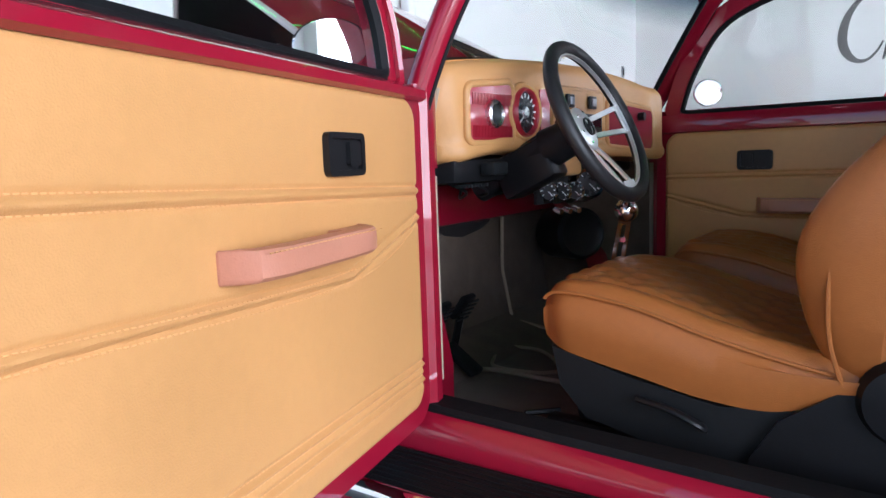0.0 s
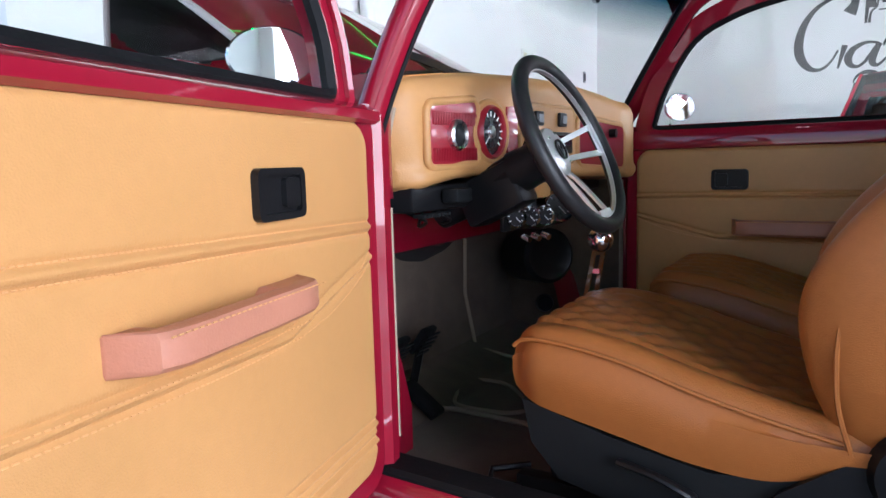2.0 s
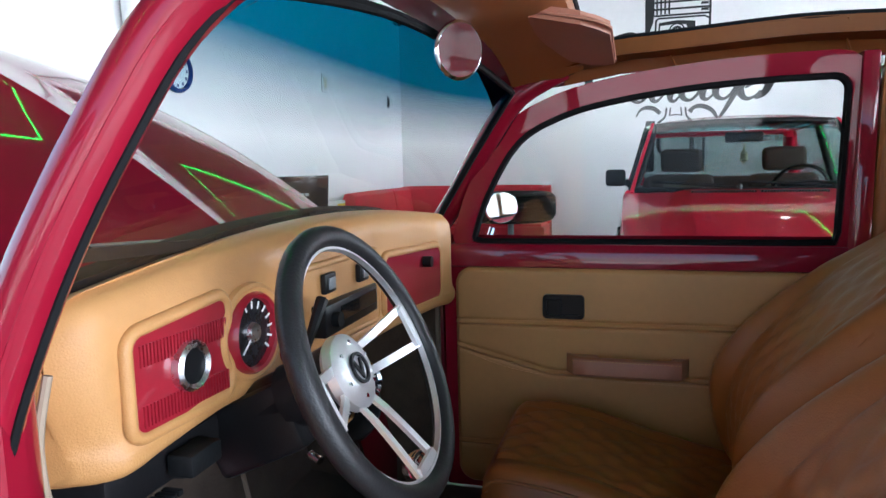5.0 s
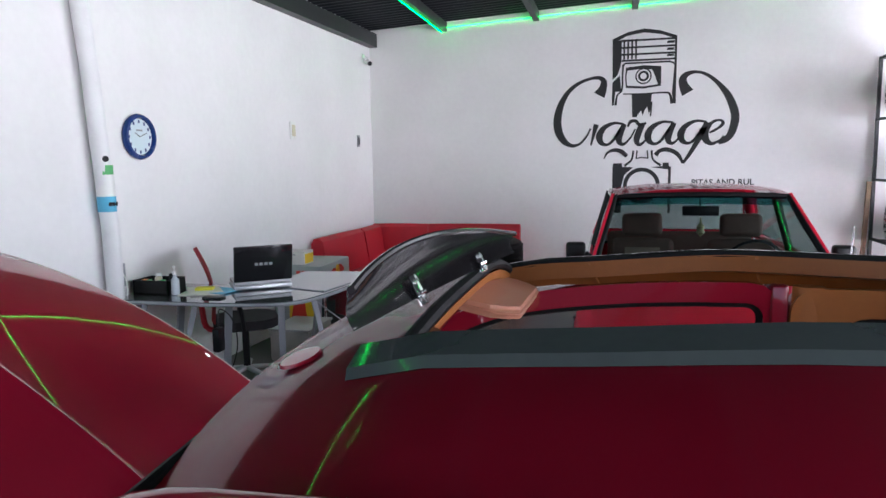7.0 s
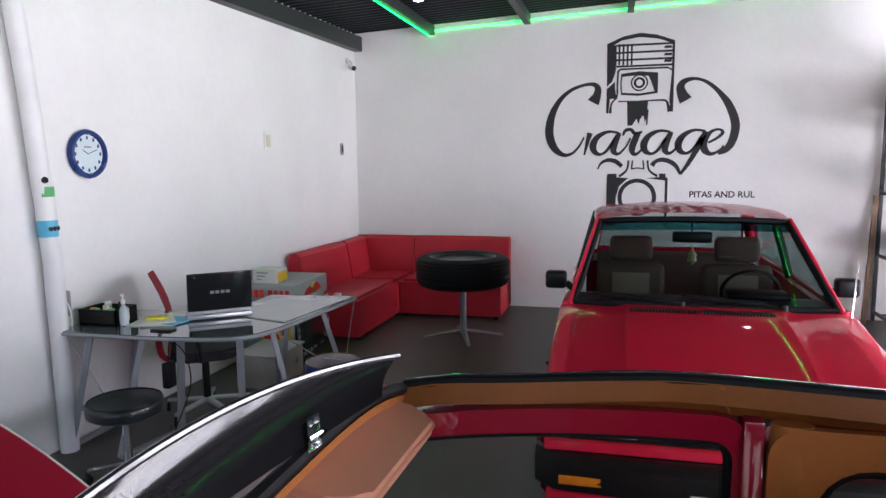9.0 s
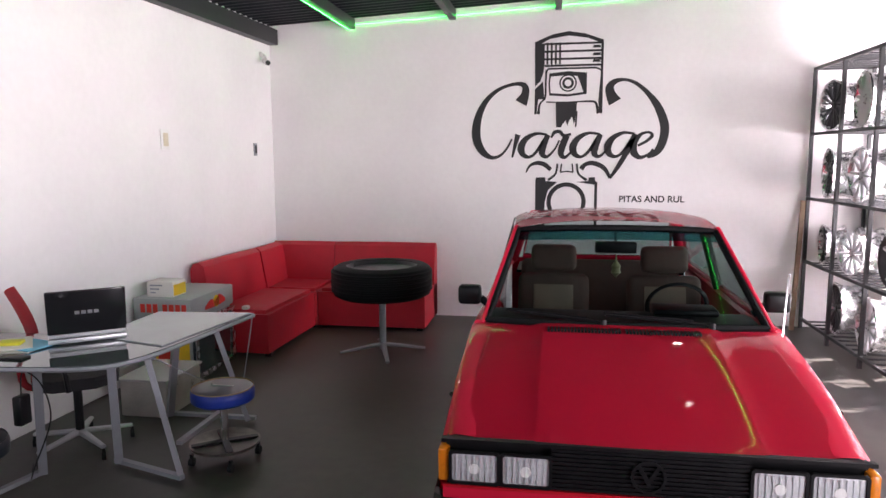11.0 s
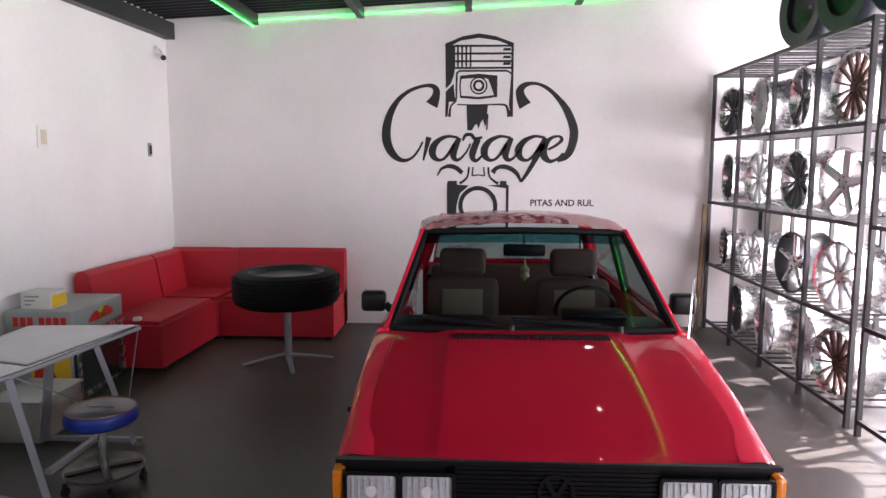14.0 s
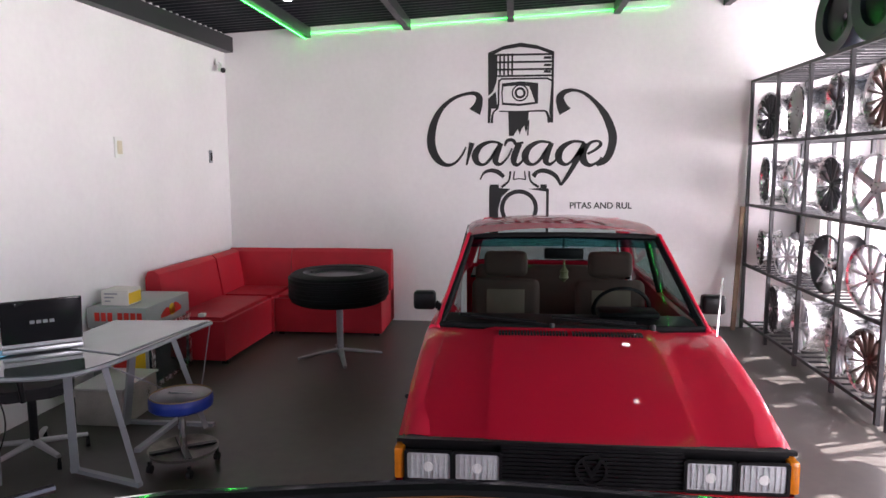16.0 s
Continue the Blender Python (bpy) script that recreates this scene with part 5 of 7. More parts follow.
golf_seat(-0.355, -3.28)
golf_seat(0.36, -3.28)
rs = part("rear_bench", box(B(), GX - 0.62, GX + 0.62, -2.75, -2.25, 0.34, 0.58, 0.05, 3), SEATCLOTH, golf)
part("bench_back", box(B(), GX - 0.62, GX + 0.62, -2.27, -2.15, 0.55, 1.0, 0.05, 3, m=rot((GX, -2.2, 0.55), 'X', -12)), SEATCLOTH, rs)
part("interior_mirror", box(B(), GX - 0.12, GX + 0.12, -3.72, -3.69, 1.255, 1.325, 0.014), PLASTIC, golf)
part("mirror_stem", rod(B(), gp(0, -3.66, 1.39), gp(0, -3.69, 1.32), 0.008, 6), PLASTIC, golf)
part("hanging_charm", spin(B(), [(0.001, 0.0), (0.012, 0.015), (0.03, 0.03), (0.022, 0.05), (0.028, 0.07), (0.008, 0.095), (0.002, 0.14)], Matrix.Translation(gp(0.005, -3.69, 1.11)), 12), mat("olive_charm", (0.25, 0.24, 0.12), 0.5), golf, "small hanging charm")

# ---------- the beetle-shaped saloon ----------
VC = -7.62      # its centre line; v is measured from it, towards the passenger's side
bug = thing("saloon_car", "deep red rounded vintage saloon with its driver's door open", "car", (3.2, VC, 0))


def bp(x, v, z):
    return (x, VC + v, z)


def lerp(a, b, f):
    return a + (b - a) * f


def curve(table, x):
    """A value from a table of (x, value), between its rows."""
    if x <= table[0][0]:
        return table[0][1]
    for (a, p), (b, q) in zip(table, table[1:]):
        if x <= b:
            t = (x - a) / (b - a)
            t = t * t * (3 - 2 * t) * 0.5 + t * 0.5
            return p + (q - p) * t
    return table[-1][1]


CROWN = [(2.62, 1.385), (2.75, 1.432), (2.90, 1.465), (3.3, 1.495), (3.7, 1.487), (4.1, 1.42), (4.5, 1.26), (4.9, 1.02), (5.2, 0.70), (5.3, 0.45)]
GUTTER = [(2.62, 1.29), (2.75, 1.335), (2.95, 1.365), (3.3, 1.38), (3.7, 1.365), (4.1, 1.28), (4.5, 1.08), (4.9, 0.82), (5.2, 0.55), (5.3, 0.40)]
WIDTH = [(2.62, 0.56), (2.9, 0.60), (3.3, 0.625), (3.7, 0.62), (4.1, 0.58), (4.5, 0.53), (4.9, 0.46), (5.2, 0.36), (5.3, 0.30)]


def shell(x, s):
    """The roof's skin: s from -1 (driver's gutter) to 1 (passenger's)."""
    zc, zg, w = curve(CROWN, x), curve(GUTTER, x), curve(WIDTH, x)
    return bp(x, s * w, zc - (zc - zg) * abs(s) ** 3.2)


def strip(xs, ss, thick=0.02):
    bm = loft(B(), [[shell(x, s) for s in ss] for x in xs])
    bmesh.ops.solidify(bm, geom=bm.faces[:], thickness=thick)
    return bm


OPEN0, OPEN1, OPENS, OPENL = 2.845, 4.02, 0.80, 0.60
part("roof_header", strip(span(2.63, OPEN0, 8), span(-1, 1, 24)), RED_BUG, bug)
part("roof_side", strip(span(OPEN0, OPEN1, 16), span(-1, -OPENL, 10)), RED_BUG, bug)
part("roof_side", strip(span(OPEN0, OPEN1, 16), span(OPENS, 1, 8)), RED_BUG, bug)
part("roof_rear", strip(span(OPEN1, 5.3, 22), span(-1, 1, 24)), RED_BUG, bug)
SEAL = mat("gloss_seal", (0.045, 0.055, 0.055), 0.12, vary=0.1, coat=0.6)
edge = [shell(x, -OPENL) for x in span(OPEN0 - 0.05, OPEN1, 14)]
part("roof_seal", loft(B(), [[Vector(p) + Vector((0, a, b)) for a, b in ((-0.03, -0.004), (-0.024, 0.008), (0.02, 0.022), (0.032, 0.016), (0.032, -0.02), (0.0, -0.02))] for p in edge], close=True, cap=True), SEAL, bug, "dark glossy weather strip")
edge = [shell(x, OPENS) for x in span(OPEN0, OPEN1, 14)]
part("roof_seal", tube(B(), [Vector(p) + Vector((0, 0, 0.002)) for p in edge], 0.012, 8), RUBBER, bug)
part("roof_trim", tube(B(), [Vector(p) + Vector((0, 0.012, 0.009)) for p in edge], 0.005, 6), CHROME, bug, "thin chrome edge trim")
edge = [shell(OPEN0, s) for s in span(-OPENL, OPENS, 14)]
part("roof_seal", tube(B(), [Vector(p) + Vector((0.0, 0, 0.0)) for p in edge], 0.010, 8), RUBBER, bug)
edge = [shell(OPEN1, s) for s in span(-OPENL, OPENS, 14)]
part("folded_roof", loft(B(), [[Vector(p) + Vector((a, 0, b)) for a, b in ((-0.10, 0.0), (-0.12, 0.03), (-0.06, 0.06), (0.02, 0.055), (0.06, 0.02), (0.05, -0.01))] for p in edge], close=True, cap=True), mat("black_canvas", (0.02, 0.02, 0.022), 0.9, grain=0.5), bug, "folded black canvas roof")
part("header_cap", spin(B(), [(0.001, 0.004), (0.022, 0.004), (0.025, 0.0), (0.028, 0.002), (0.026, 0.006), (0.001, 0.007)], axis(Vector(shell(2.70, -0.5)) + Vector((0, 0, 0.001)), (-0.3, -0.15, 1)), 20), RED_BUG, bug)


# ----- headlining and pillars -----
def headliner(side):
    xs = span(2.80, 3.98, 24)
    rows = []
    for k, x in enumerate(xs):
        top = Vector(shell(x, OPENS if side > 0 else -OPENL))
        zg = curve(GUTTER, x)
        fold = 0.004 * math.sin(9 * x)
        rows.append([top + Vector((0, -side * 0.012, 0.004)), top + Vector((0, -side * (0.016 + fold), -0.03)), Vector(bp(x, side * (0.535 + fold), zg + 0.02)), Vector(bp(x, side * 0.545, zg - 0.005))])
    bm = loft(B(), rows)
    bmesh.ops.solidify(bm, geom=bm.faces[:], thickness=0.006)
    hl = part("headlining", bm, TAN_DARK, bug, "tan leather headlining along the roof rail")
    for x in (3.02, 3.36, 3.70):
        zg = curve(GUTTER, x)
        top = Vector(shell(x, OPENS if side > 0 else -OPENL))
        part("seam", tube(B(), [top + Vector((0, -side * 0.014, 0.0)), Vector(bp(x + 0.01, side * 0.528, zg + 0.02)), Vector(bp(x + 0.02, side * 0.54, zg))], 0.003, 6), TAN_DARK, hl)


headliner(1)
headliner(-1)
bm = loft(B(), [[Vector(shell(x, s)) + Vector((0, 0, -0.028 - d)) for s in span(-0.84, 0.84, 16)] for x, d in ((2.69, -0.004), (2.72, 0.006), (2.80, 0.008), (2.845, 0.0), (2.85, -0.015))])
part("headlining", bm, TAN_DARK, bug, "tan leather headlining over the windscreen")

WIN = smooth_line([(2.572, 0.985), (2.61, 1.09), (2.69, 1.215), (2.80, 1.275), (2.93, 1.305), (3.10, 1.325), (3.25, 1.333)], 4) + rounded(3.2, 3.386, 1.1, 1.334, 0.035, 4)[:5][::-1] + [(3.386, 1.0), (3.378, 0.972), (3.30, 0.970), (2.60, 0.968), (2.575, 0.974)]


def tumble(z):
    """How far the body's side leans in above the belt line."""
    return 0.10 * max(0.0, z - 0.97)


def window_frame(side, outline, base, wide, deep, material, name, label=""):
    """A band of body metal round a side window."""
    outer = inset(outline, -wide)
    return part(name, ring(B(), outer, outline, lambda u, z, w: bp(u, side * (base - tumble(z) - w), z), deep), material, bug, label)


# passenger's door, closed
window_frame(1, WIN, 0.615, 0.045, 0.055, RED_BUG, "window_frame")
part("window_seal", tube(B(), [bp(u, 0.575 - tumble(z), z) for u, z in inset(WIN, 0.004)], 0.009, 6, closed=True), RUBBER, bug)
part("window_glass", slab(B(), inset(WIN, 0.002), lambda u, z, w: bp(u, 0.59 - tumble(z) - w, z), 0.004), CARGLASS, bug, "clear side window", smooth=False)
# rear quarter windows and posts, both sides
QW = rounded(3.52, 4.08, 1.0, 1.30, 0.07, 5)
for side in (1, -1):
    fr = part("quarter_panel", ring(B(), rounded(3.437, 4.35, 0.86, 1.365, 0.05, 5), QW, lambda u, z, w: bp(u, side * (0.615 - tumble(z) - w), z), 0.05), RED_BUG, bug)
    part("quarter_seal", tube(B(), [bp(u, side * (0.575 - tumble(z)), z) for u, z in QW], 0.013, 8, closed=True), RUBBER, fr)
    part("quarter_glass", slab(B(), inset(QW, 0.002), lambda u, z, w: bp(u, side * (0.59 - tumble(z) - w), z), 0.004), CARGLASS, fr, smooth=False)
    part("quarter_lining", ring(B(), rounded(3.435, 4.25, 0.80, 1.372, 0.05, 5), inset(QW, -0.012), lambda u, z, w: bp(u, side * (0.562 - tumble(z) * 1.1 - w), z), 0.016), TAN_DARK, bug, "tan trimmed rear quarter")
    part("post_lining", tube(B(), [bp(3.462, side * 0.54, 0.86), bp(3.464, side * 0.535, 1.1), bp(3.47, side * 0.518, 1.375)], 0.032, 12, flat=0.5), TAN_DARK, bug, "tan leather door post")
part("door_post", box(B(), 3.398, 3.432, VC + 0.515, VC + 0.60, 0.35, 1.375, 0.006), RED_BUG, bug)
part("door_post", box(B(), 3.398, 3.45, VC - 0.62, VC - 0.52, 0.35, 1.36, 0.006), RED_BUG, bug)

# windscreen with its pillars
def wind(f, s):
    """f 0 at the scuttle to 1 under the roof."""
    w = lerp(0.515, 0.435, f) + (0.10 + 0.035 * f if s < 0 else 0.0)
    x = lerp(2.39, 2.645, f) + (0.42 if s > 0 else 0.05 + 0.15 * f) * (s * w) ** 2 * (1 - 0.35 * f) - (0.07 * f * s * s if s < 0 else 0.0)
    z = lerp(1.035, 1.372, f) - 0.055 * s * s * f + 0.0 * s
    return Vector(bp(x, s * w, z))


SV = span(-1, 1, 16)
part("windscreen", loft(B(), [[wind(f, s) for s in SV] for f in span(0, 1, 8)]), glass("screen_glass", (0.97, 0.985, 0.985)), bug, "clear windscreen")


def band_material():
    m = bpy.data.materials.new("graded_blue_band")
    m.use_nodes = True
    nt = m.node_tree
    nt.nodes.remove(nt.nodes["Principled BSDF"])
    co = nt.nodes.new("ShaderNodeTexCoord")
    sep = nt.nodes.new("ShaderNodeSeparateXYZ")
    mr = nt.nodes.new("ShaderNodeMapRange")
    mr.inputs[1].default_value, mr.inputs[2].default_value = 1.205, 1.30
    mixc = nt.nodes.new("ShaderNodeMix")
    mixc.data_type = 'RGBA'
    mixc.inputs[6].default_value, mixc.inputs[7].default_value = (1, 1, 1, 1), (0.012, 0.13, 0.22, 1)
    t = nt.nodes.new("ShaderNodeBsdfTransparent")
    nt.links.new(co.outputs["Object"], sep.inputs[0])
    nt.links.new(sep.outputs[2], mr.inputs[0])
    nt.links.new(mr.outputs[0], mixc.inputs[0])
    nt.links.new(mixc.outputs[2], t.inputs[0])
    nt.links.new(t.outputs[0], nt.nodes["Material Output"].inputs[0])
    return m


part("sun_band", loft(B(), [[wind(f, s) + Vector((0.006, 0, 0)) for s in SV] for f in span(0.42, 0.985, 6)]), band_material(), bug, "blue sun band that fades downwards")
loopw = [wind(0, s) for s in SV] + [wind(f, 1) for f in span(0, 1, 8)[1:-1]] + [wind(1, s) for s in SV[::-1]] + [wind(f, -1) for f in span(0, 1, 8)[1:-1][::-1]]
part("screen_seal", tube(B(), loopw, 0.008, 8, closed=True), RUBBER, bug)
for side in (-1, 1):
    line = smooth_line([bp(2.455, 0.625, 0.985), bp(2.535, 0.585, 1.09), bp(2.625, 0.535, 1.225), bp(2.70, 0.50, 1.315), bp(2.80, 0.515, 1.372)] if side > 0 else
                       [bp(2.440, -0.664, 0.935), bp(2.461, -0.657, 1.0), bp(2.50, -0.640, 1.1), bp(2.548, -0.616, 1.2), bp(2.600, -0.588, 1.29), bp(2.68, -0.568, 1.345), bp(2.84, -0.578, 1.362), bp(3.05, -0.592, 1.372), bp(3.30, -0.602, 1.376), bp(3.46, -0.60, 1.366)], 4)
    part("front_pillar", tube(B(), line, 0.026, 12, flat=1.1), RED_BUG, bug)
    part("pillar_bead", tube(B(), [Vector(p) + Vector((0.014, side * 0.018, 0.0)) for p in line], 0.005, 6), RED_BUG, bug)
    part("pillar_seal", tube(B(), [Vector(p) + Vector((0.024, -side * 0.002, -0.008)) for p in line], 0.005, 6), RUBBER, bug)

# scuttle, sides, floor
part("scuttle", loft(B(), [[bp(x + (0.36 if s > 0 else 0.04) * (s * w) ** 2, s * w, z - 0.03 * s * s) for s in SV] for x, w, z in ((2.16, 0.54, 0.985), (2.25, 0.56, 1.01), (2.33, 0.56, 1.025), (2.395, 0.54, 1.03))]), RED_BUG, bug)
part("scuttle_trim", tube(B(), [wind(0.0, s) + Vector((-0.012, 0, -0.002)) for s in SV], 0.012, 8), RUBBER, bug)
part("side_skin", loft(B(), [[bp(x, v, z) for x in (2.46, 2.9, 3.44, 3.9, 4.3)] for v, z in ((0.615, 0.985), (0.665, 0.90), (0.70, 0.70), (0.70, 0.45), (0.68, 0.33))]), RED_BUG, bug)
part("side_skin", loft(B(), [[bp(x, v, z) for x in (3.45, 3.9, 4.3)] for v, z in ((-0.615, 0.985), (-0.665, 0.90), (-0.70, 0.70), (-0.70, 0.45), (-0.68, 0.33))]), RED_BUG, bug)
for side in (-1, 1):
    part("sill", loft(B(), [[bp(x, side * v, z - 0.03 * (x - 2.4)) for v, z in ((0.66, 0.392), (0.69, 0.388), (0.703, 0.376), (0.712, 0.356), (0.712, 0.31), (0.66, 0.30))] for x in (2.36, 2.9, 3.45, 4.2)], close=True, cap=True), RED_BUG, bug)
    part("sill_rubber", loft(B(), [[bp(x, side * v, z - 0.03 * (x - 2.4)) for v, z in ((0.625, 0.37), (0.625, 0.392), (0.633, 0.400), (0.685, 0.399), (0.692, 0.392), (0.692, 0.37))] for x in (2.44, 2.9, 3.42)], close=True, cap=True), RUBBER, bug)
    rb = part("running_board", box(B(), 2.20, 4.05, *sorted((VC + side * 0.712, VC + side * 0.86)), 0.285, 0.317, 0.010), RUBBER, bug)
    for k in range(9):
        v = side * (0.728 + 0.0155 * k)
        part("tread_rib", bar(B(), bp(2.25, v, 0.317), bp(4.0, v, 0.317), 0.007, 0.003), RUBBER, rb, smooth=False)
    part("board_trim", tube(B(), [bp(2.18, side * 0.868, 0.303), bp(4.05, side * 0.868, 0.303)], 0.019, 10), CHROME, rb, "bright metal edge strip")
part("floor_carpet", box(B(), 2.05, 4.3, VC - 0.63, VC + 0.63, 0.26, 0.30), CARPET, bug, "brown carpet")
part("toe_board", loft(B(), [[bp(x, v, z) for v in (-0.62, -0.2, 0.2, 0.62)] for x, z in ((2.28, 0.30), (2.13, 0.36), (2.10, 0.60), (2.14, 0.84), (2.2, 1.0))]), CARPET, bug, "brown carpeted bulkhead")
part("tunnel", loft(B(), [[bp(x, v, z) for v, z in ((-0.10 + o, 0.30), (-0.08 + o, 0.38), (0.0 + o, 0.41), (0.08 + o, 0.38), (0.10 + o, 0.30))] for x, o in ((2.5, -0.07), (2.6, -0.08), (3.4, -0.05), (4.2, -0.05))]), CARPET, bug, "brown carpeted tunnel")
for side in (-1, 1):
    part("kick_panel", loft(B(), [[bp(x, side * v, z) for z in (0.30, 0.55, 0.83)] for x, v in ((2.10, 0.50), (2.25, 0.58), (2.452, 0.635))]), CARPET, bug, "brown carpeted side panel")
    part("carpet_piping", tube(B(), [bp(2.458, side * 0.636, 0.43), bp(2.458, side * 0.636, 0.55), bp(2.458, side * 0.636, 0.82)], 0.007, 6), PIPING_GLINT, bug, "pale carpet edging")
    # hinge post
    part("hinge_post", loft(B(), [[bp(x, side * v, z) for x, v in ((2.36, 0.70), (2.455, 0.695), (2.475, 0.672), (2.47, 0.648), (2.44, 0.643), (2.36, 0.648))] for z in (0.31, 0.6, 0.86, 0.985)], close=True, cap=True), RED_BUG, bug)
part("carpet_piping", tube(B(), [bp(2.145, 0.215, 0.34), bp(2.115, 0.21, 0.50), bp(2.122, 0.205, 0.70)], 0.006, 6), PIPING_GLINT, bug, "pale carpet edging")
part("carpet_piping", tube(B(), smooth_line([bp(2.27, -0.55, 0.307), bp(2.22, -0.33, 0.307), bp(2.28, -0.21, 0.307), bp(2.40, -0.20, 0.307), bp(2.75, -0.22, 0.307)], 4), 0.006, 6), PIPING_GLINT, bug, "pale carpet edging")
part("carpet_piping", tube(B(), smooth_line([bp(2.20, 0.08, 0.318), bp(2.165, 0.19, 0.338), bp(2.25, 0.23, 0.318), bp(2.36, 0.25, 0.308), bp(2.5, 0.27, 0.307)], 4), 0.006, 6), PIPING_GLINT, bug, "pale carpet edging")
mat_line = smooth_line([bp(2.30, -0.165, 0.306), bp(2.26, -0.10, 0.306), bp(2.235, 0.0, 0.306), bp(2.26, 0.03, 0.306), bp(2.35, 0.02, 0.306), bp(2.46, -0.10, 0.306), bp(2.44, -0.157, 0.306), bp(2.38, -0.17, 0.306)], 5, True)
part("mat_edging", tube(B(), mat_line, 0.005, 6, closed=True), PIPING_GLINT, bug, "pale floor mat edging")

# ----- front body: wings, open bonnet, wheels -----
for side in (-1, 1):
    rows = []
    for k in range(15):
        a = math.pi * (-0.12 + 1.10 * k / 14)
        cx, cz, R = 1.83, 0.33, 0.40
        x = cx + (R + 0.06) * math.cos(a) * (1.12 if math.cos(a) > 0 else 1.0)
        z = max(0.30, cz + R * 1.02 * math.sin(a))
        rows.append([bp(x, side * 0.42, z + 0.12 * math.sin(a)), bp(x, side * 0.56, z + 0.10 * math.sin(a)), bp(x, side * 0.70, z + 0.03), bp(x, side * 0.775, z - 0.05), bp(x, side * 0.78, z - 0.10)])
    part("front_wing", loft(B(), rows), RED_BUG, bug)
    rows = []
    for k in range(15):
        a = math.pi * (-0.05 + 1.08 * k / 14)
        cx, cz, R = 4.23, 0.34, 0.42
        x = cx + (R + 0.05) * math.cos(a)
        z = max(0.30, cz + R * 0.95 * math.sin(a))
        rows.append([bp(x, side * 0.5, z + 0.10 * math.sin(a)), bp(x, side * 0.62, z + 0.08 * math.sin(a)), bp(x, side * 0.73, z + 0.01), bp(x, side * 0.775, z - 0.06), bp(x, side * 0.775, z - 0.10)])
    part("rear_wing", loft(B(), rows), RED_BUG, bug)
    for cx in (1.83, 4.23):
        W = axis(bp(cx, side * 0.60, 0.31), (0, side, 0))
        wheel = part("wheel", spin(B(), [(0.19, 0.0), (0.28, -0.01), (0.305, 0.02), (0.31, 0.07), (0.305, 0.12), (0.28, 0.15), (0.19, 0.14)], W, 36, closed=True), RUBBER, bug)
        part("rim", spin(B(), [(0.192, 0.02), (0.192, 0.13), (0.17, 0.135), (0.12, 0.10), (0.09, 0.13), (0.001, 0.14)], W, 30), CHROME, wheel)
    part("headlamp", spin(B(), [(0.075, -0.06), (0.09, 0.0), (0.085, 0.012), (0.05, 0.03), (0.001, 0.036)], axis(bp(1.42, side * 0.58, 0.62), (-1, 0, 0.12)), 28), LENS, bug)
part("trunk_tub", loft(B(), [[bp(x, s * w, z - d * (1 - s * s)) for s in span(-1, 1, 10)] for x, w, z, d in ((2.16, 0.50, 0.97, 0.30), (1.95, 0.50, 0.90, 0.40), (1.70, 0.46, 0.80, 0.42), (1.50, 0.40, 0.70, 0.34), (1.36, 0.30, 0.55, 0.15))]), mat("tub_black", (0.03, 0.028, 0.03), 0.6), bug)
part("nose", loft(B(), [[bp(x + 0.25 * s * s, s * 0.44, z) for s in span(-1, 1, 10)] for x, z in ((1.36, 0.60), (1.28, 0.45), (1.30, 0.28))]), RED_BUG, bug)
part("bumper", tube(B(), smooth_line([bp(1.45, -0.74, 0.40), bp(1.20, -0.60, 0.40), bp(1.14, 0, 0.40), bp(1.20, 0.60, 0.40), bp(1.45, 0.74, 0.40)], 5), 0.045, 10, flat=0.6), CHROME, bug)
part("rear_bumper", tube(B(), smooth_line([bp(5.05, -0.74, 0.42), bp(5.32, -0.60, 0.42), bp(5.38, 0, 0.42), bp(5.32, 0.60, 0.42), bp(5.05, 0.74, 0.42)], 5), 0.045, 10, flat=0.6), CHROME, bug)


def lid(f, s, off=0.0):
    """The raised bonnet: f 0 at its hinge to 1 at its tip, s across."""
    w = 0.55 * (1 - 0.52 * f ** 2.4)
    x = 2.27 - 1.13 * f - 0.06 * s * s * (1 - f)
    z = 1.035 + 0.86 * f - 0.32 * f * f - 0.32 * (max(0.0, f - 0.72) / 0.28) ** 2 - 0.06 * abs(s) ** 2.4 * (0.6 + 0.4 * f)
    return Vector(bp(x + 0.04 * s * s, s * w, z)) + Vector((0.45, 0, 0.89)) * off


SL = [-1, -0.97, -0.9, -0.75, -0.5, -0.25, -0.03, 0, 0.03, 0.25, 0.5, 0.75, 0.9, 0.97, 1]
bonnet2 = part("bonnet", loft(B(), [[lid(f, s, 0.008 if s == 0 else 0) for s in SL] for f in span(0, 1, 18)]), RED_BUG, bug, "raised red front lid")
part("bonnet_lining", loft(B(), [[lid(f, s, -0.018) for s in SL[1:-1]] for f in span(0.01, 0.99, 18)]), mat("lid_black", (0.014, 0.015, 0.018), 0.35, coat=0.3), bonnet2, "black underside")
part("bonnet_edge", tube(B(), [lid(f, 1, -0.008) for f in span(0, 1, 18)] + [lid(1, s, -0.008) for s in SL[::-1][1:-1]] + [lid(f, -1, -0.008) for f in span(0, 1, 18)[::-1]], 0.009, 8), mat("pale_edge_seal", (0.55, 0.48, 0.46), 0.5), bonnet2, "pale edge seal")
part("bonnet_stay", rod(B(), bp(1.85, 0.42, 0.86), lid(0.6, 0.85, -0.02), 0.012, 8), CHROME, bonnet2)
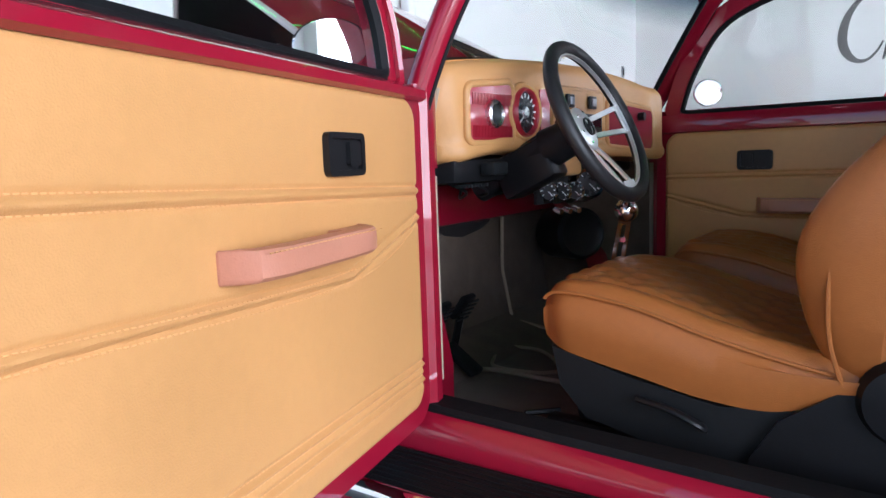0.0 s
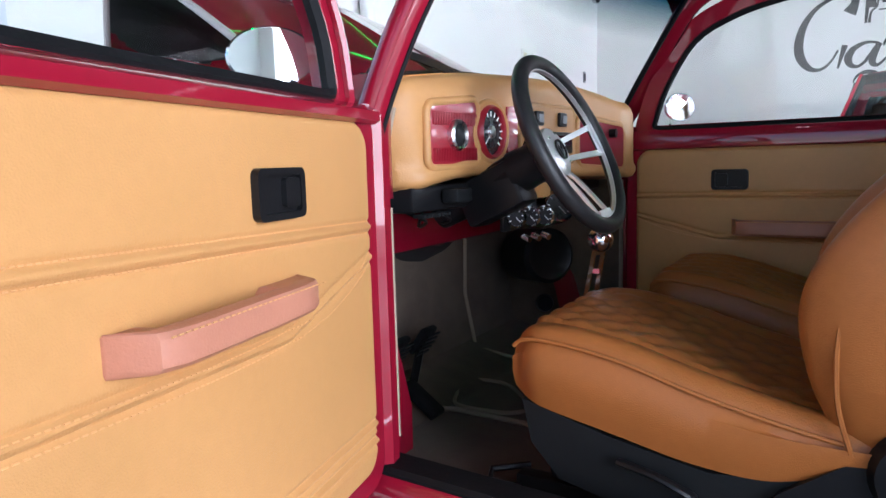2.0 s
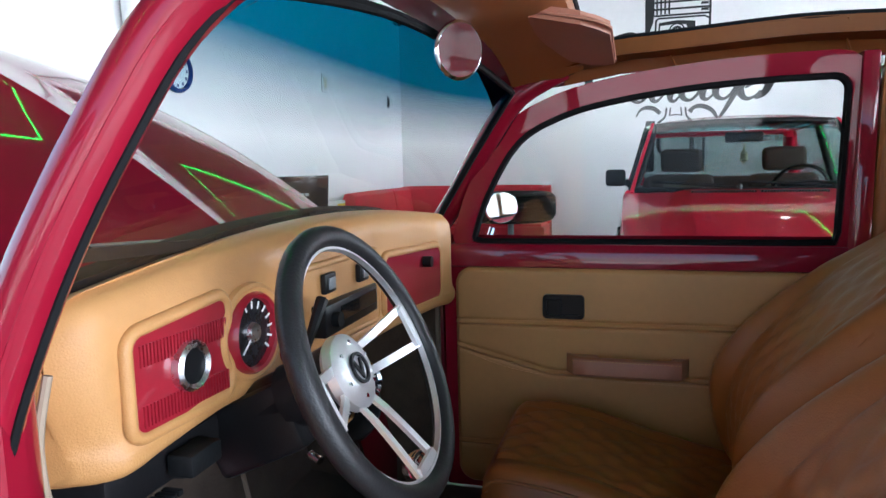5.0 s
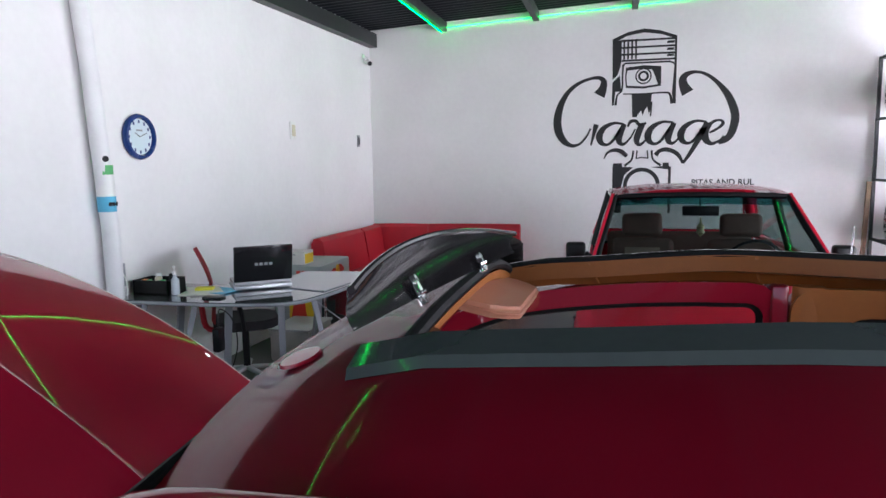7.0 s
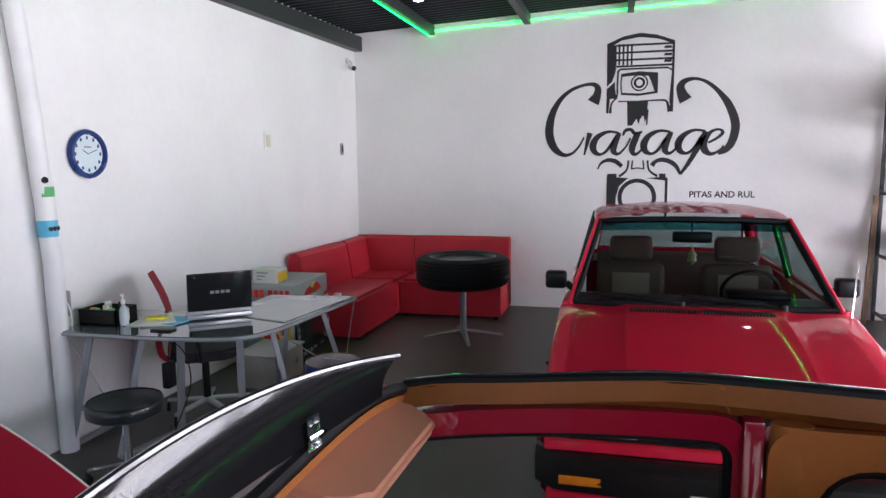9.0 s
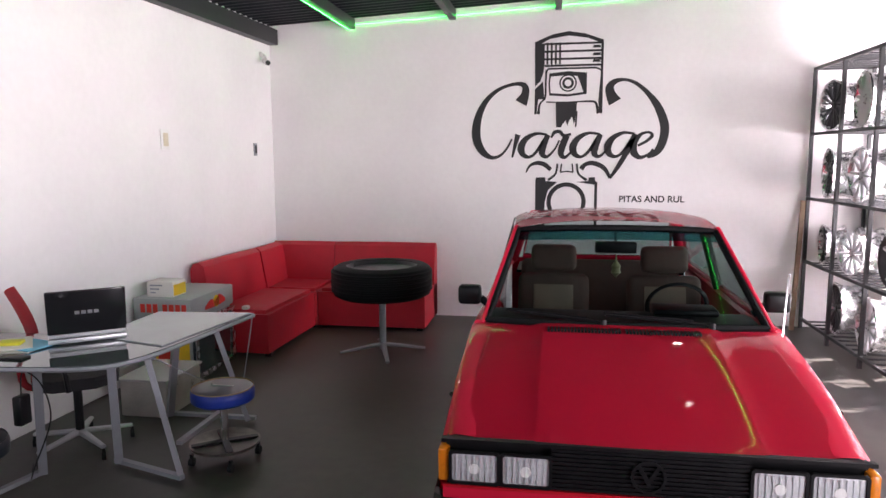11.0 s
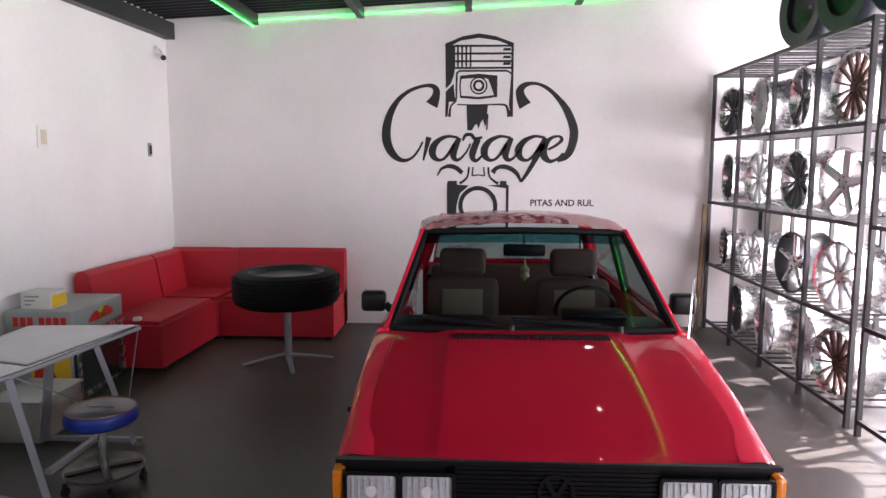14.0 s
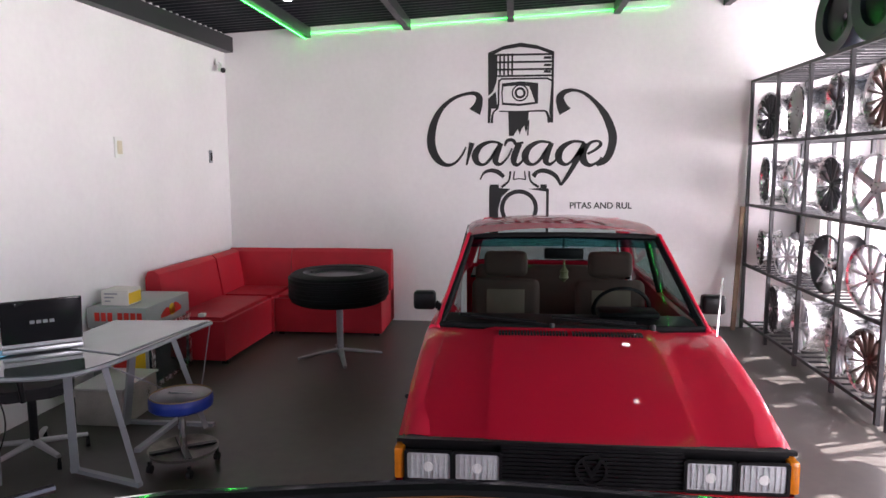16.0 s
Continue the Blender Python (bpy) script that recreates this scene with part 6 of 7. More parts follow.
for v0, a, b in ((-0.20, -0.42, 0.16), (0.22, 0.05, 0.12)):
    wp = part("wiper", tube(B(), [bp(2.30, v0, 1.02), bp(2.325, v0 + 0.01, 1.06), wind(b, a / 0.5) + Vector((-0.02, 0, 0.006))], 0.006, 6), PLASTIC, bug)
    part("wiper_blade", bar(B(), wind(0.05, (v0 + 0.12) / 0.5) + Vector((-0.016, 0, 0.004)), wind(b, (a - 0.03) / 0.5) + Vector((-0.016, 0, 0.004)), 0.006, 0.014), RUBBER, wp)


# ----- door trims, built for both doors -----
def seam_lift(u, z, seams):
    """Relief of the padded trim: a raised welt between two stitched grooves."""
    h = 0.0
    for line, gap in seams:
        for (a, p), (b, q) in zip(line, line[1:]):
            if min(a, b) <= u <= max(a, b):
                c = p + (q - p) * (u - a) / (b - a)
                d = c - z
                h += 0.0035 * math.exp(-((d - gap / 2) / (gap * 0.30)) ** 2)
                h -= 0.0035 * (math.exp(-(d / 0.0035) ** 2) + math.exp(-((d - gap) / 0.0035) ** 2))
                break
    return h


def door_trim(place, u0, u1, z0, z1, seams, handle, arm, parent, material, arm_material, thread):
    """place(u, z, w) puts a point on the door, w out of its inner face."""
    zs = sorted(set(span(z0, z1, 220)))
    us = span(u0, u1, 110)
    r = 0.045
    rows = []
    for z in zs:
        row = []
        for u in us:
            du = min(u - u0, u1 - u)
            dz = min(z - z0, z1 - z)
            e = min(du, dz)
            w = 0.010 + seam_lift(u, z, seams)
            w -= 0.010 * max(0, 1 - e / 0.012) ** 2
            uu, zz = u, z
            if du < r and dz < r:
                cu = u0 + r if u - u0 < r else u1 - r
                cz = z0 + r if z - z0 < r else z1 - r
                d = Vector((u - cu, z - cz))
                if d.length > 1e-6:
                    m = max(abs(d.x), abs(d.y))
                    d2 = d.normalized() * m
                    uu, zz = cu + d2.x, cz + d2.y
            row.append(place(uu, zz, w))
        rows.append(row)
    pan = part("trim_panel", loft(B(), rows), material, parent, "padded tan leather trim panel")
    for line, gap in seams:
        for g in (0.0, gap):
            bm = B()
            pts = smooth_line([(u, z - g) for u, z in line], 30)
            for a, b in zip(pts, pts[1:]):
                L = math.hypot(b[0] - a[0], b[1] - a[1])
                n = max(1, int(L / 0.007))
                for k in range(n):
                    f0, f1 = (k + 0.15) / n, (k + 0.8) / n
                    pa = (lerp(a[0], b[0], f0), lerp(a[1], b[1], f0))
                    pb = (lerp(a[0], b[0], f1), lerp(a[1], b[1], f1))
                    if u0 + 0.006 < pa[0] < u1 - 0.006:
                        wa = 0.0105 + seam_lift(pa[0], pa[1], seams)
                        tube(bm, [place(*pa, wa), place(*pb, wa)], 0.0009, 4)
            part("stitching", bm, thread, pan)
    hu0, hu1, hz0, hz1 = handle
    hd = part("door_handle", ring(B(), rounded(hu0, hu1, hz0, hz1, 0.010), rounded(hu0 + 0.010, hu1 - 0.010, hz0 + 0.008, hz1 - 0.008, 0.006), lambda u, z, w: place(u, z, 0.008 + w), 0.012), PLASTIC, parent, "black plastic handle surround")
    part("handle_cup", slab(B(), rounded(hu0 + 0.004, hu1 - 0.004, hz0 + 0.004, hz1 - 0.004, 0.006), lambda u, z, w: place(u, z, 0.0112 + w), 0.002), PLASTIC, hd)
    um = lerp(hu0, hu1, 0.45)
    part("handle_lever", slab(B(), rounded(hu0 + 0.014, um, hz0 + 0.014, hz1 - 0.012, 0.005), lambda u, z, w: place(u, z, 0.0135 + w), 0.007), PLASTIC, hd)
    a0, a1, az0, az1 = arm
    am = (az0 + az1) / 2
    rows = []
    for k in range(17):
        f = k / 16
        u = lerp(a0, a1, f)
        reach = 0.050 * max(0.0, 1 - abs(2 * f - 1) ** 7) ** 0.5 + 0.004
        grip = 0.0 if f < 0.30 or f > 0.86 else 0.010
        hh = (az1 - az0) / 2
        ring_ = [(-0.8, 0.0), (-1, 0.45), (-1, 0.72), (-0.9, 0.90), (-0.65, 1.0), (0.6, 1.0), (0.9, 0.92), (1, 0.75), (0.98, 0.6), (0.9 - (0.8 if grip else 0), 0.5), (0.85 - (0.8 if grip else 0), 0.0)]
        rows.append([place(u, am + q * hh, 0.010 + reach * w) for q, w in ring_])
    ar = part("armrest", loft(B(), rows, close=True, cap=True), arm_material, parent, "stitched leather pull handle")
    bm = B()
    for k in range(30):
        f = 0.06 + 0.88 * k / 30
        u = lerp(a0, a1, f)
        tube(bm, [place(u, az1 - 0.005, 0.0625), place(u + (a1 - a0) * 0.018, az1 - 0.005, 0.0625)], 0.0009, 4)
    part("stitching", bm, thread, ar)


def pdoor(u, z, w):
    return Vector(bp(u, 0.560 - w, z))


part("inner_door", box(B(), 2.50, 3.40, VC + 0.562, VC + 0.575, 0.34, 0.965), RED_BUG, bug)
part("door_capping", loft(B(), [[bp(x, v, z) for v, z in ((0.575, 0.905), (0.548, 0.915), (0.545, 0.95), (0.555, 0.968), (0.60, 0.972))] for x in (2.52, 2.9, 3.398)]), RED_BUG, bug, "red painted door capping")
door_trim(pdoor, 2.530, 3.395, 0.355, 0.912, [([(2.53, 0.780), (3.395, 0.787)], 0.014), ([(2.53, 0.722), (2.765, 0.662), (3.395, 0.657)], 0.014), ([(2.53, 0.47), (3.395, 0.47)], 0.014)],
          (2.748, 2.846, 0.792, 0.850), (2.805, 3.082, 0.664, 0.709), bug, TAN, ARM, THREAD)

# ----- the open driver's door -----
DH, DD, DN = Vector((2.481, -8.334, 0)), Vector((0.228, -0.974, 0)).normalized(), Vector((0.974, 0.228, 0)).normalized()


def ddoor(u, z, w):
    return DH + DD * u + DN * (w - 0.010) + Vector((0, 0, z))


door = part("driver_door", slab(B(), rounded(-0.035, 0.93, 0.375, 0.980, 0.05), lambda u, z, w: ddoor(u, z, 0.002 - w), 0.085), RED_BUG, bug, "open red driver's door")
door_trim(ddoor, 0.0, 0.90, 0.408, 0.957, [([(0.0, 0.806), (0.90, 0.838)], 0.017), ([(0.0, 0.762), (0.255, 0.695), (0.90, 0.722)], 0.016), ([(0.0, 0.494), (0.9, 0.494)], 0.014), ([(0.0, 0.466), (0.9, 0.466)], 0.014)],
          (0.214, 0.316, 0.831, 0.891), (0.236, 0.540, 0.724, 0.762), door, TAN, ARM, THREAD)
DW = smooth_line([(0.046, 0.998), (0.054, 1.09), (0.12, 1.20), (0.24, 1.27), (0.42, 1.305), (0.60, 1.325), (0.74, 1.33)], 4) + [(0.83, 1.32), (0.865, 1.28), (0.87, 1.02), (0.855, 0.988), (0.45, 0.984), (0.075, 0.984), (0.055, 0.987)]
part("door_frame", ring(B(), inset(DW, -0.05), DW, lambda u, z, w: ddoor(u, z, -0.012 - tumble(z) - w), 0.04), RED_BUG, door)
part("frame_bead", tube(B(), [ddoor(u, z, -0.006 - tumble(z)) for u, z in inset(DW, -0.028)], 0.008, 6, closed=True), RED_BUG, door)
part("door_capping", loft(B(), [[ddoor(u, z, w) for z, w in ((0.953, 0.008), (0.958, 0.018), (0.972, 0.016), (0.982, 0.0), (0.985, -0.03))] for u in (-0.03, 0.4, 0.92)]), RED_BUG, door, "red painted door capping")
part("window_seal", tube(B(), [ddoor(u, z, -0.022 - tumble(z)) for u, z in inset(DW, 0.004)], 0.012, 6, closed=True), RUBBER, door)
part("window_glass", slab(B(), inset(DW, 0.002), lambda u, z, w: ddoor(u, z, -0.034 - tumble(z) - w), 0.004), CARGLASS, door, smooth=False)
mir = part("door_mirror", spin(B(), [(0.001, -0.04), (0.045, -0.034), (0.068, -0.008), (0.072, 0.0), (0.068, 0.004)], Matrix.Translation((2.295, -8.338, 1.069)) @ Vector((0.72, -0.69, 0.02)).to_track_quat('Z', 'Y').to_matrix().to_4x4() @ Matrix.Diagonal((1.0, 0.68, 1, 1)), 32), CHROME, door, "oval chrome door mirror")
part("mirror_pane", spin(B(), [(0.001, 0.0046), (0.066, 0.0046), (0.066, 0.006), (0.001, 0.006)], Matrix.Translation((2.295, -8.338, 1.069)) @ Vector((0.72, -0.69, 0.02)).to_track_quat('Z', 'Y').to_matrix().to_4x4() @ Matrix.Diagonal((1.0, 0.68, 1, 1)), 32), MIRROR, mir)
part("mirror_arm", tube(B(), [(2.300, -8.318, 1.04), (2.345, -8.315, 1.005), (2.42, -8.325, 0.975)], 0.008, 8), CHROME, mir)
pm = part("wing_mirror", spin(B(), [(0.001, -0.04), (0.03, -0.034), (0.046, -0.01), (0.049, 0.0), (0.046, 0.004)], Matrix.Translation(bp(2.612, 0.745, 1.045)) @ Vector((0.55, -0.83, -0.03)).to_track_quat('Z', 'Y').to_matrix().to_4x4() @ Matrix.Diagonal((1, 0.9, 1, 1)), 28), CHROME, bug, "round chrome mirror")
part("mirror_pane", spin(B(), [(0.001, 0.0046), (0.045, 0.0046), (0.045, 0.006), (0.001, 0.006)], Matrix.Translation(bp(2.612, 0.745, 1.045)) @ Vector((0.55, -0.83, -0.03)).to_track_quat('Z', 'Y').to_matrix().to_4x4() @ Matrix.Diagonal((1, 0.9, 1, 1)), 28), MIRROR, pm)
part("mirror_arm", tube(B(), [bp(2.59, 0.725, 0.99), bp(2.58, 0.70, 0.95), bp(2.57, 0.675, 0.93)], 0.008, 8), CHROME, pm)


# ----- dashboard -----
DASH_FACE = [(-0.575, 2.436), (-0.50, 2.450), (-0.34, 2.461), (-0.10, 2.482), (0.10, 2.500), (0.42, 2.520), (0.52, 2.552)]


def dash_x(v):
    return curve(DASH_FACE, v)


def dash_top(v):
    return 1.082 - 0.13 * v * v


def dash_low(v):
    return curve([(-0.57, 0.842), (-0.34, 0.866), (-0.1, 0.852), (0.2, 0.846), (0.5, 0.834)], v)


VS = span(-0.572, -0.50, 14)[:-1] + span(-0.50, 0.45, 50)[:-1] + span(0.45, 0.512, 10)
rows = []
for v in VS:
    x, t = dash_x(v), dash_top(v)
    end = max(0.0, (v - 0.46) if v > 0 else (-v - 0.515)) / 0.055
    b = dash_low(v) + 0.008 * end ** 2
    t -= 0.024 * end ** 2.5
    x -= 0.030 * end ** 2.5
    prof = [(2.36, t - 0.035), (2.385, t - 0.010), (2.42, t), (x - 0.032, t - 0.002), (x - 0.013, t - 0.010), (x - 0.002, t - 0.028), (x, t - 0.058),
            (x, (t + b) / 2), (x + 0.001, b + 0.045), (x + 0.008, b + 0.024), (x + 0.003, b + 0.006), (x - 0.022, b - 0.002), (2.38, b + 0.01)]
    lean = max(0.0, min(1.0, (-v - 0.44) / 0.13))
    lean = lean * lean * (3 - 2 * lean)
    rows.append([bp(px, v + lean * (0.024 * math.exp(-((pz - 0.868) / 0.06) ** 2)), pz) for px, pz in smooth_line(prof, 5, True)])
dash = part("dashboard", loft(B(), rows, close=True, cap=True), TAN, bug, "padded tan leather dashboard")
part("dash_seal", loft(B(), [[bp(x, v, dash_top(v) + h) for x, h in ((2.345, -0.02), (2.352, 0.004), (2.372, 0.010), (2.392, 0.003), (2.395, -0.02))] for v in span(-0.52, 0.46, 24)], close=True, cap=True), RUBBER, bug, "black rubber strip behind the dashboard")
RIB = mat("red_ribbed_plastic", (0.30, 0.012, 0.025), 0.3, vary=0.1, coat=0.7)


def dface(v, z, w):
    return bp(dash_x(v) + 0.0015 + w, v, z)


def rim_tube(outline, r=0.008, material=TAN):
    part("padded_rim", tube(B(), [dface(v, z, 0.0) for v, z in outline], r, 14, closed=True), material, dash)


LP = [(v, z + 0.10 * (v + 0.343) * (z - 0.888) / 0.12) for v, z in rounded(-0.498, -0.343, 0.888, 1.008, 0.014, 5)]
lpn = part("speaker_panel", slab(B(), LP, dface, 0.004), RIB, dash, "glossy red ribbed panel")
rim_tube(inset(LP, -0.006))
for k in range(28):
    v = -0.488 + 0.0052 * k
    part("rib", bar(B(), dface(v, 0.960, 0.005), dface(v, 0.984, 0.005), 0.003, 0.003, up=(1, 0, 0)), RIB, lpn, smooth=False)
    part("rib", bar(B(), dface(v, 0.894, 0.005), dface(v, 0.918, 0.005), 0.003, 0.003, up=(1, 0, 0)), RIB, lpn, smooth=False)
kg = part("gauge", spin(B(), [(0.021, 0.0), (0.030, 0.0), (0.030, 0.010), (0.026, 0.014), (0.021, 0.010)], axis(dface(-0.415, 0.942, 0.002), (1, 0, 0)), 32, closed=True), ALLOY, dash, "silver ringed round gauge")
part("gauge_face", spin(B(), [(0.001, 0.0), (0.022, 0.0), (0.022, 0.006), (0.001, 0.006)], axis(dface(-0.415, 0.942, 0.003), (1, 0, 0)), 28), PLASTIC, kg)
# speedometer tunnel
SPV, SPZ = -0.288, 0.950
sp = part("speedometer", spin(B(), [(0.045, -0.002), (0.056, -0.002), (0.055, 0.008), (0.051, 0.014), (0.047, 0.011)], axis(dface(SPV, SPZ, 0), (1, 0, 0)), 40, closed=True), RIB, dash, "round speedometer in a red ring")
part("dial", spin(B(), [(0.001, 0.0), (0.046, 0.0), (0.046, 0.002), (0.001, 0.002)], axis(dface(SPV, SPZ, 0.001), (1, 0, 0)), 40), mat("dial_black", (0.012, 0.012, 0.014), 0.25), sp)
for k in range(13):
    a = radians(-40 + 260 * k / 12)
    c, s_ = math.cos(a), math.sin(a)
    part("dial_mark", bar(B(), dface(SPV + 0.032 * c, SPZ + 0.032 * s_, 0.004), dface(SPV + 0.042 * c, SPZ + 0.042 * s_, 0.004), 0.003, 0.001, up=(1, 0, 0)), WHITE, sp, smooth=False)
part("needle", bar(B(), dface(SPV, SPZ, 0.006), dface(SPV - 0.026, SPZ - 0.024, 0.006), 0.003, 0.001, up=(1, 0, 0)), WHITE, sp)
part("dial_hub", spin(B(), [(0.001, 0), (0.014, 0), (0.012, 0.006), (0.001, 0.006)], axis(dface(SPV, SPZ, 0.003), (1, 0, 0)), 20), ALLOY, sp)
part("padded_rim", tube(B(), [dface(SPV + 0.062 * math.cos(a), SPZ + 0.060 * math.sin(a), 0.0) for a in span(0, 2 * math.pi, 32)[:-1]], 0.008, 8, closed=True), TAN, dash)
part("middle_panel", slab(B(), [(-0.225, 0.893), (-0.225, 1.004), (-0.185, 1.008), (-0.185, 0.893)], dface, 0.004), RIB, dash, "glossy red panel")
CPN = rounded(-0.172, 0.092, 0.885, 1.014, 0.015, 4)
part("centre_panel", slab(B(), CPN, dface, 0.004), TAN, dash, "tan centre panel", smooth=False)
rim_tube(CPN, 0.006)
for v in (-0.098, 0.016):
    sw = part("rocker_switch", box(B(), *sorted((dash_x(v) + 0.006, dash_x(v) + 0.016)), VC + v - 0.020, VC + v + 0.020, 0.968, 1.000, 0.003), PLASTIC, dash)
    part("switch_face", box(B(), dash_x(v) + 0.0165, dash_x(v) + 0.019, VC + v - 0.012, VC + v + 0.012, 0.975, 0.993, 0.001), GREYLEG, sw)
rd = part("radio", box(B(), 2.476, 2.508, VC - 0.145, VC + 0.075, 0.905, 0.955, 0.004), PLASTIC, dash)
part("radio_knob", rod(B(), bp(2.508, -0.115, 0.930), bp(2.520, -0.115, 0.930), 0.012, 16), PLASTIC_GREY, rd)
part("radio_slot", box(B(), 2.5085, 2.511, VC - 0.09, VC + 0.06, 0.922, 0.946), mat("gloss_black", (0.012, 0.012, 0.014), 0.12), rd)
GP = [(v, z - 0.05 * (v - 0.12)) for v, z in rounded(0.122, 0.425, 0.880, 0.992, 0.018, 5)]
gl = part("glovebox", slab(B(), GP, dface, 0.006), RED_BUG, dash, "glossy red glovebox lid")
rim_tube(inset(GP, -0.006))
part("glovebox_knob", rod(B(), dface(0.320, 0.958, 0.006), dface(0.320, 0.958, 0.024), 0.012, 16), PLASTIC, gl)
part("post_cheek", loft(B(), [[bp(x, v, z) for x, v in ((2.34, -0.66), (2.450, -0.66), (2.466, -0.646), (2.462, -0.628), (2.425, -0.590), (2.36, -0.560), (2.30, -0.560))] for z in (0.835, 0.9, 0.97, 1.035)], close=True, cap=True), RED_BUG, bug, "red painted post beside the dashboard")
# under the dash
# the highlight down the glossy red post, drawn as a pale tube
part("cheek_bead", tube(B(), smooth_line([bp(2.446, -0.596, 0.985), bp(2.440, -0.606, 0.93), bp(2.436, -0.602, 0.88), bp(2.428, -0.588, 0.845)], 4), 0.0045, 8), PIPING_GLINT, bug, "pale line drawn for the highlight on the post")
part("dash_underside", box(B(), 2.24, 2.435, VC - 0.53, VC + 0.50, 0.80, 0.850, 0.01), PLASTIC, bug)
part("lower_rail", box(B(), 2.13, 2.185, VC - 0.58, VC + 0.58, 0.675, 0.79, 0.02), RED_BUG, bug)
part("switch_pod", box(B(), 2.44, 2.475, VC - 0.44, VC - 0.38, 0.815, 0.842, 0.004), PLASTIC_GREY, bug)
part("centre_bracket", box(B(), 2.43, 2.475, VC - 0.10, VC + 0.02, 0.80, 0.856, 0.012), TAN, bug)
rng = random.Random(7)
for k in range(7):
    v = -0.5 + 0.09 * k
    part("wire", tube(B(), smooth_line([bp(2.40, v, 0.80), bp(2.41, v + 0.05, 0.775 + 0.015 * rng.random()), bp(2.36, v + 0.10, 0.765), bp(2.33, v + 0.16, 0.79)], 4), 0.0035, 5), PLASTIC if k != 3 else GREYLEG, bug)
for k in range(8):
    v = -0.52 + 0.012 * k
    part("fuse", box(B(), 2.43, 2.455, VC + v - 0.004, VC + v + 0.004, 0.792, 0.799, 0.001), PLASTIC_GREY, bug)


def small_gauge(x, v, z, r, aim):
    g = part("gauge", spin(B(), [(r * 0.80, 0.0), (r, -0.03), (r, 0.004), (r * 0.94, 0.010), (r * 0.80, 0.006)], axis(bp(x, v, z), aim), 26, closed=True), CHROME, bug, "chrome ringed gauge")
    part("gauge_face", spin(B(), [(0.001, 0.0), (r * 0.83, 0.0), (r * 0.83, 0.003), (0.001, 0.003)], axis(bp(x, v, z), aim), 24), mat("dial_black", (0.012, 0.012, 0.014), 0.25), g)
    part("needle", box(B(), -0.001, 0.001, -r * 0.6, 0.0, 0.004, 0.005, m=axis(bp(x, v, z), aim) @ Matrix.Rotation(0.7, 4, 'Z')), WHITE, g)
    for k in range(7):
        a = radians(-30 + 40 * k)
        part("dial_mark", box(B(), r * 0.6, r * 0.75, -0.0012, 0.0012, 0.004, 0.005, m=axis(bp(x, v, z), aim) @ Matrix.Rotation(a, 4, 'Z')), WHITE, g, smooth=False)


AIM = (0.75, -0.6, 0.25)
for k in range(3):
    small_gauge(2.462 + 0.012 * k, -0.165 + 0.052 * k, 0.765 - 0.002 * k, 0.025, AIM)
    part("toggle", rod(B(), bp(2.475 + 0.01 * k, -0.15 + 0.03 * k, 0.722), bp(2.495 + 0.01 * k, -0.158 + 0.03 * k, 0.716), 0.007, 10), CHROME, bug)
part("gauge_bracket", box(B(), 2.44, 2.452, VC - 0.20, VC - 0.02, 0.735, 0.80, 0.004), PLASTIC, bug)
small_gauge(2.48, 0.045, 0.775, 0.042, AIM)
part("round_speaker", spin(B(), [(0.001, 0.012), (0.05, 0.006), (0.070, 0.016), (0.082, 0.004), (0.082, -0.16), (0.001, -0.18)], axis(bp(2.330, 0.335, 0.608), (1, -0.8, 0.1)), 32), PLASTIC, bug, "black round speaker")
part("blower_knob", spin(B(), [(0.001, 0.02), (0.025, 0.02), (0.03, 0.0), (0.001, 0.0)], axis(bp(2.235, 0.53, 0.42), (0.6, -1, 0.1)), 18), PLASTIC, bug)

# gear lever
gl_ = part("gear_lever", tube(B(), [bp(2.60, -0.155, 0.42), bp(2.62, -0.157, 0.52)], 0.02, 10), PLASTIC, bug)
part("lever_blade", ring(B(), [(-0.018, 0.0), (0.018, 0.0), (0.014, 0.20), (-0.014, 0.20)], [(-0.008, 0.01), (0.008, 0.01), (0.006, 0.19), (-0.006, 0.19)], lambda u, v, w: bp(2.618 + 0.18 * v + u * 0.75, -0.158 - w + u * 0.6, 0.50 + v), 0.008), CHROME, gl_, "drilled chrome lever")
for k in range(3):
    part("lever_web", box(B(), -0.010, 0.010, -0.008, 0.0, 0.05 + 0.05 * k, 0.06 + 0.05 * k, m=Matrix.Translation(bp(2.628 + 0.009 * k, -0.158, 0.50))), CHROME, gl_)
part("lever_knob", spin(B(), [(0.001, -0.027)] + [(0.027 * math.sin(a), -0.027 * math.cos(a)) for a in span(0.15, math.pi - 0.15, 10)] + [(0.001, 0.027)], Matrix.Translation(bp(2.656, -0.160, 0.722)), 24), CHROME, gl_, "chrome ball knob")

# pedals
for v, x in ((-0.30, 2.22), (-0.185, 2.22)):
    pd = part("pedal", box(B(), -0.03, 0.03, -0.005, 0.012, -0.035, 0.04, 0.006, m=Matrix.Translation(bp(x, v, 0.46)) @ Matrix.Rotation(radians(90), 4, 'Z') @ Matrix.Rotation(radians(35), 4, 'X')), RUBBER, bug)
    part("pedal_arm", tube(B(), [bp(x - 0.01, v, 0.44), bp(x - 0.03, v, 0.36), bp(x - 0.05, v, 0.302)], 0.011, 8), PLASTIC, pd)
    for k in range(5):
        part("pedal_rib", box(B(), -0.028, 0.028, 0.0125, 0.016, -0.03 + 0.015 * k, -0.024 + 0.015 * k, m=Matrix.Translation(bp(x, v, 0.46)) @ Matrix.Rotation(radians(-90), 4, 'Z') @ Matrix.Rotation(radians(-35), 4, 'X')), PLASTIC_GREY, pd, smooth=False)
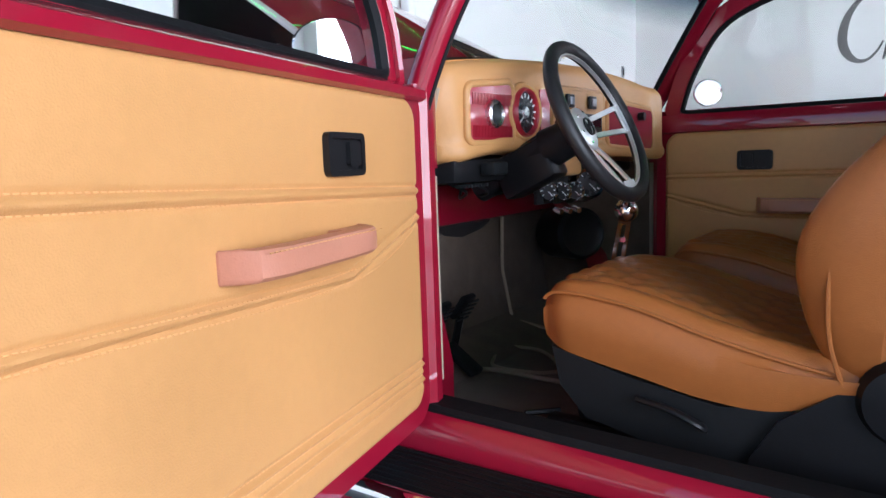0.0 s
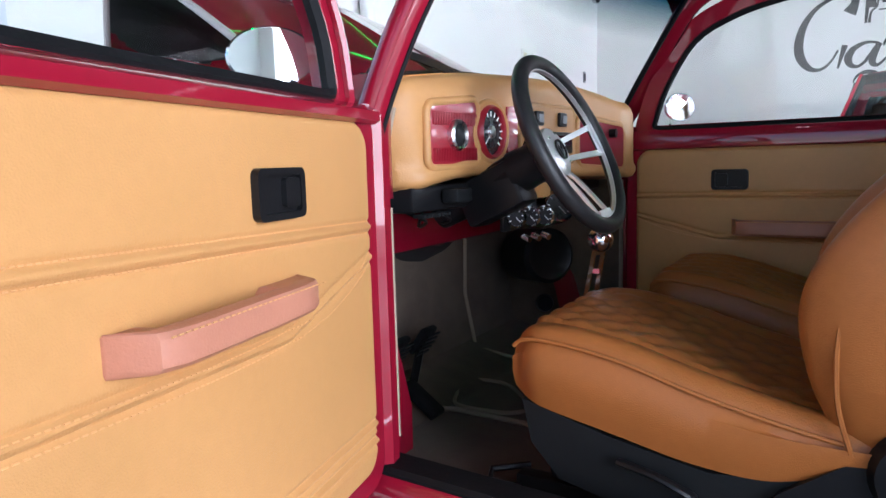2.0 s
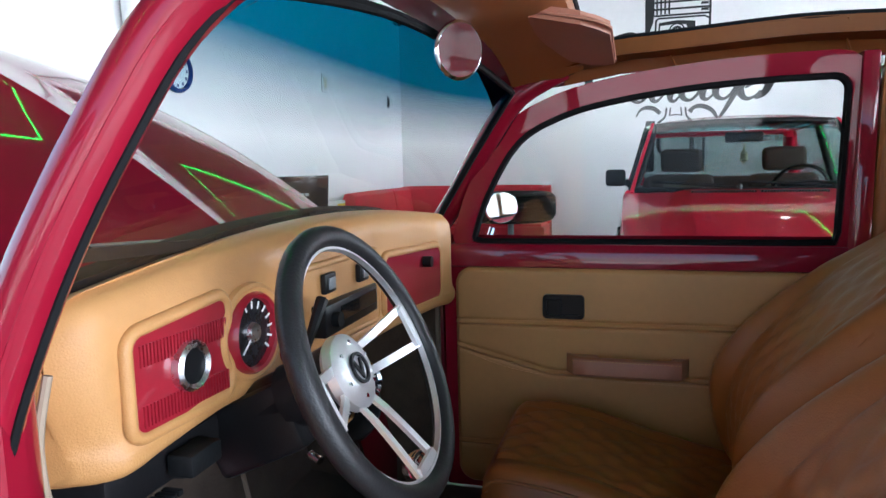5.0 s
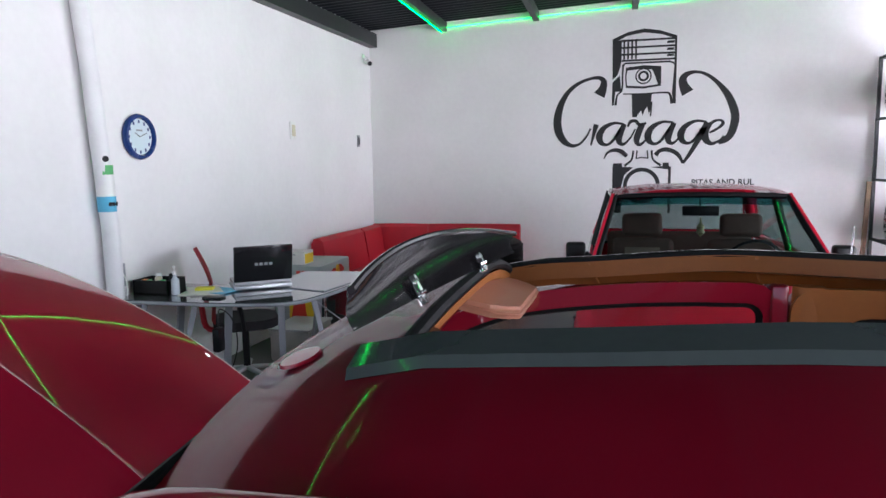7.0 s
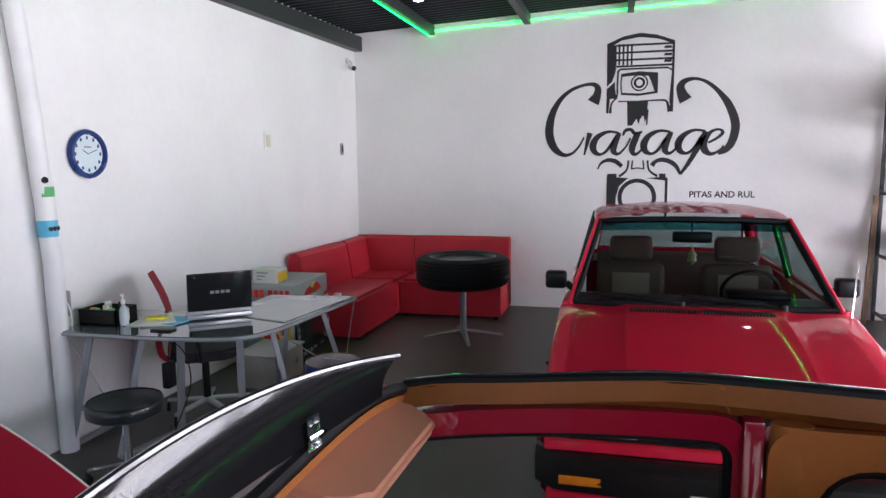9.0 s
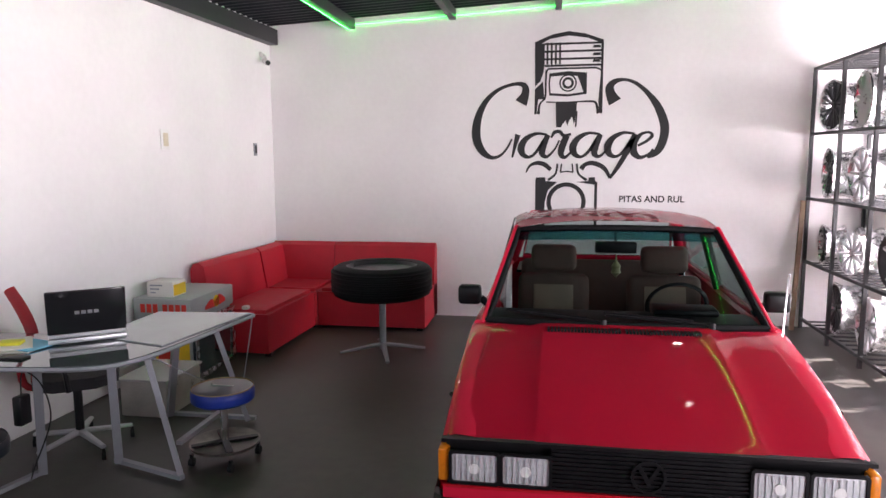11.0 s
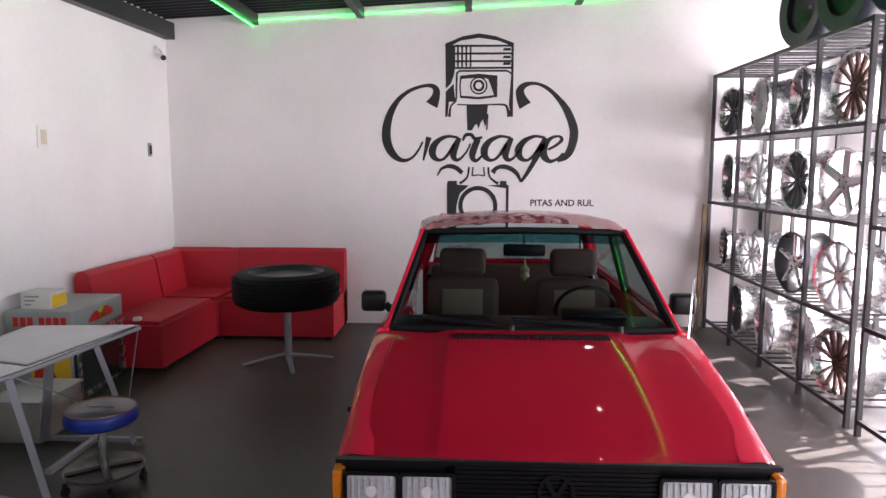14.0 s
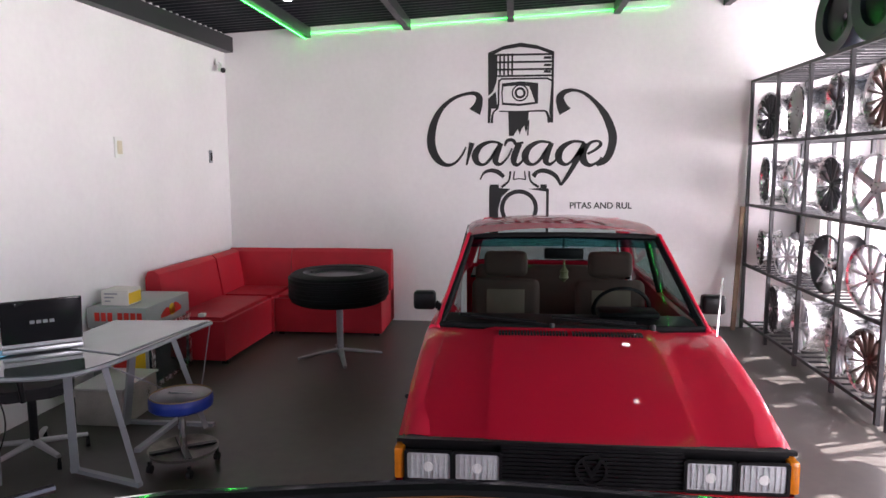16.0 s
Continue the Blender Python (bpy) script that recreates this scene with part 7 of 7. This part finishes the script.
part("accelerator", box(B(), 2.20, 2.31, VC - 0.30, VC - 0.25, 0.31, 0.33, 0.006, m=rot(bp(2.31, -0.27, 0.31), 'Y', 35)), RUBBER, bug)

# ----- steering -----
SC = Vector(bp(2.643, -0.288, 0.921))
SA = Vector((0.906, 0.0, 0.423)).normalized()
SM = axis(SC, SA)
sw = part("steering_wheel", spin(B(), [(0.172 + 0.0155 * math.cos(a), 0.0155 * math.sin(a)) for a in span(0, 2 * math.pi, 12)[:-1]], SM, 56, closed=True), mat("black_leather", (0.016, 0.016, 0.017), 0.42, vary=0.15, grain=0.3), bug, "black leather rim")
part("inner_ring", spin(B(), [(0.154, -0.004), (0.161, -0.004), (0.161, 0.004), (0.154, 0.004)], SM, 56, closed=True), SPOKE, sw)
part("hub_plate", spin(B(), [(0.001, -0.052), (0.048, -0.052), (0.052, -0.046), (0.050, -0.034), (0.040, -0.028), (0.001, -0.026)], SM, 40), SPOKE, sw, "brushed aluminium hub")
part("hub_badge", spin(B(), [(0.017, -0.0255), (0.021, -0.0255), (0.021, -0.022), (0.017, -0.022)], SM, 28, closed=True), PLASTIC, sw)
part("badge_mark", slab(B(), [(-0.014, 0.012), (-0.008, 0.012), (0.0, -0.004), (0.008, 0.012), (0.014, 0.012), (0.0, -0.015)], lambda u, v, w: SM @ Vector((u, v, -0.0258 + w)), 0.003), PLASTIC, sw, smooth=False)
for k in range(6):
    a = 2 * math.pi * k / 6 + 0.3
    part("hub_bolt", spin(B(), [(0.001, -0.026), (0.0035, -0.026), (0.003, -0.023), (0.001, -0.023)], SM @ Matrix.Translation((0.036 * math.cos(a), 0.036 * math.sin(a), -0.003)), 8), CHROME, sw)


def wheel_pt(a, r, h):
    return SM @ Vector((r * math.cos(a), r * math.sin(a), h))


SPOKE_TURN = math.atan2(*(SM.inverted() @ (SC + Vector((0.0, -0.003, -0.2))))[:2][::-1])
for base_a in (radians(4), radians(95), radians(275)):
    a0 = base_a + SPOKE_TURN
    for off in (-1, 1):
        bm = B()
        rows = []
        for f in span(0, 1, 5):
            r = lerp(0.044, 0.160, f)
            a = a0 + off * math.asin(lerp(0.018, 0.030, f) / r)
            h = lerp(-0.040, -0.001, f ** 0.8)
            t = Vector((-math.sin(a), math.cos(a), 0)) * 0.0058
            c = Vector((r * math.cos(a), r * math.sin(a), h))
            rows.append([SM @ (c - t + Vector((0, 0, -0.003))), SM @ (c + t + Vector((0, 0, -0.003))), SM @ (c + t + Vector((0, 0, 0.003))), SM @ (c - t + Vector((0, 0, 0.003)))])
        loft(bm, rows, close=True, cap=True)
        part("spoke", bm, SPOKE, sw, "polished aluminium spoke")
    part("spoke_foot", slab(B(), [(-0.036, 0.0), (0.036, 0.0), (0.030, -0.020), (-0.030, -0.020)], lambda u, v, w: SM @ Matrix.Rotation(a0 - math.pi / 2, 4, 'Z') @ Vector((u, 0.160 + v, -0.003 + w)), 0.006), SPOKE, sw)
part("wheel_boss", spin(B(), [(0.001, -0.13), (0.045, -0.13), (0.042, -0.09), (0.046, -0.053), (0.001, -0.053)], SM, 28), PLASTIC, sw)
colm = part("steering_column", rod(B(), SC - SA * 0.115, SC - SA * 0.33, 0.042, 18, 0.034), PLASTIC, bug, "black steering column")
part("column_shroud", box(B(), -0.04, 0.04, -0.065, 0.03, -0.26, -0.12, 0.012, m=SM), PLASTIC, colm)
part("indicator_stalk", tube(B(), [SM @ Vector((0.0, 0.0, -0.12)), SM @ Vector((0.05, 0.05, -0.11)), SM @ Vector((0.11, 0.10, -0.09))], 0.007, 8, radii=[0.006, 0.006, 0.010]), PLASTIC, colm)
part("ignition_switch", box(B(), 0.02, 0.07, -0.03, 0.02, -0.20, -0.15, 0.008, m=SM), PLASTIC_GREY, colm)


# ----- seats -----
def quilt(u, v):
    """Raised diamonds between stitched lines."""
    a, b = (u + v * 1.25) * 13.0, (u - v * 1.25) * 13.0
    return 0.009 * (abs(math.sin(math.pi * a)) * abs(math.sin(math.pi * b))) ** 0.4


def car_seat(vc, dx, hw0, out):
    st = new("seat")
    st.parent = bug
    st["label"] = "cognac leather front seat on a plastic base"
    CU = [(2.635, 0.598, 0.515), (2.66, 0.622, 0.50), (2.72, 0.622, 0.485), (2.82, 0.605, 0.465), (2.92, 0.575, 0.445), (3.02, 0.550, 0.44), (3.10, 0.535, 0.46), (3.15, 0.53, 0.47)]
    rows = []
    prof = smooth_line([(x + dx, a, b) for x, a, b in CU], 8)
    for k, (x, zt, zb) in enumerate(prof):
        x_ = x - dx
        hw = hw0 - 0.02 * math.exp(-((x_ - 2.635) / 0.03) ** 2)
        ringp = []
        for s in span(-1, 1, 56):
            e = abs(s)
            z = zt - 0.007 + 0.010 * math.exp(-((e - 0.84) / 0.12) ** 2) * min(1, (x_ - 2.63) / 0.12) - 0.03 * max(0, (e - 0.9) / 0.1) ** 2
            if e < 0.66 and x_ > 2.65:
                z += quilt(x, s * hw)
            ringp.append((x, vc + s * hw, z))
        ringp += [(x, vc + hw * 1.03, lerp(zt, zb, 0.35)), (x, vc + hw * 1.03, lerp(zt, zb, 0.65)), (x, vc + hw * 0.97, zb), (x, vc - hw * 0.97, zb), (x, vc - hw * 1.03, lerp(zt, zb, 0.65)), (x, vc - hw * 1.03, lerp(zt, zb, 0.35))]
        rows.append([bp(*p) for p in ringp])
    part("cushion", loft(B(), rows, close=True, cap=True), TAN_DARK, st, "quilted cognac leather cushion")
    for sd in (-1, 1):
        part("piping", tube(B(), [bp(x, vc + sd * hw0 * 0.995, zt - 0.020) for x, zt, zb in prof[4:-6]], 0.0035, 6), TAN_DARK, st)
    BK = [(0.50, 3.115, 3.21), (0.58, 3.095, 3.225), (0.70, 3.10, 3.265), (0.80, 3.15, 3.32), (0.90, 3.235, 3.385), (1.0, 3.34, 3.47), (1.10, 3.44, 3.55), (1.17, 3.50, 3.60), (1.225, 3.55, 3.615)]
    rows = []
    for z, xf, xb in smooth_line(BK, 8):
        f = (z - 0.5) / 0.725
        hw = hw0 - 0.01 + 0.025 * math.sin(math.pi * min(1, f * 1.3)) - 0.075 * min(1, max(0, f - 0.62) / 0.16) - 0.03 * max(0, (f - 0.9) / 0.1) ** 2
        ringp = []
        for s in span(-1, 1, 56):
            e = abs(s)
            x = xf - 0.045 * math.exp(-((e - 0.84) / 0.16) ** 2) * max(0.0, math.sin(math.pi * min(1, f * 1.4))) + 0.035 * max(0, (e - 0.88) / 0.12) ** 2
            if e < 0.58 and 0.08 < f < 0.66:
                x -= quilt(z, s * hw)
            ringp.append((x + dx, vc + out * f + s * hw, z))
        ringp += [(lerp(xf, xb, 0.6) + dx, vc + out * f + q * hw, z) if abs(q) > 1 else (xb + dx, vc + out * f + q * hw, z) for q in (1.02, 0.85, -0.85, -1.02)]
        rows.append([bp(*p) for p in ringp])
    part("backrest", loft(B(), rows, close=True, cap=True), TAN_DARK, st, "bolstered cognac leather backrest")
    for sd in (-1, 1):
        part("piping", tube(B(), [bp(xf + dx + 0.010, vc + out * (z - 0.5) / 0.725 + sd * (hw0 + 0.004), z) for z, xf, xb in smooth_line(BK[:5], 4)], 0.0035, 6), TAN_DARK, st)
    # plastic base, recliner, runners
    for sd in (-1, 1):
        slabp = [(2.655, 0.500), (2.80, 0.462), (2.95, 0.435), (3.08, 0.45), (3.16, 0.51), (3.22, 0.53), (3.27, 0.49), (3.26, 0.38), (3.02, 0.345), (2.86, 0.345), (2.72, 0.375), (2.67, 0.43)]
        sh = part("side_shield", slab(B(), slabp, lambda u, z, w: bp(u + dx, vc + sd * (hw0 - 0.035 + w), z), 0.028), PLASTIC_GREY, st, "charcoal plastic side cover")
        rc = part("recliner", spin(B(), [(0.001, 0.0), (0.062, 0.0), (0.066, 0.012), (0.055, 0.03), (0.001, 0.034)], axis(bp(3.205 + dx, vc + sd * (hw0 - 0.01), 0.485), (0, sd, 0)), 28), PLASTIC, st)
        part("recliner_cover", slab(B(), [(3.0, 0.36), (3.04, 0.43), (3.15, 0.51), (3.22, 0.55), (3.29, 0.52), (3.29, 0.38), (3.2, 0.345), (3.0, 0.335)], lambda u, z, w: bp(u + dx, vc + sd * (hw0 - 0.006 + w), z), 0.012), PLASTIC, st)
        part("lever", tube(B(), smooth_line([bp(2.82 + dx, vc + sd * (hw0 + 0.005), 0.430), bp(2.88 + dx, vc + sd * (hw0 + 0.016), 0.424), bp(2.925 + dx, vc + sd * (hw0 + 0.012), 0.405), bp(2.93 + dx, vc + sd * (hw0 - 0.005), 0.395)], 4), 0.009, 8, flat=0.6), PLASTIC, st)
        part("runner", box(B(), 2.62 + dx, 3.3 + dx, *sorted((VC + vc + sd * 0.13, VC + vc + sd * 0.165)), 0.30, 0.345, 0.004), PLASTIC, st)
    part("base_bar", box(B(), 2.68 + dx, 3.2 + dx, VC + vc - 0.17, VC + vc + 0.17, 0.345, 0.47, 0.02), PLASTIC, st)
    part("adjuster_bar", tube(B(), [bp(2.64 + dx, vc - 0.19, 0.335), bp(2.58 + dx, vc - 0.19, 0.33), bp(2.56 + dx, vc - 0.14, 0.33), bp(2.62 + dx, vc - 0.10, 0.335)], 0.006, 6), PLASTIC, st)
    return st


car_seat(-0.345, 0.0, 0.215, -0.05)
car_seat(0.265, 0.06, 0.205, 0.0)
rb = part("rear_bench", box(B(), 3.75, 4.2, VC - 0.55, VC + 0.55, 0.38, 0.58, 0.05, 3), TAN_DARK, bug, "cognac leather rear bench")
part("bench_back", box(B(), 4.12, 4.24, VC - 0.55, VC + 0.55, 0.55, 1.02, 0.05, 3, m=rot(bp(4.15, 0, 0.55), 'Y', 12)), TAN_DARK, rb)

# ----- wind deflector, visors, mirror -----
def deflect(s, h):
    """s -1 to 1 across the car, h 0 at the hinged edge to 1 at the free edge."""
    a, b, c = s * (s - 1) / 2, 1 - s * s, s * (s + 1) / 2
    low = Vector((2.800, -7.985, 1.466)) * a + Vector((2.828, -7.665, 1.463)) * b + Vector((2.890, -7.385, 1.474)) * c
    top = Vector((2.788, -7.958, 1.506)) * a + Vector((2.788, -7.610, 1.529)) * b + Vector((2.875, -7.265, 1.497)) * c
    return low.lerp(top, h) + Vector((-0.008, 0, 0)) * math.sin(math.pi * h)


bm = loft(B(), [[deflect(s, h) for s in span(-1, 1, 28)] for h in span(0, 1, 6)])
bmesh.ops.solidify(bm, geom=bm.faces[:], thickness=0.005)
df = part("wind_deflector", bm, SMOKED, bug, "smoked acrylic wind deflector")
part("deflector_lip", tube(B(), [deflect(s, 1.0) for s in span(-1, 1, 28)], 0.005, 8), SMOKED, df)
for s in (-0.37, 0.46):
    p, up = deflect(s, 0.12) + Vector((0.006, 0, 0)), (deflect(s, 0.6) - deflect(s, 0.1)).normalized()
    along = (deflect(s + 0.05, 0.1) - deflect(s - 0.05, 0.1)).normalized()
    out = along.cross(up).normalized()
    out = out if out.x > 0 else -out
    hm = Matrix.Translation(p) @ Matrix((along, up, out)).transposed().to_4x4()
    hg = part("hinge", box(B(), -0.012, 0.012, -0.022, 0.026, -0.001, 0.003, 0.001, m=hm), CHROME, df, "small bright hinge")
    part("hinge_pin", rod(B(), hm @ Vector((-0.012, -0.004, 0.004)), hm @ Vector((0.012, -0.004, 0.004)), 0.003, 8), CHROME, hg)
    for da, du in ((-0.006, 0.016), (0.006, 0.016), (-0.006, -0.014), (0.006, -0.014)):
        part("hinge_screw", rod(B(), hm @ Vector((da, du, 0.002)), hm @ Vector((da, du, 0.0055)), 0.003, 8), ALLOY, hg)
for v0, v1, u1, base, fall, bow in ((-0.52, -0.21, 2.875, 1.402, -0.24, 0.25), (0.08, 0.44, 2.915, 1.414, 0.22, 0.10)):
    out = rounded(2.735, u1, v0, v1, 0.045, 5)
    bm = slab(B(), out, lambda u, v, w: bp(u, v, base - bow * v * v - fall * (u - 2.735) + w), 0.022)
    bmesh.ops.bevel(bm, geom=[e for e in bm.edges if len(e.link_faces) == 2 and any(len(f.verts) > 6 for f in e.link_faces)], offset=0.008, segments=3, affect='EDGES')
    vs_ = part("sun_visor", bm, ARM, bug, "padded leather sun visor")
    part("visor_piping", tube(B(), [bp(u, v, base + 0.0105 - bow * v * v - fall * (u - 2.735)) for u, v in inset(out, -0.001)], 0.003, 5, closed=True), ARM, vs_)
    part("visor_clip", rod(B(), bp(2.75, (v0 + v1) / 2 + 0.08, base - 0.012), bp(2.735, (v0 + v1) / 2 + 0.08, base - 0.034), 0.007, 8), PLASTIC, vs_)
rv = part("rear_mirror", spin(B(), [(0.001, -0.018), (0.035, -0.014), (0.044, -0.002), (0.046, 0.004), (0.042, 0.007)], axis(bp(2.688, -0.01, 1.342), (0.75, -0.62, -0.1)), 32), CHROME, bug, "round chrome interior mirror")
part("mirror_pane", spin(B(), [(0.001, 0.0075), (0.041, 0.0075), (0.041, 0.0085), (0.001, 0.0085)], axis(bp(2.688, -0.01, 1.342), (0.75, -0.62, -0.1)), 32), MIRROR, rv)
part("mirror_stem", rod(B(), bp(2.68, 0.0, 1.35), bp(2.655, 0.03, 1.38), 0.006, 8), CHROME, rv)
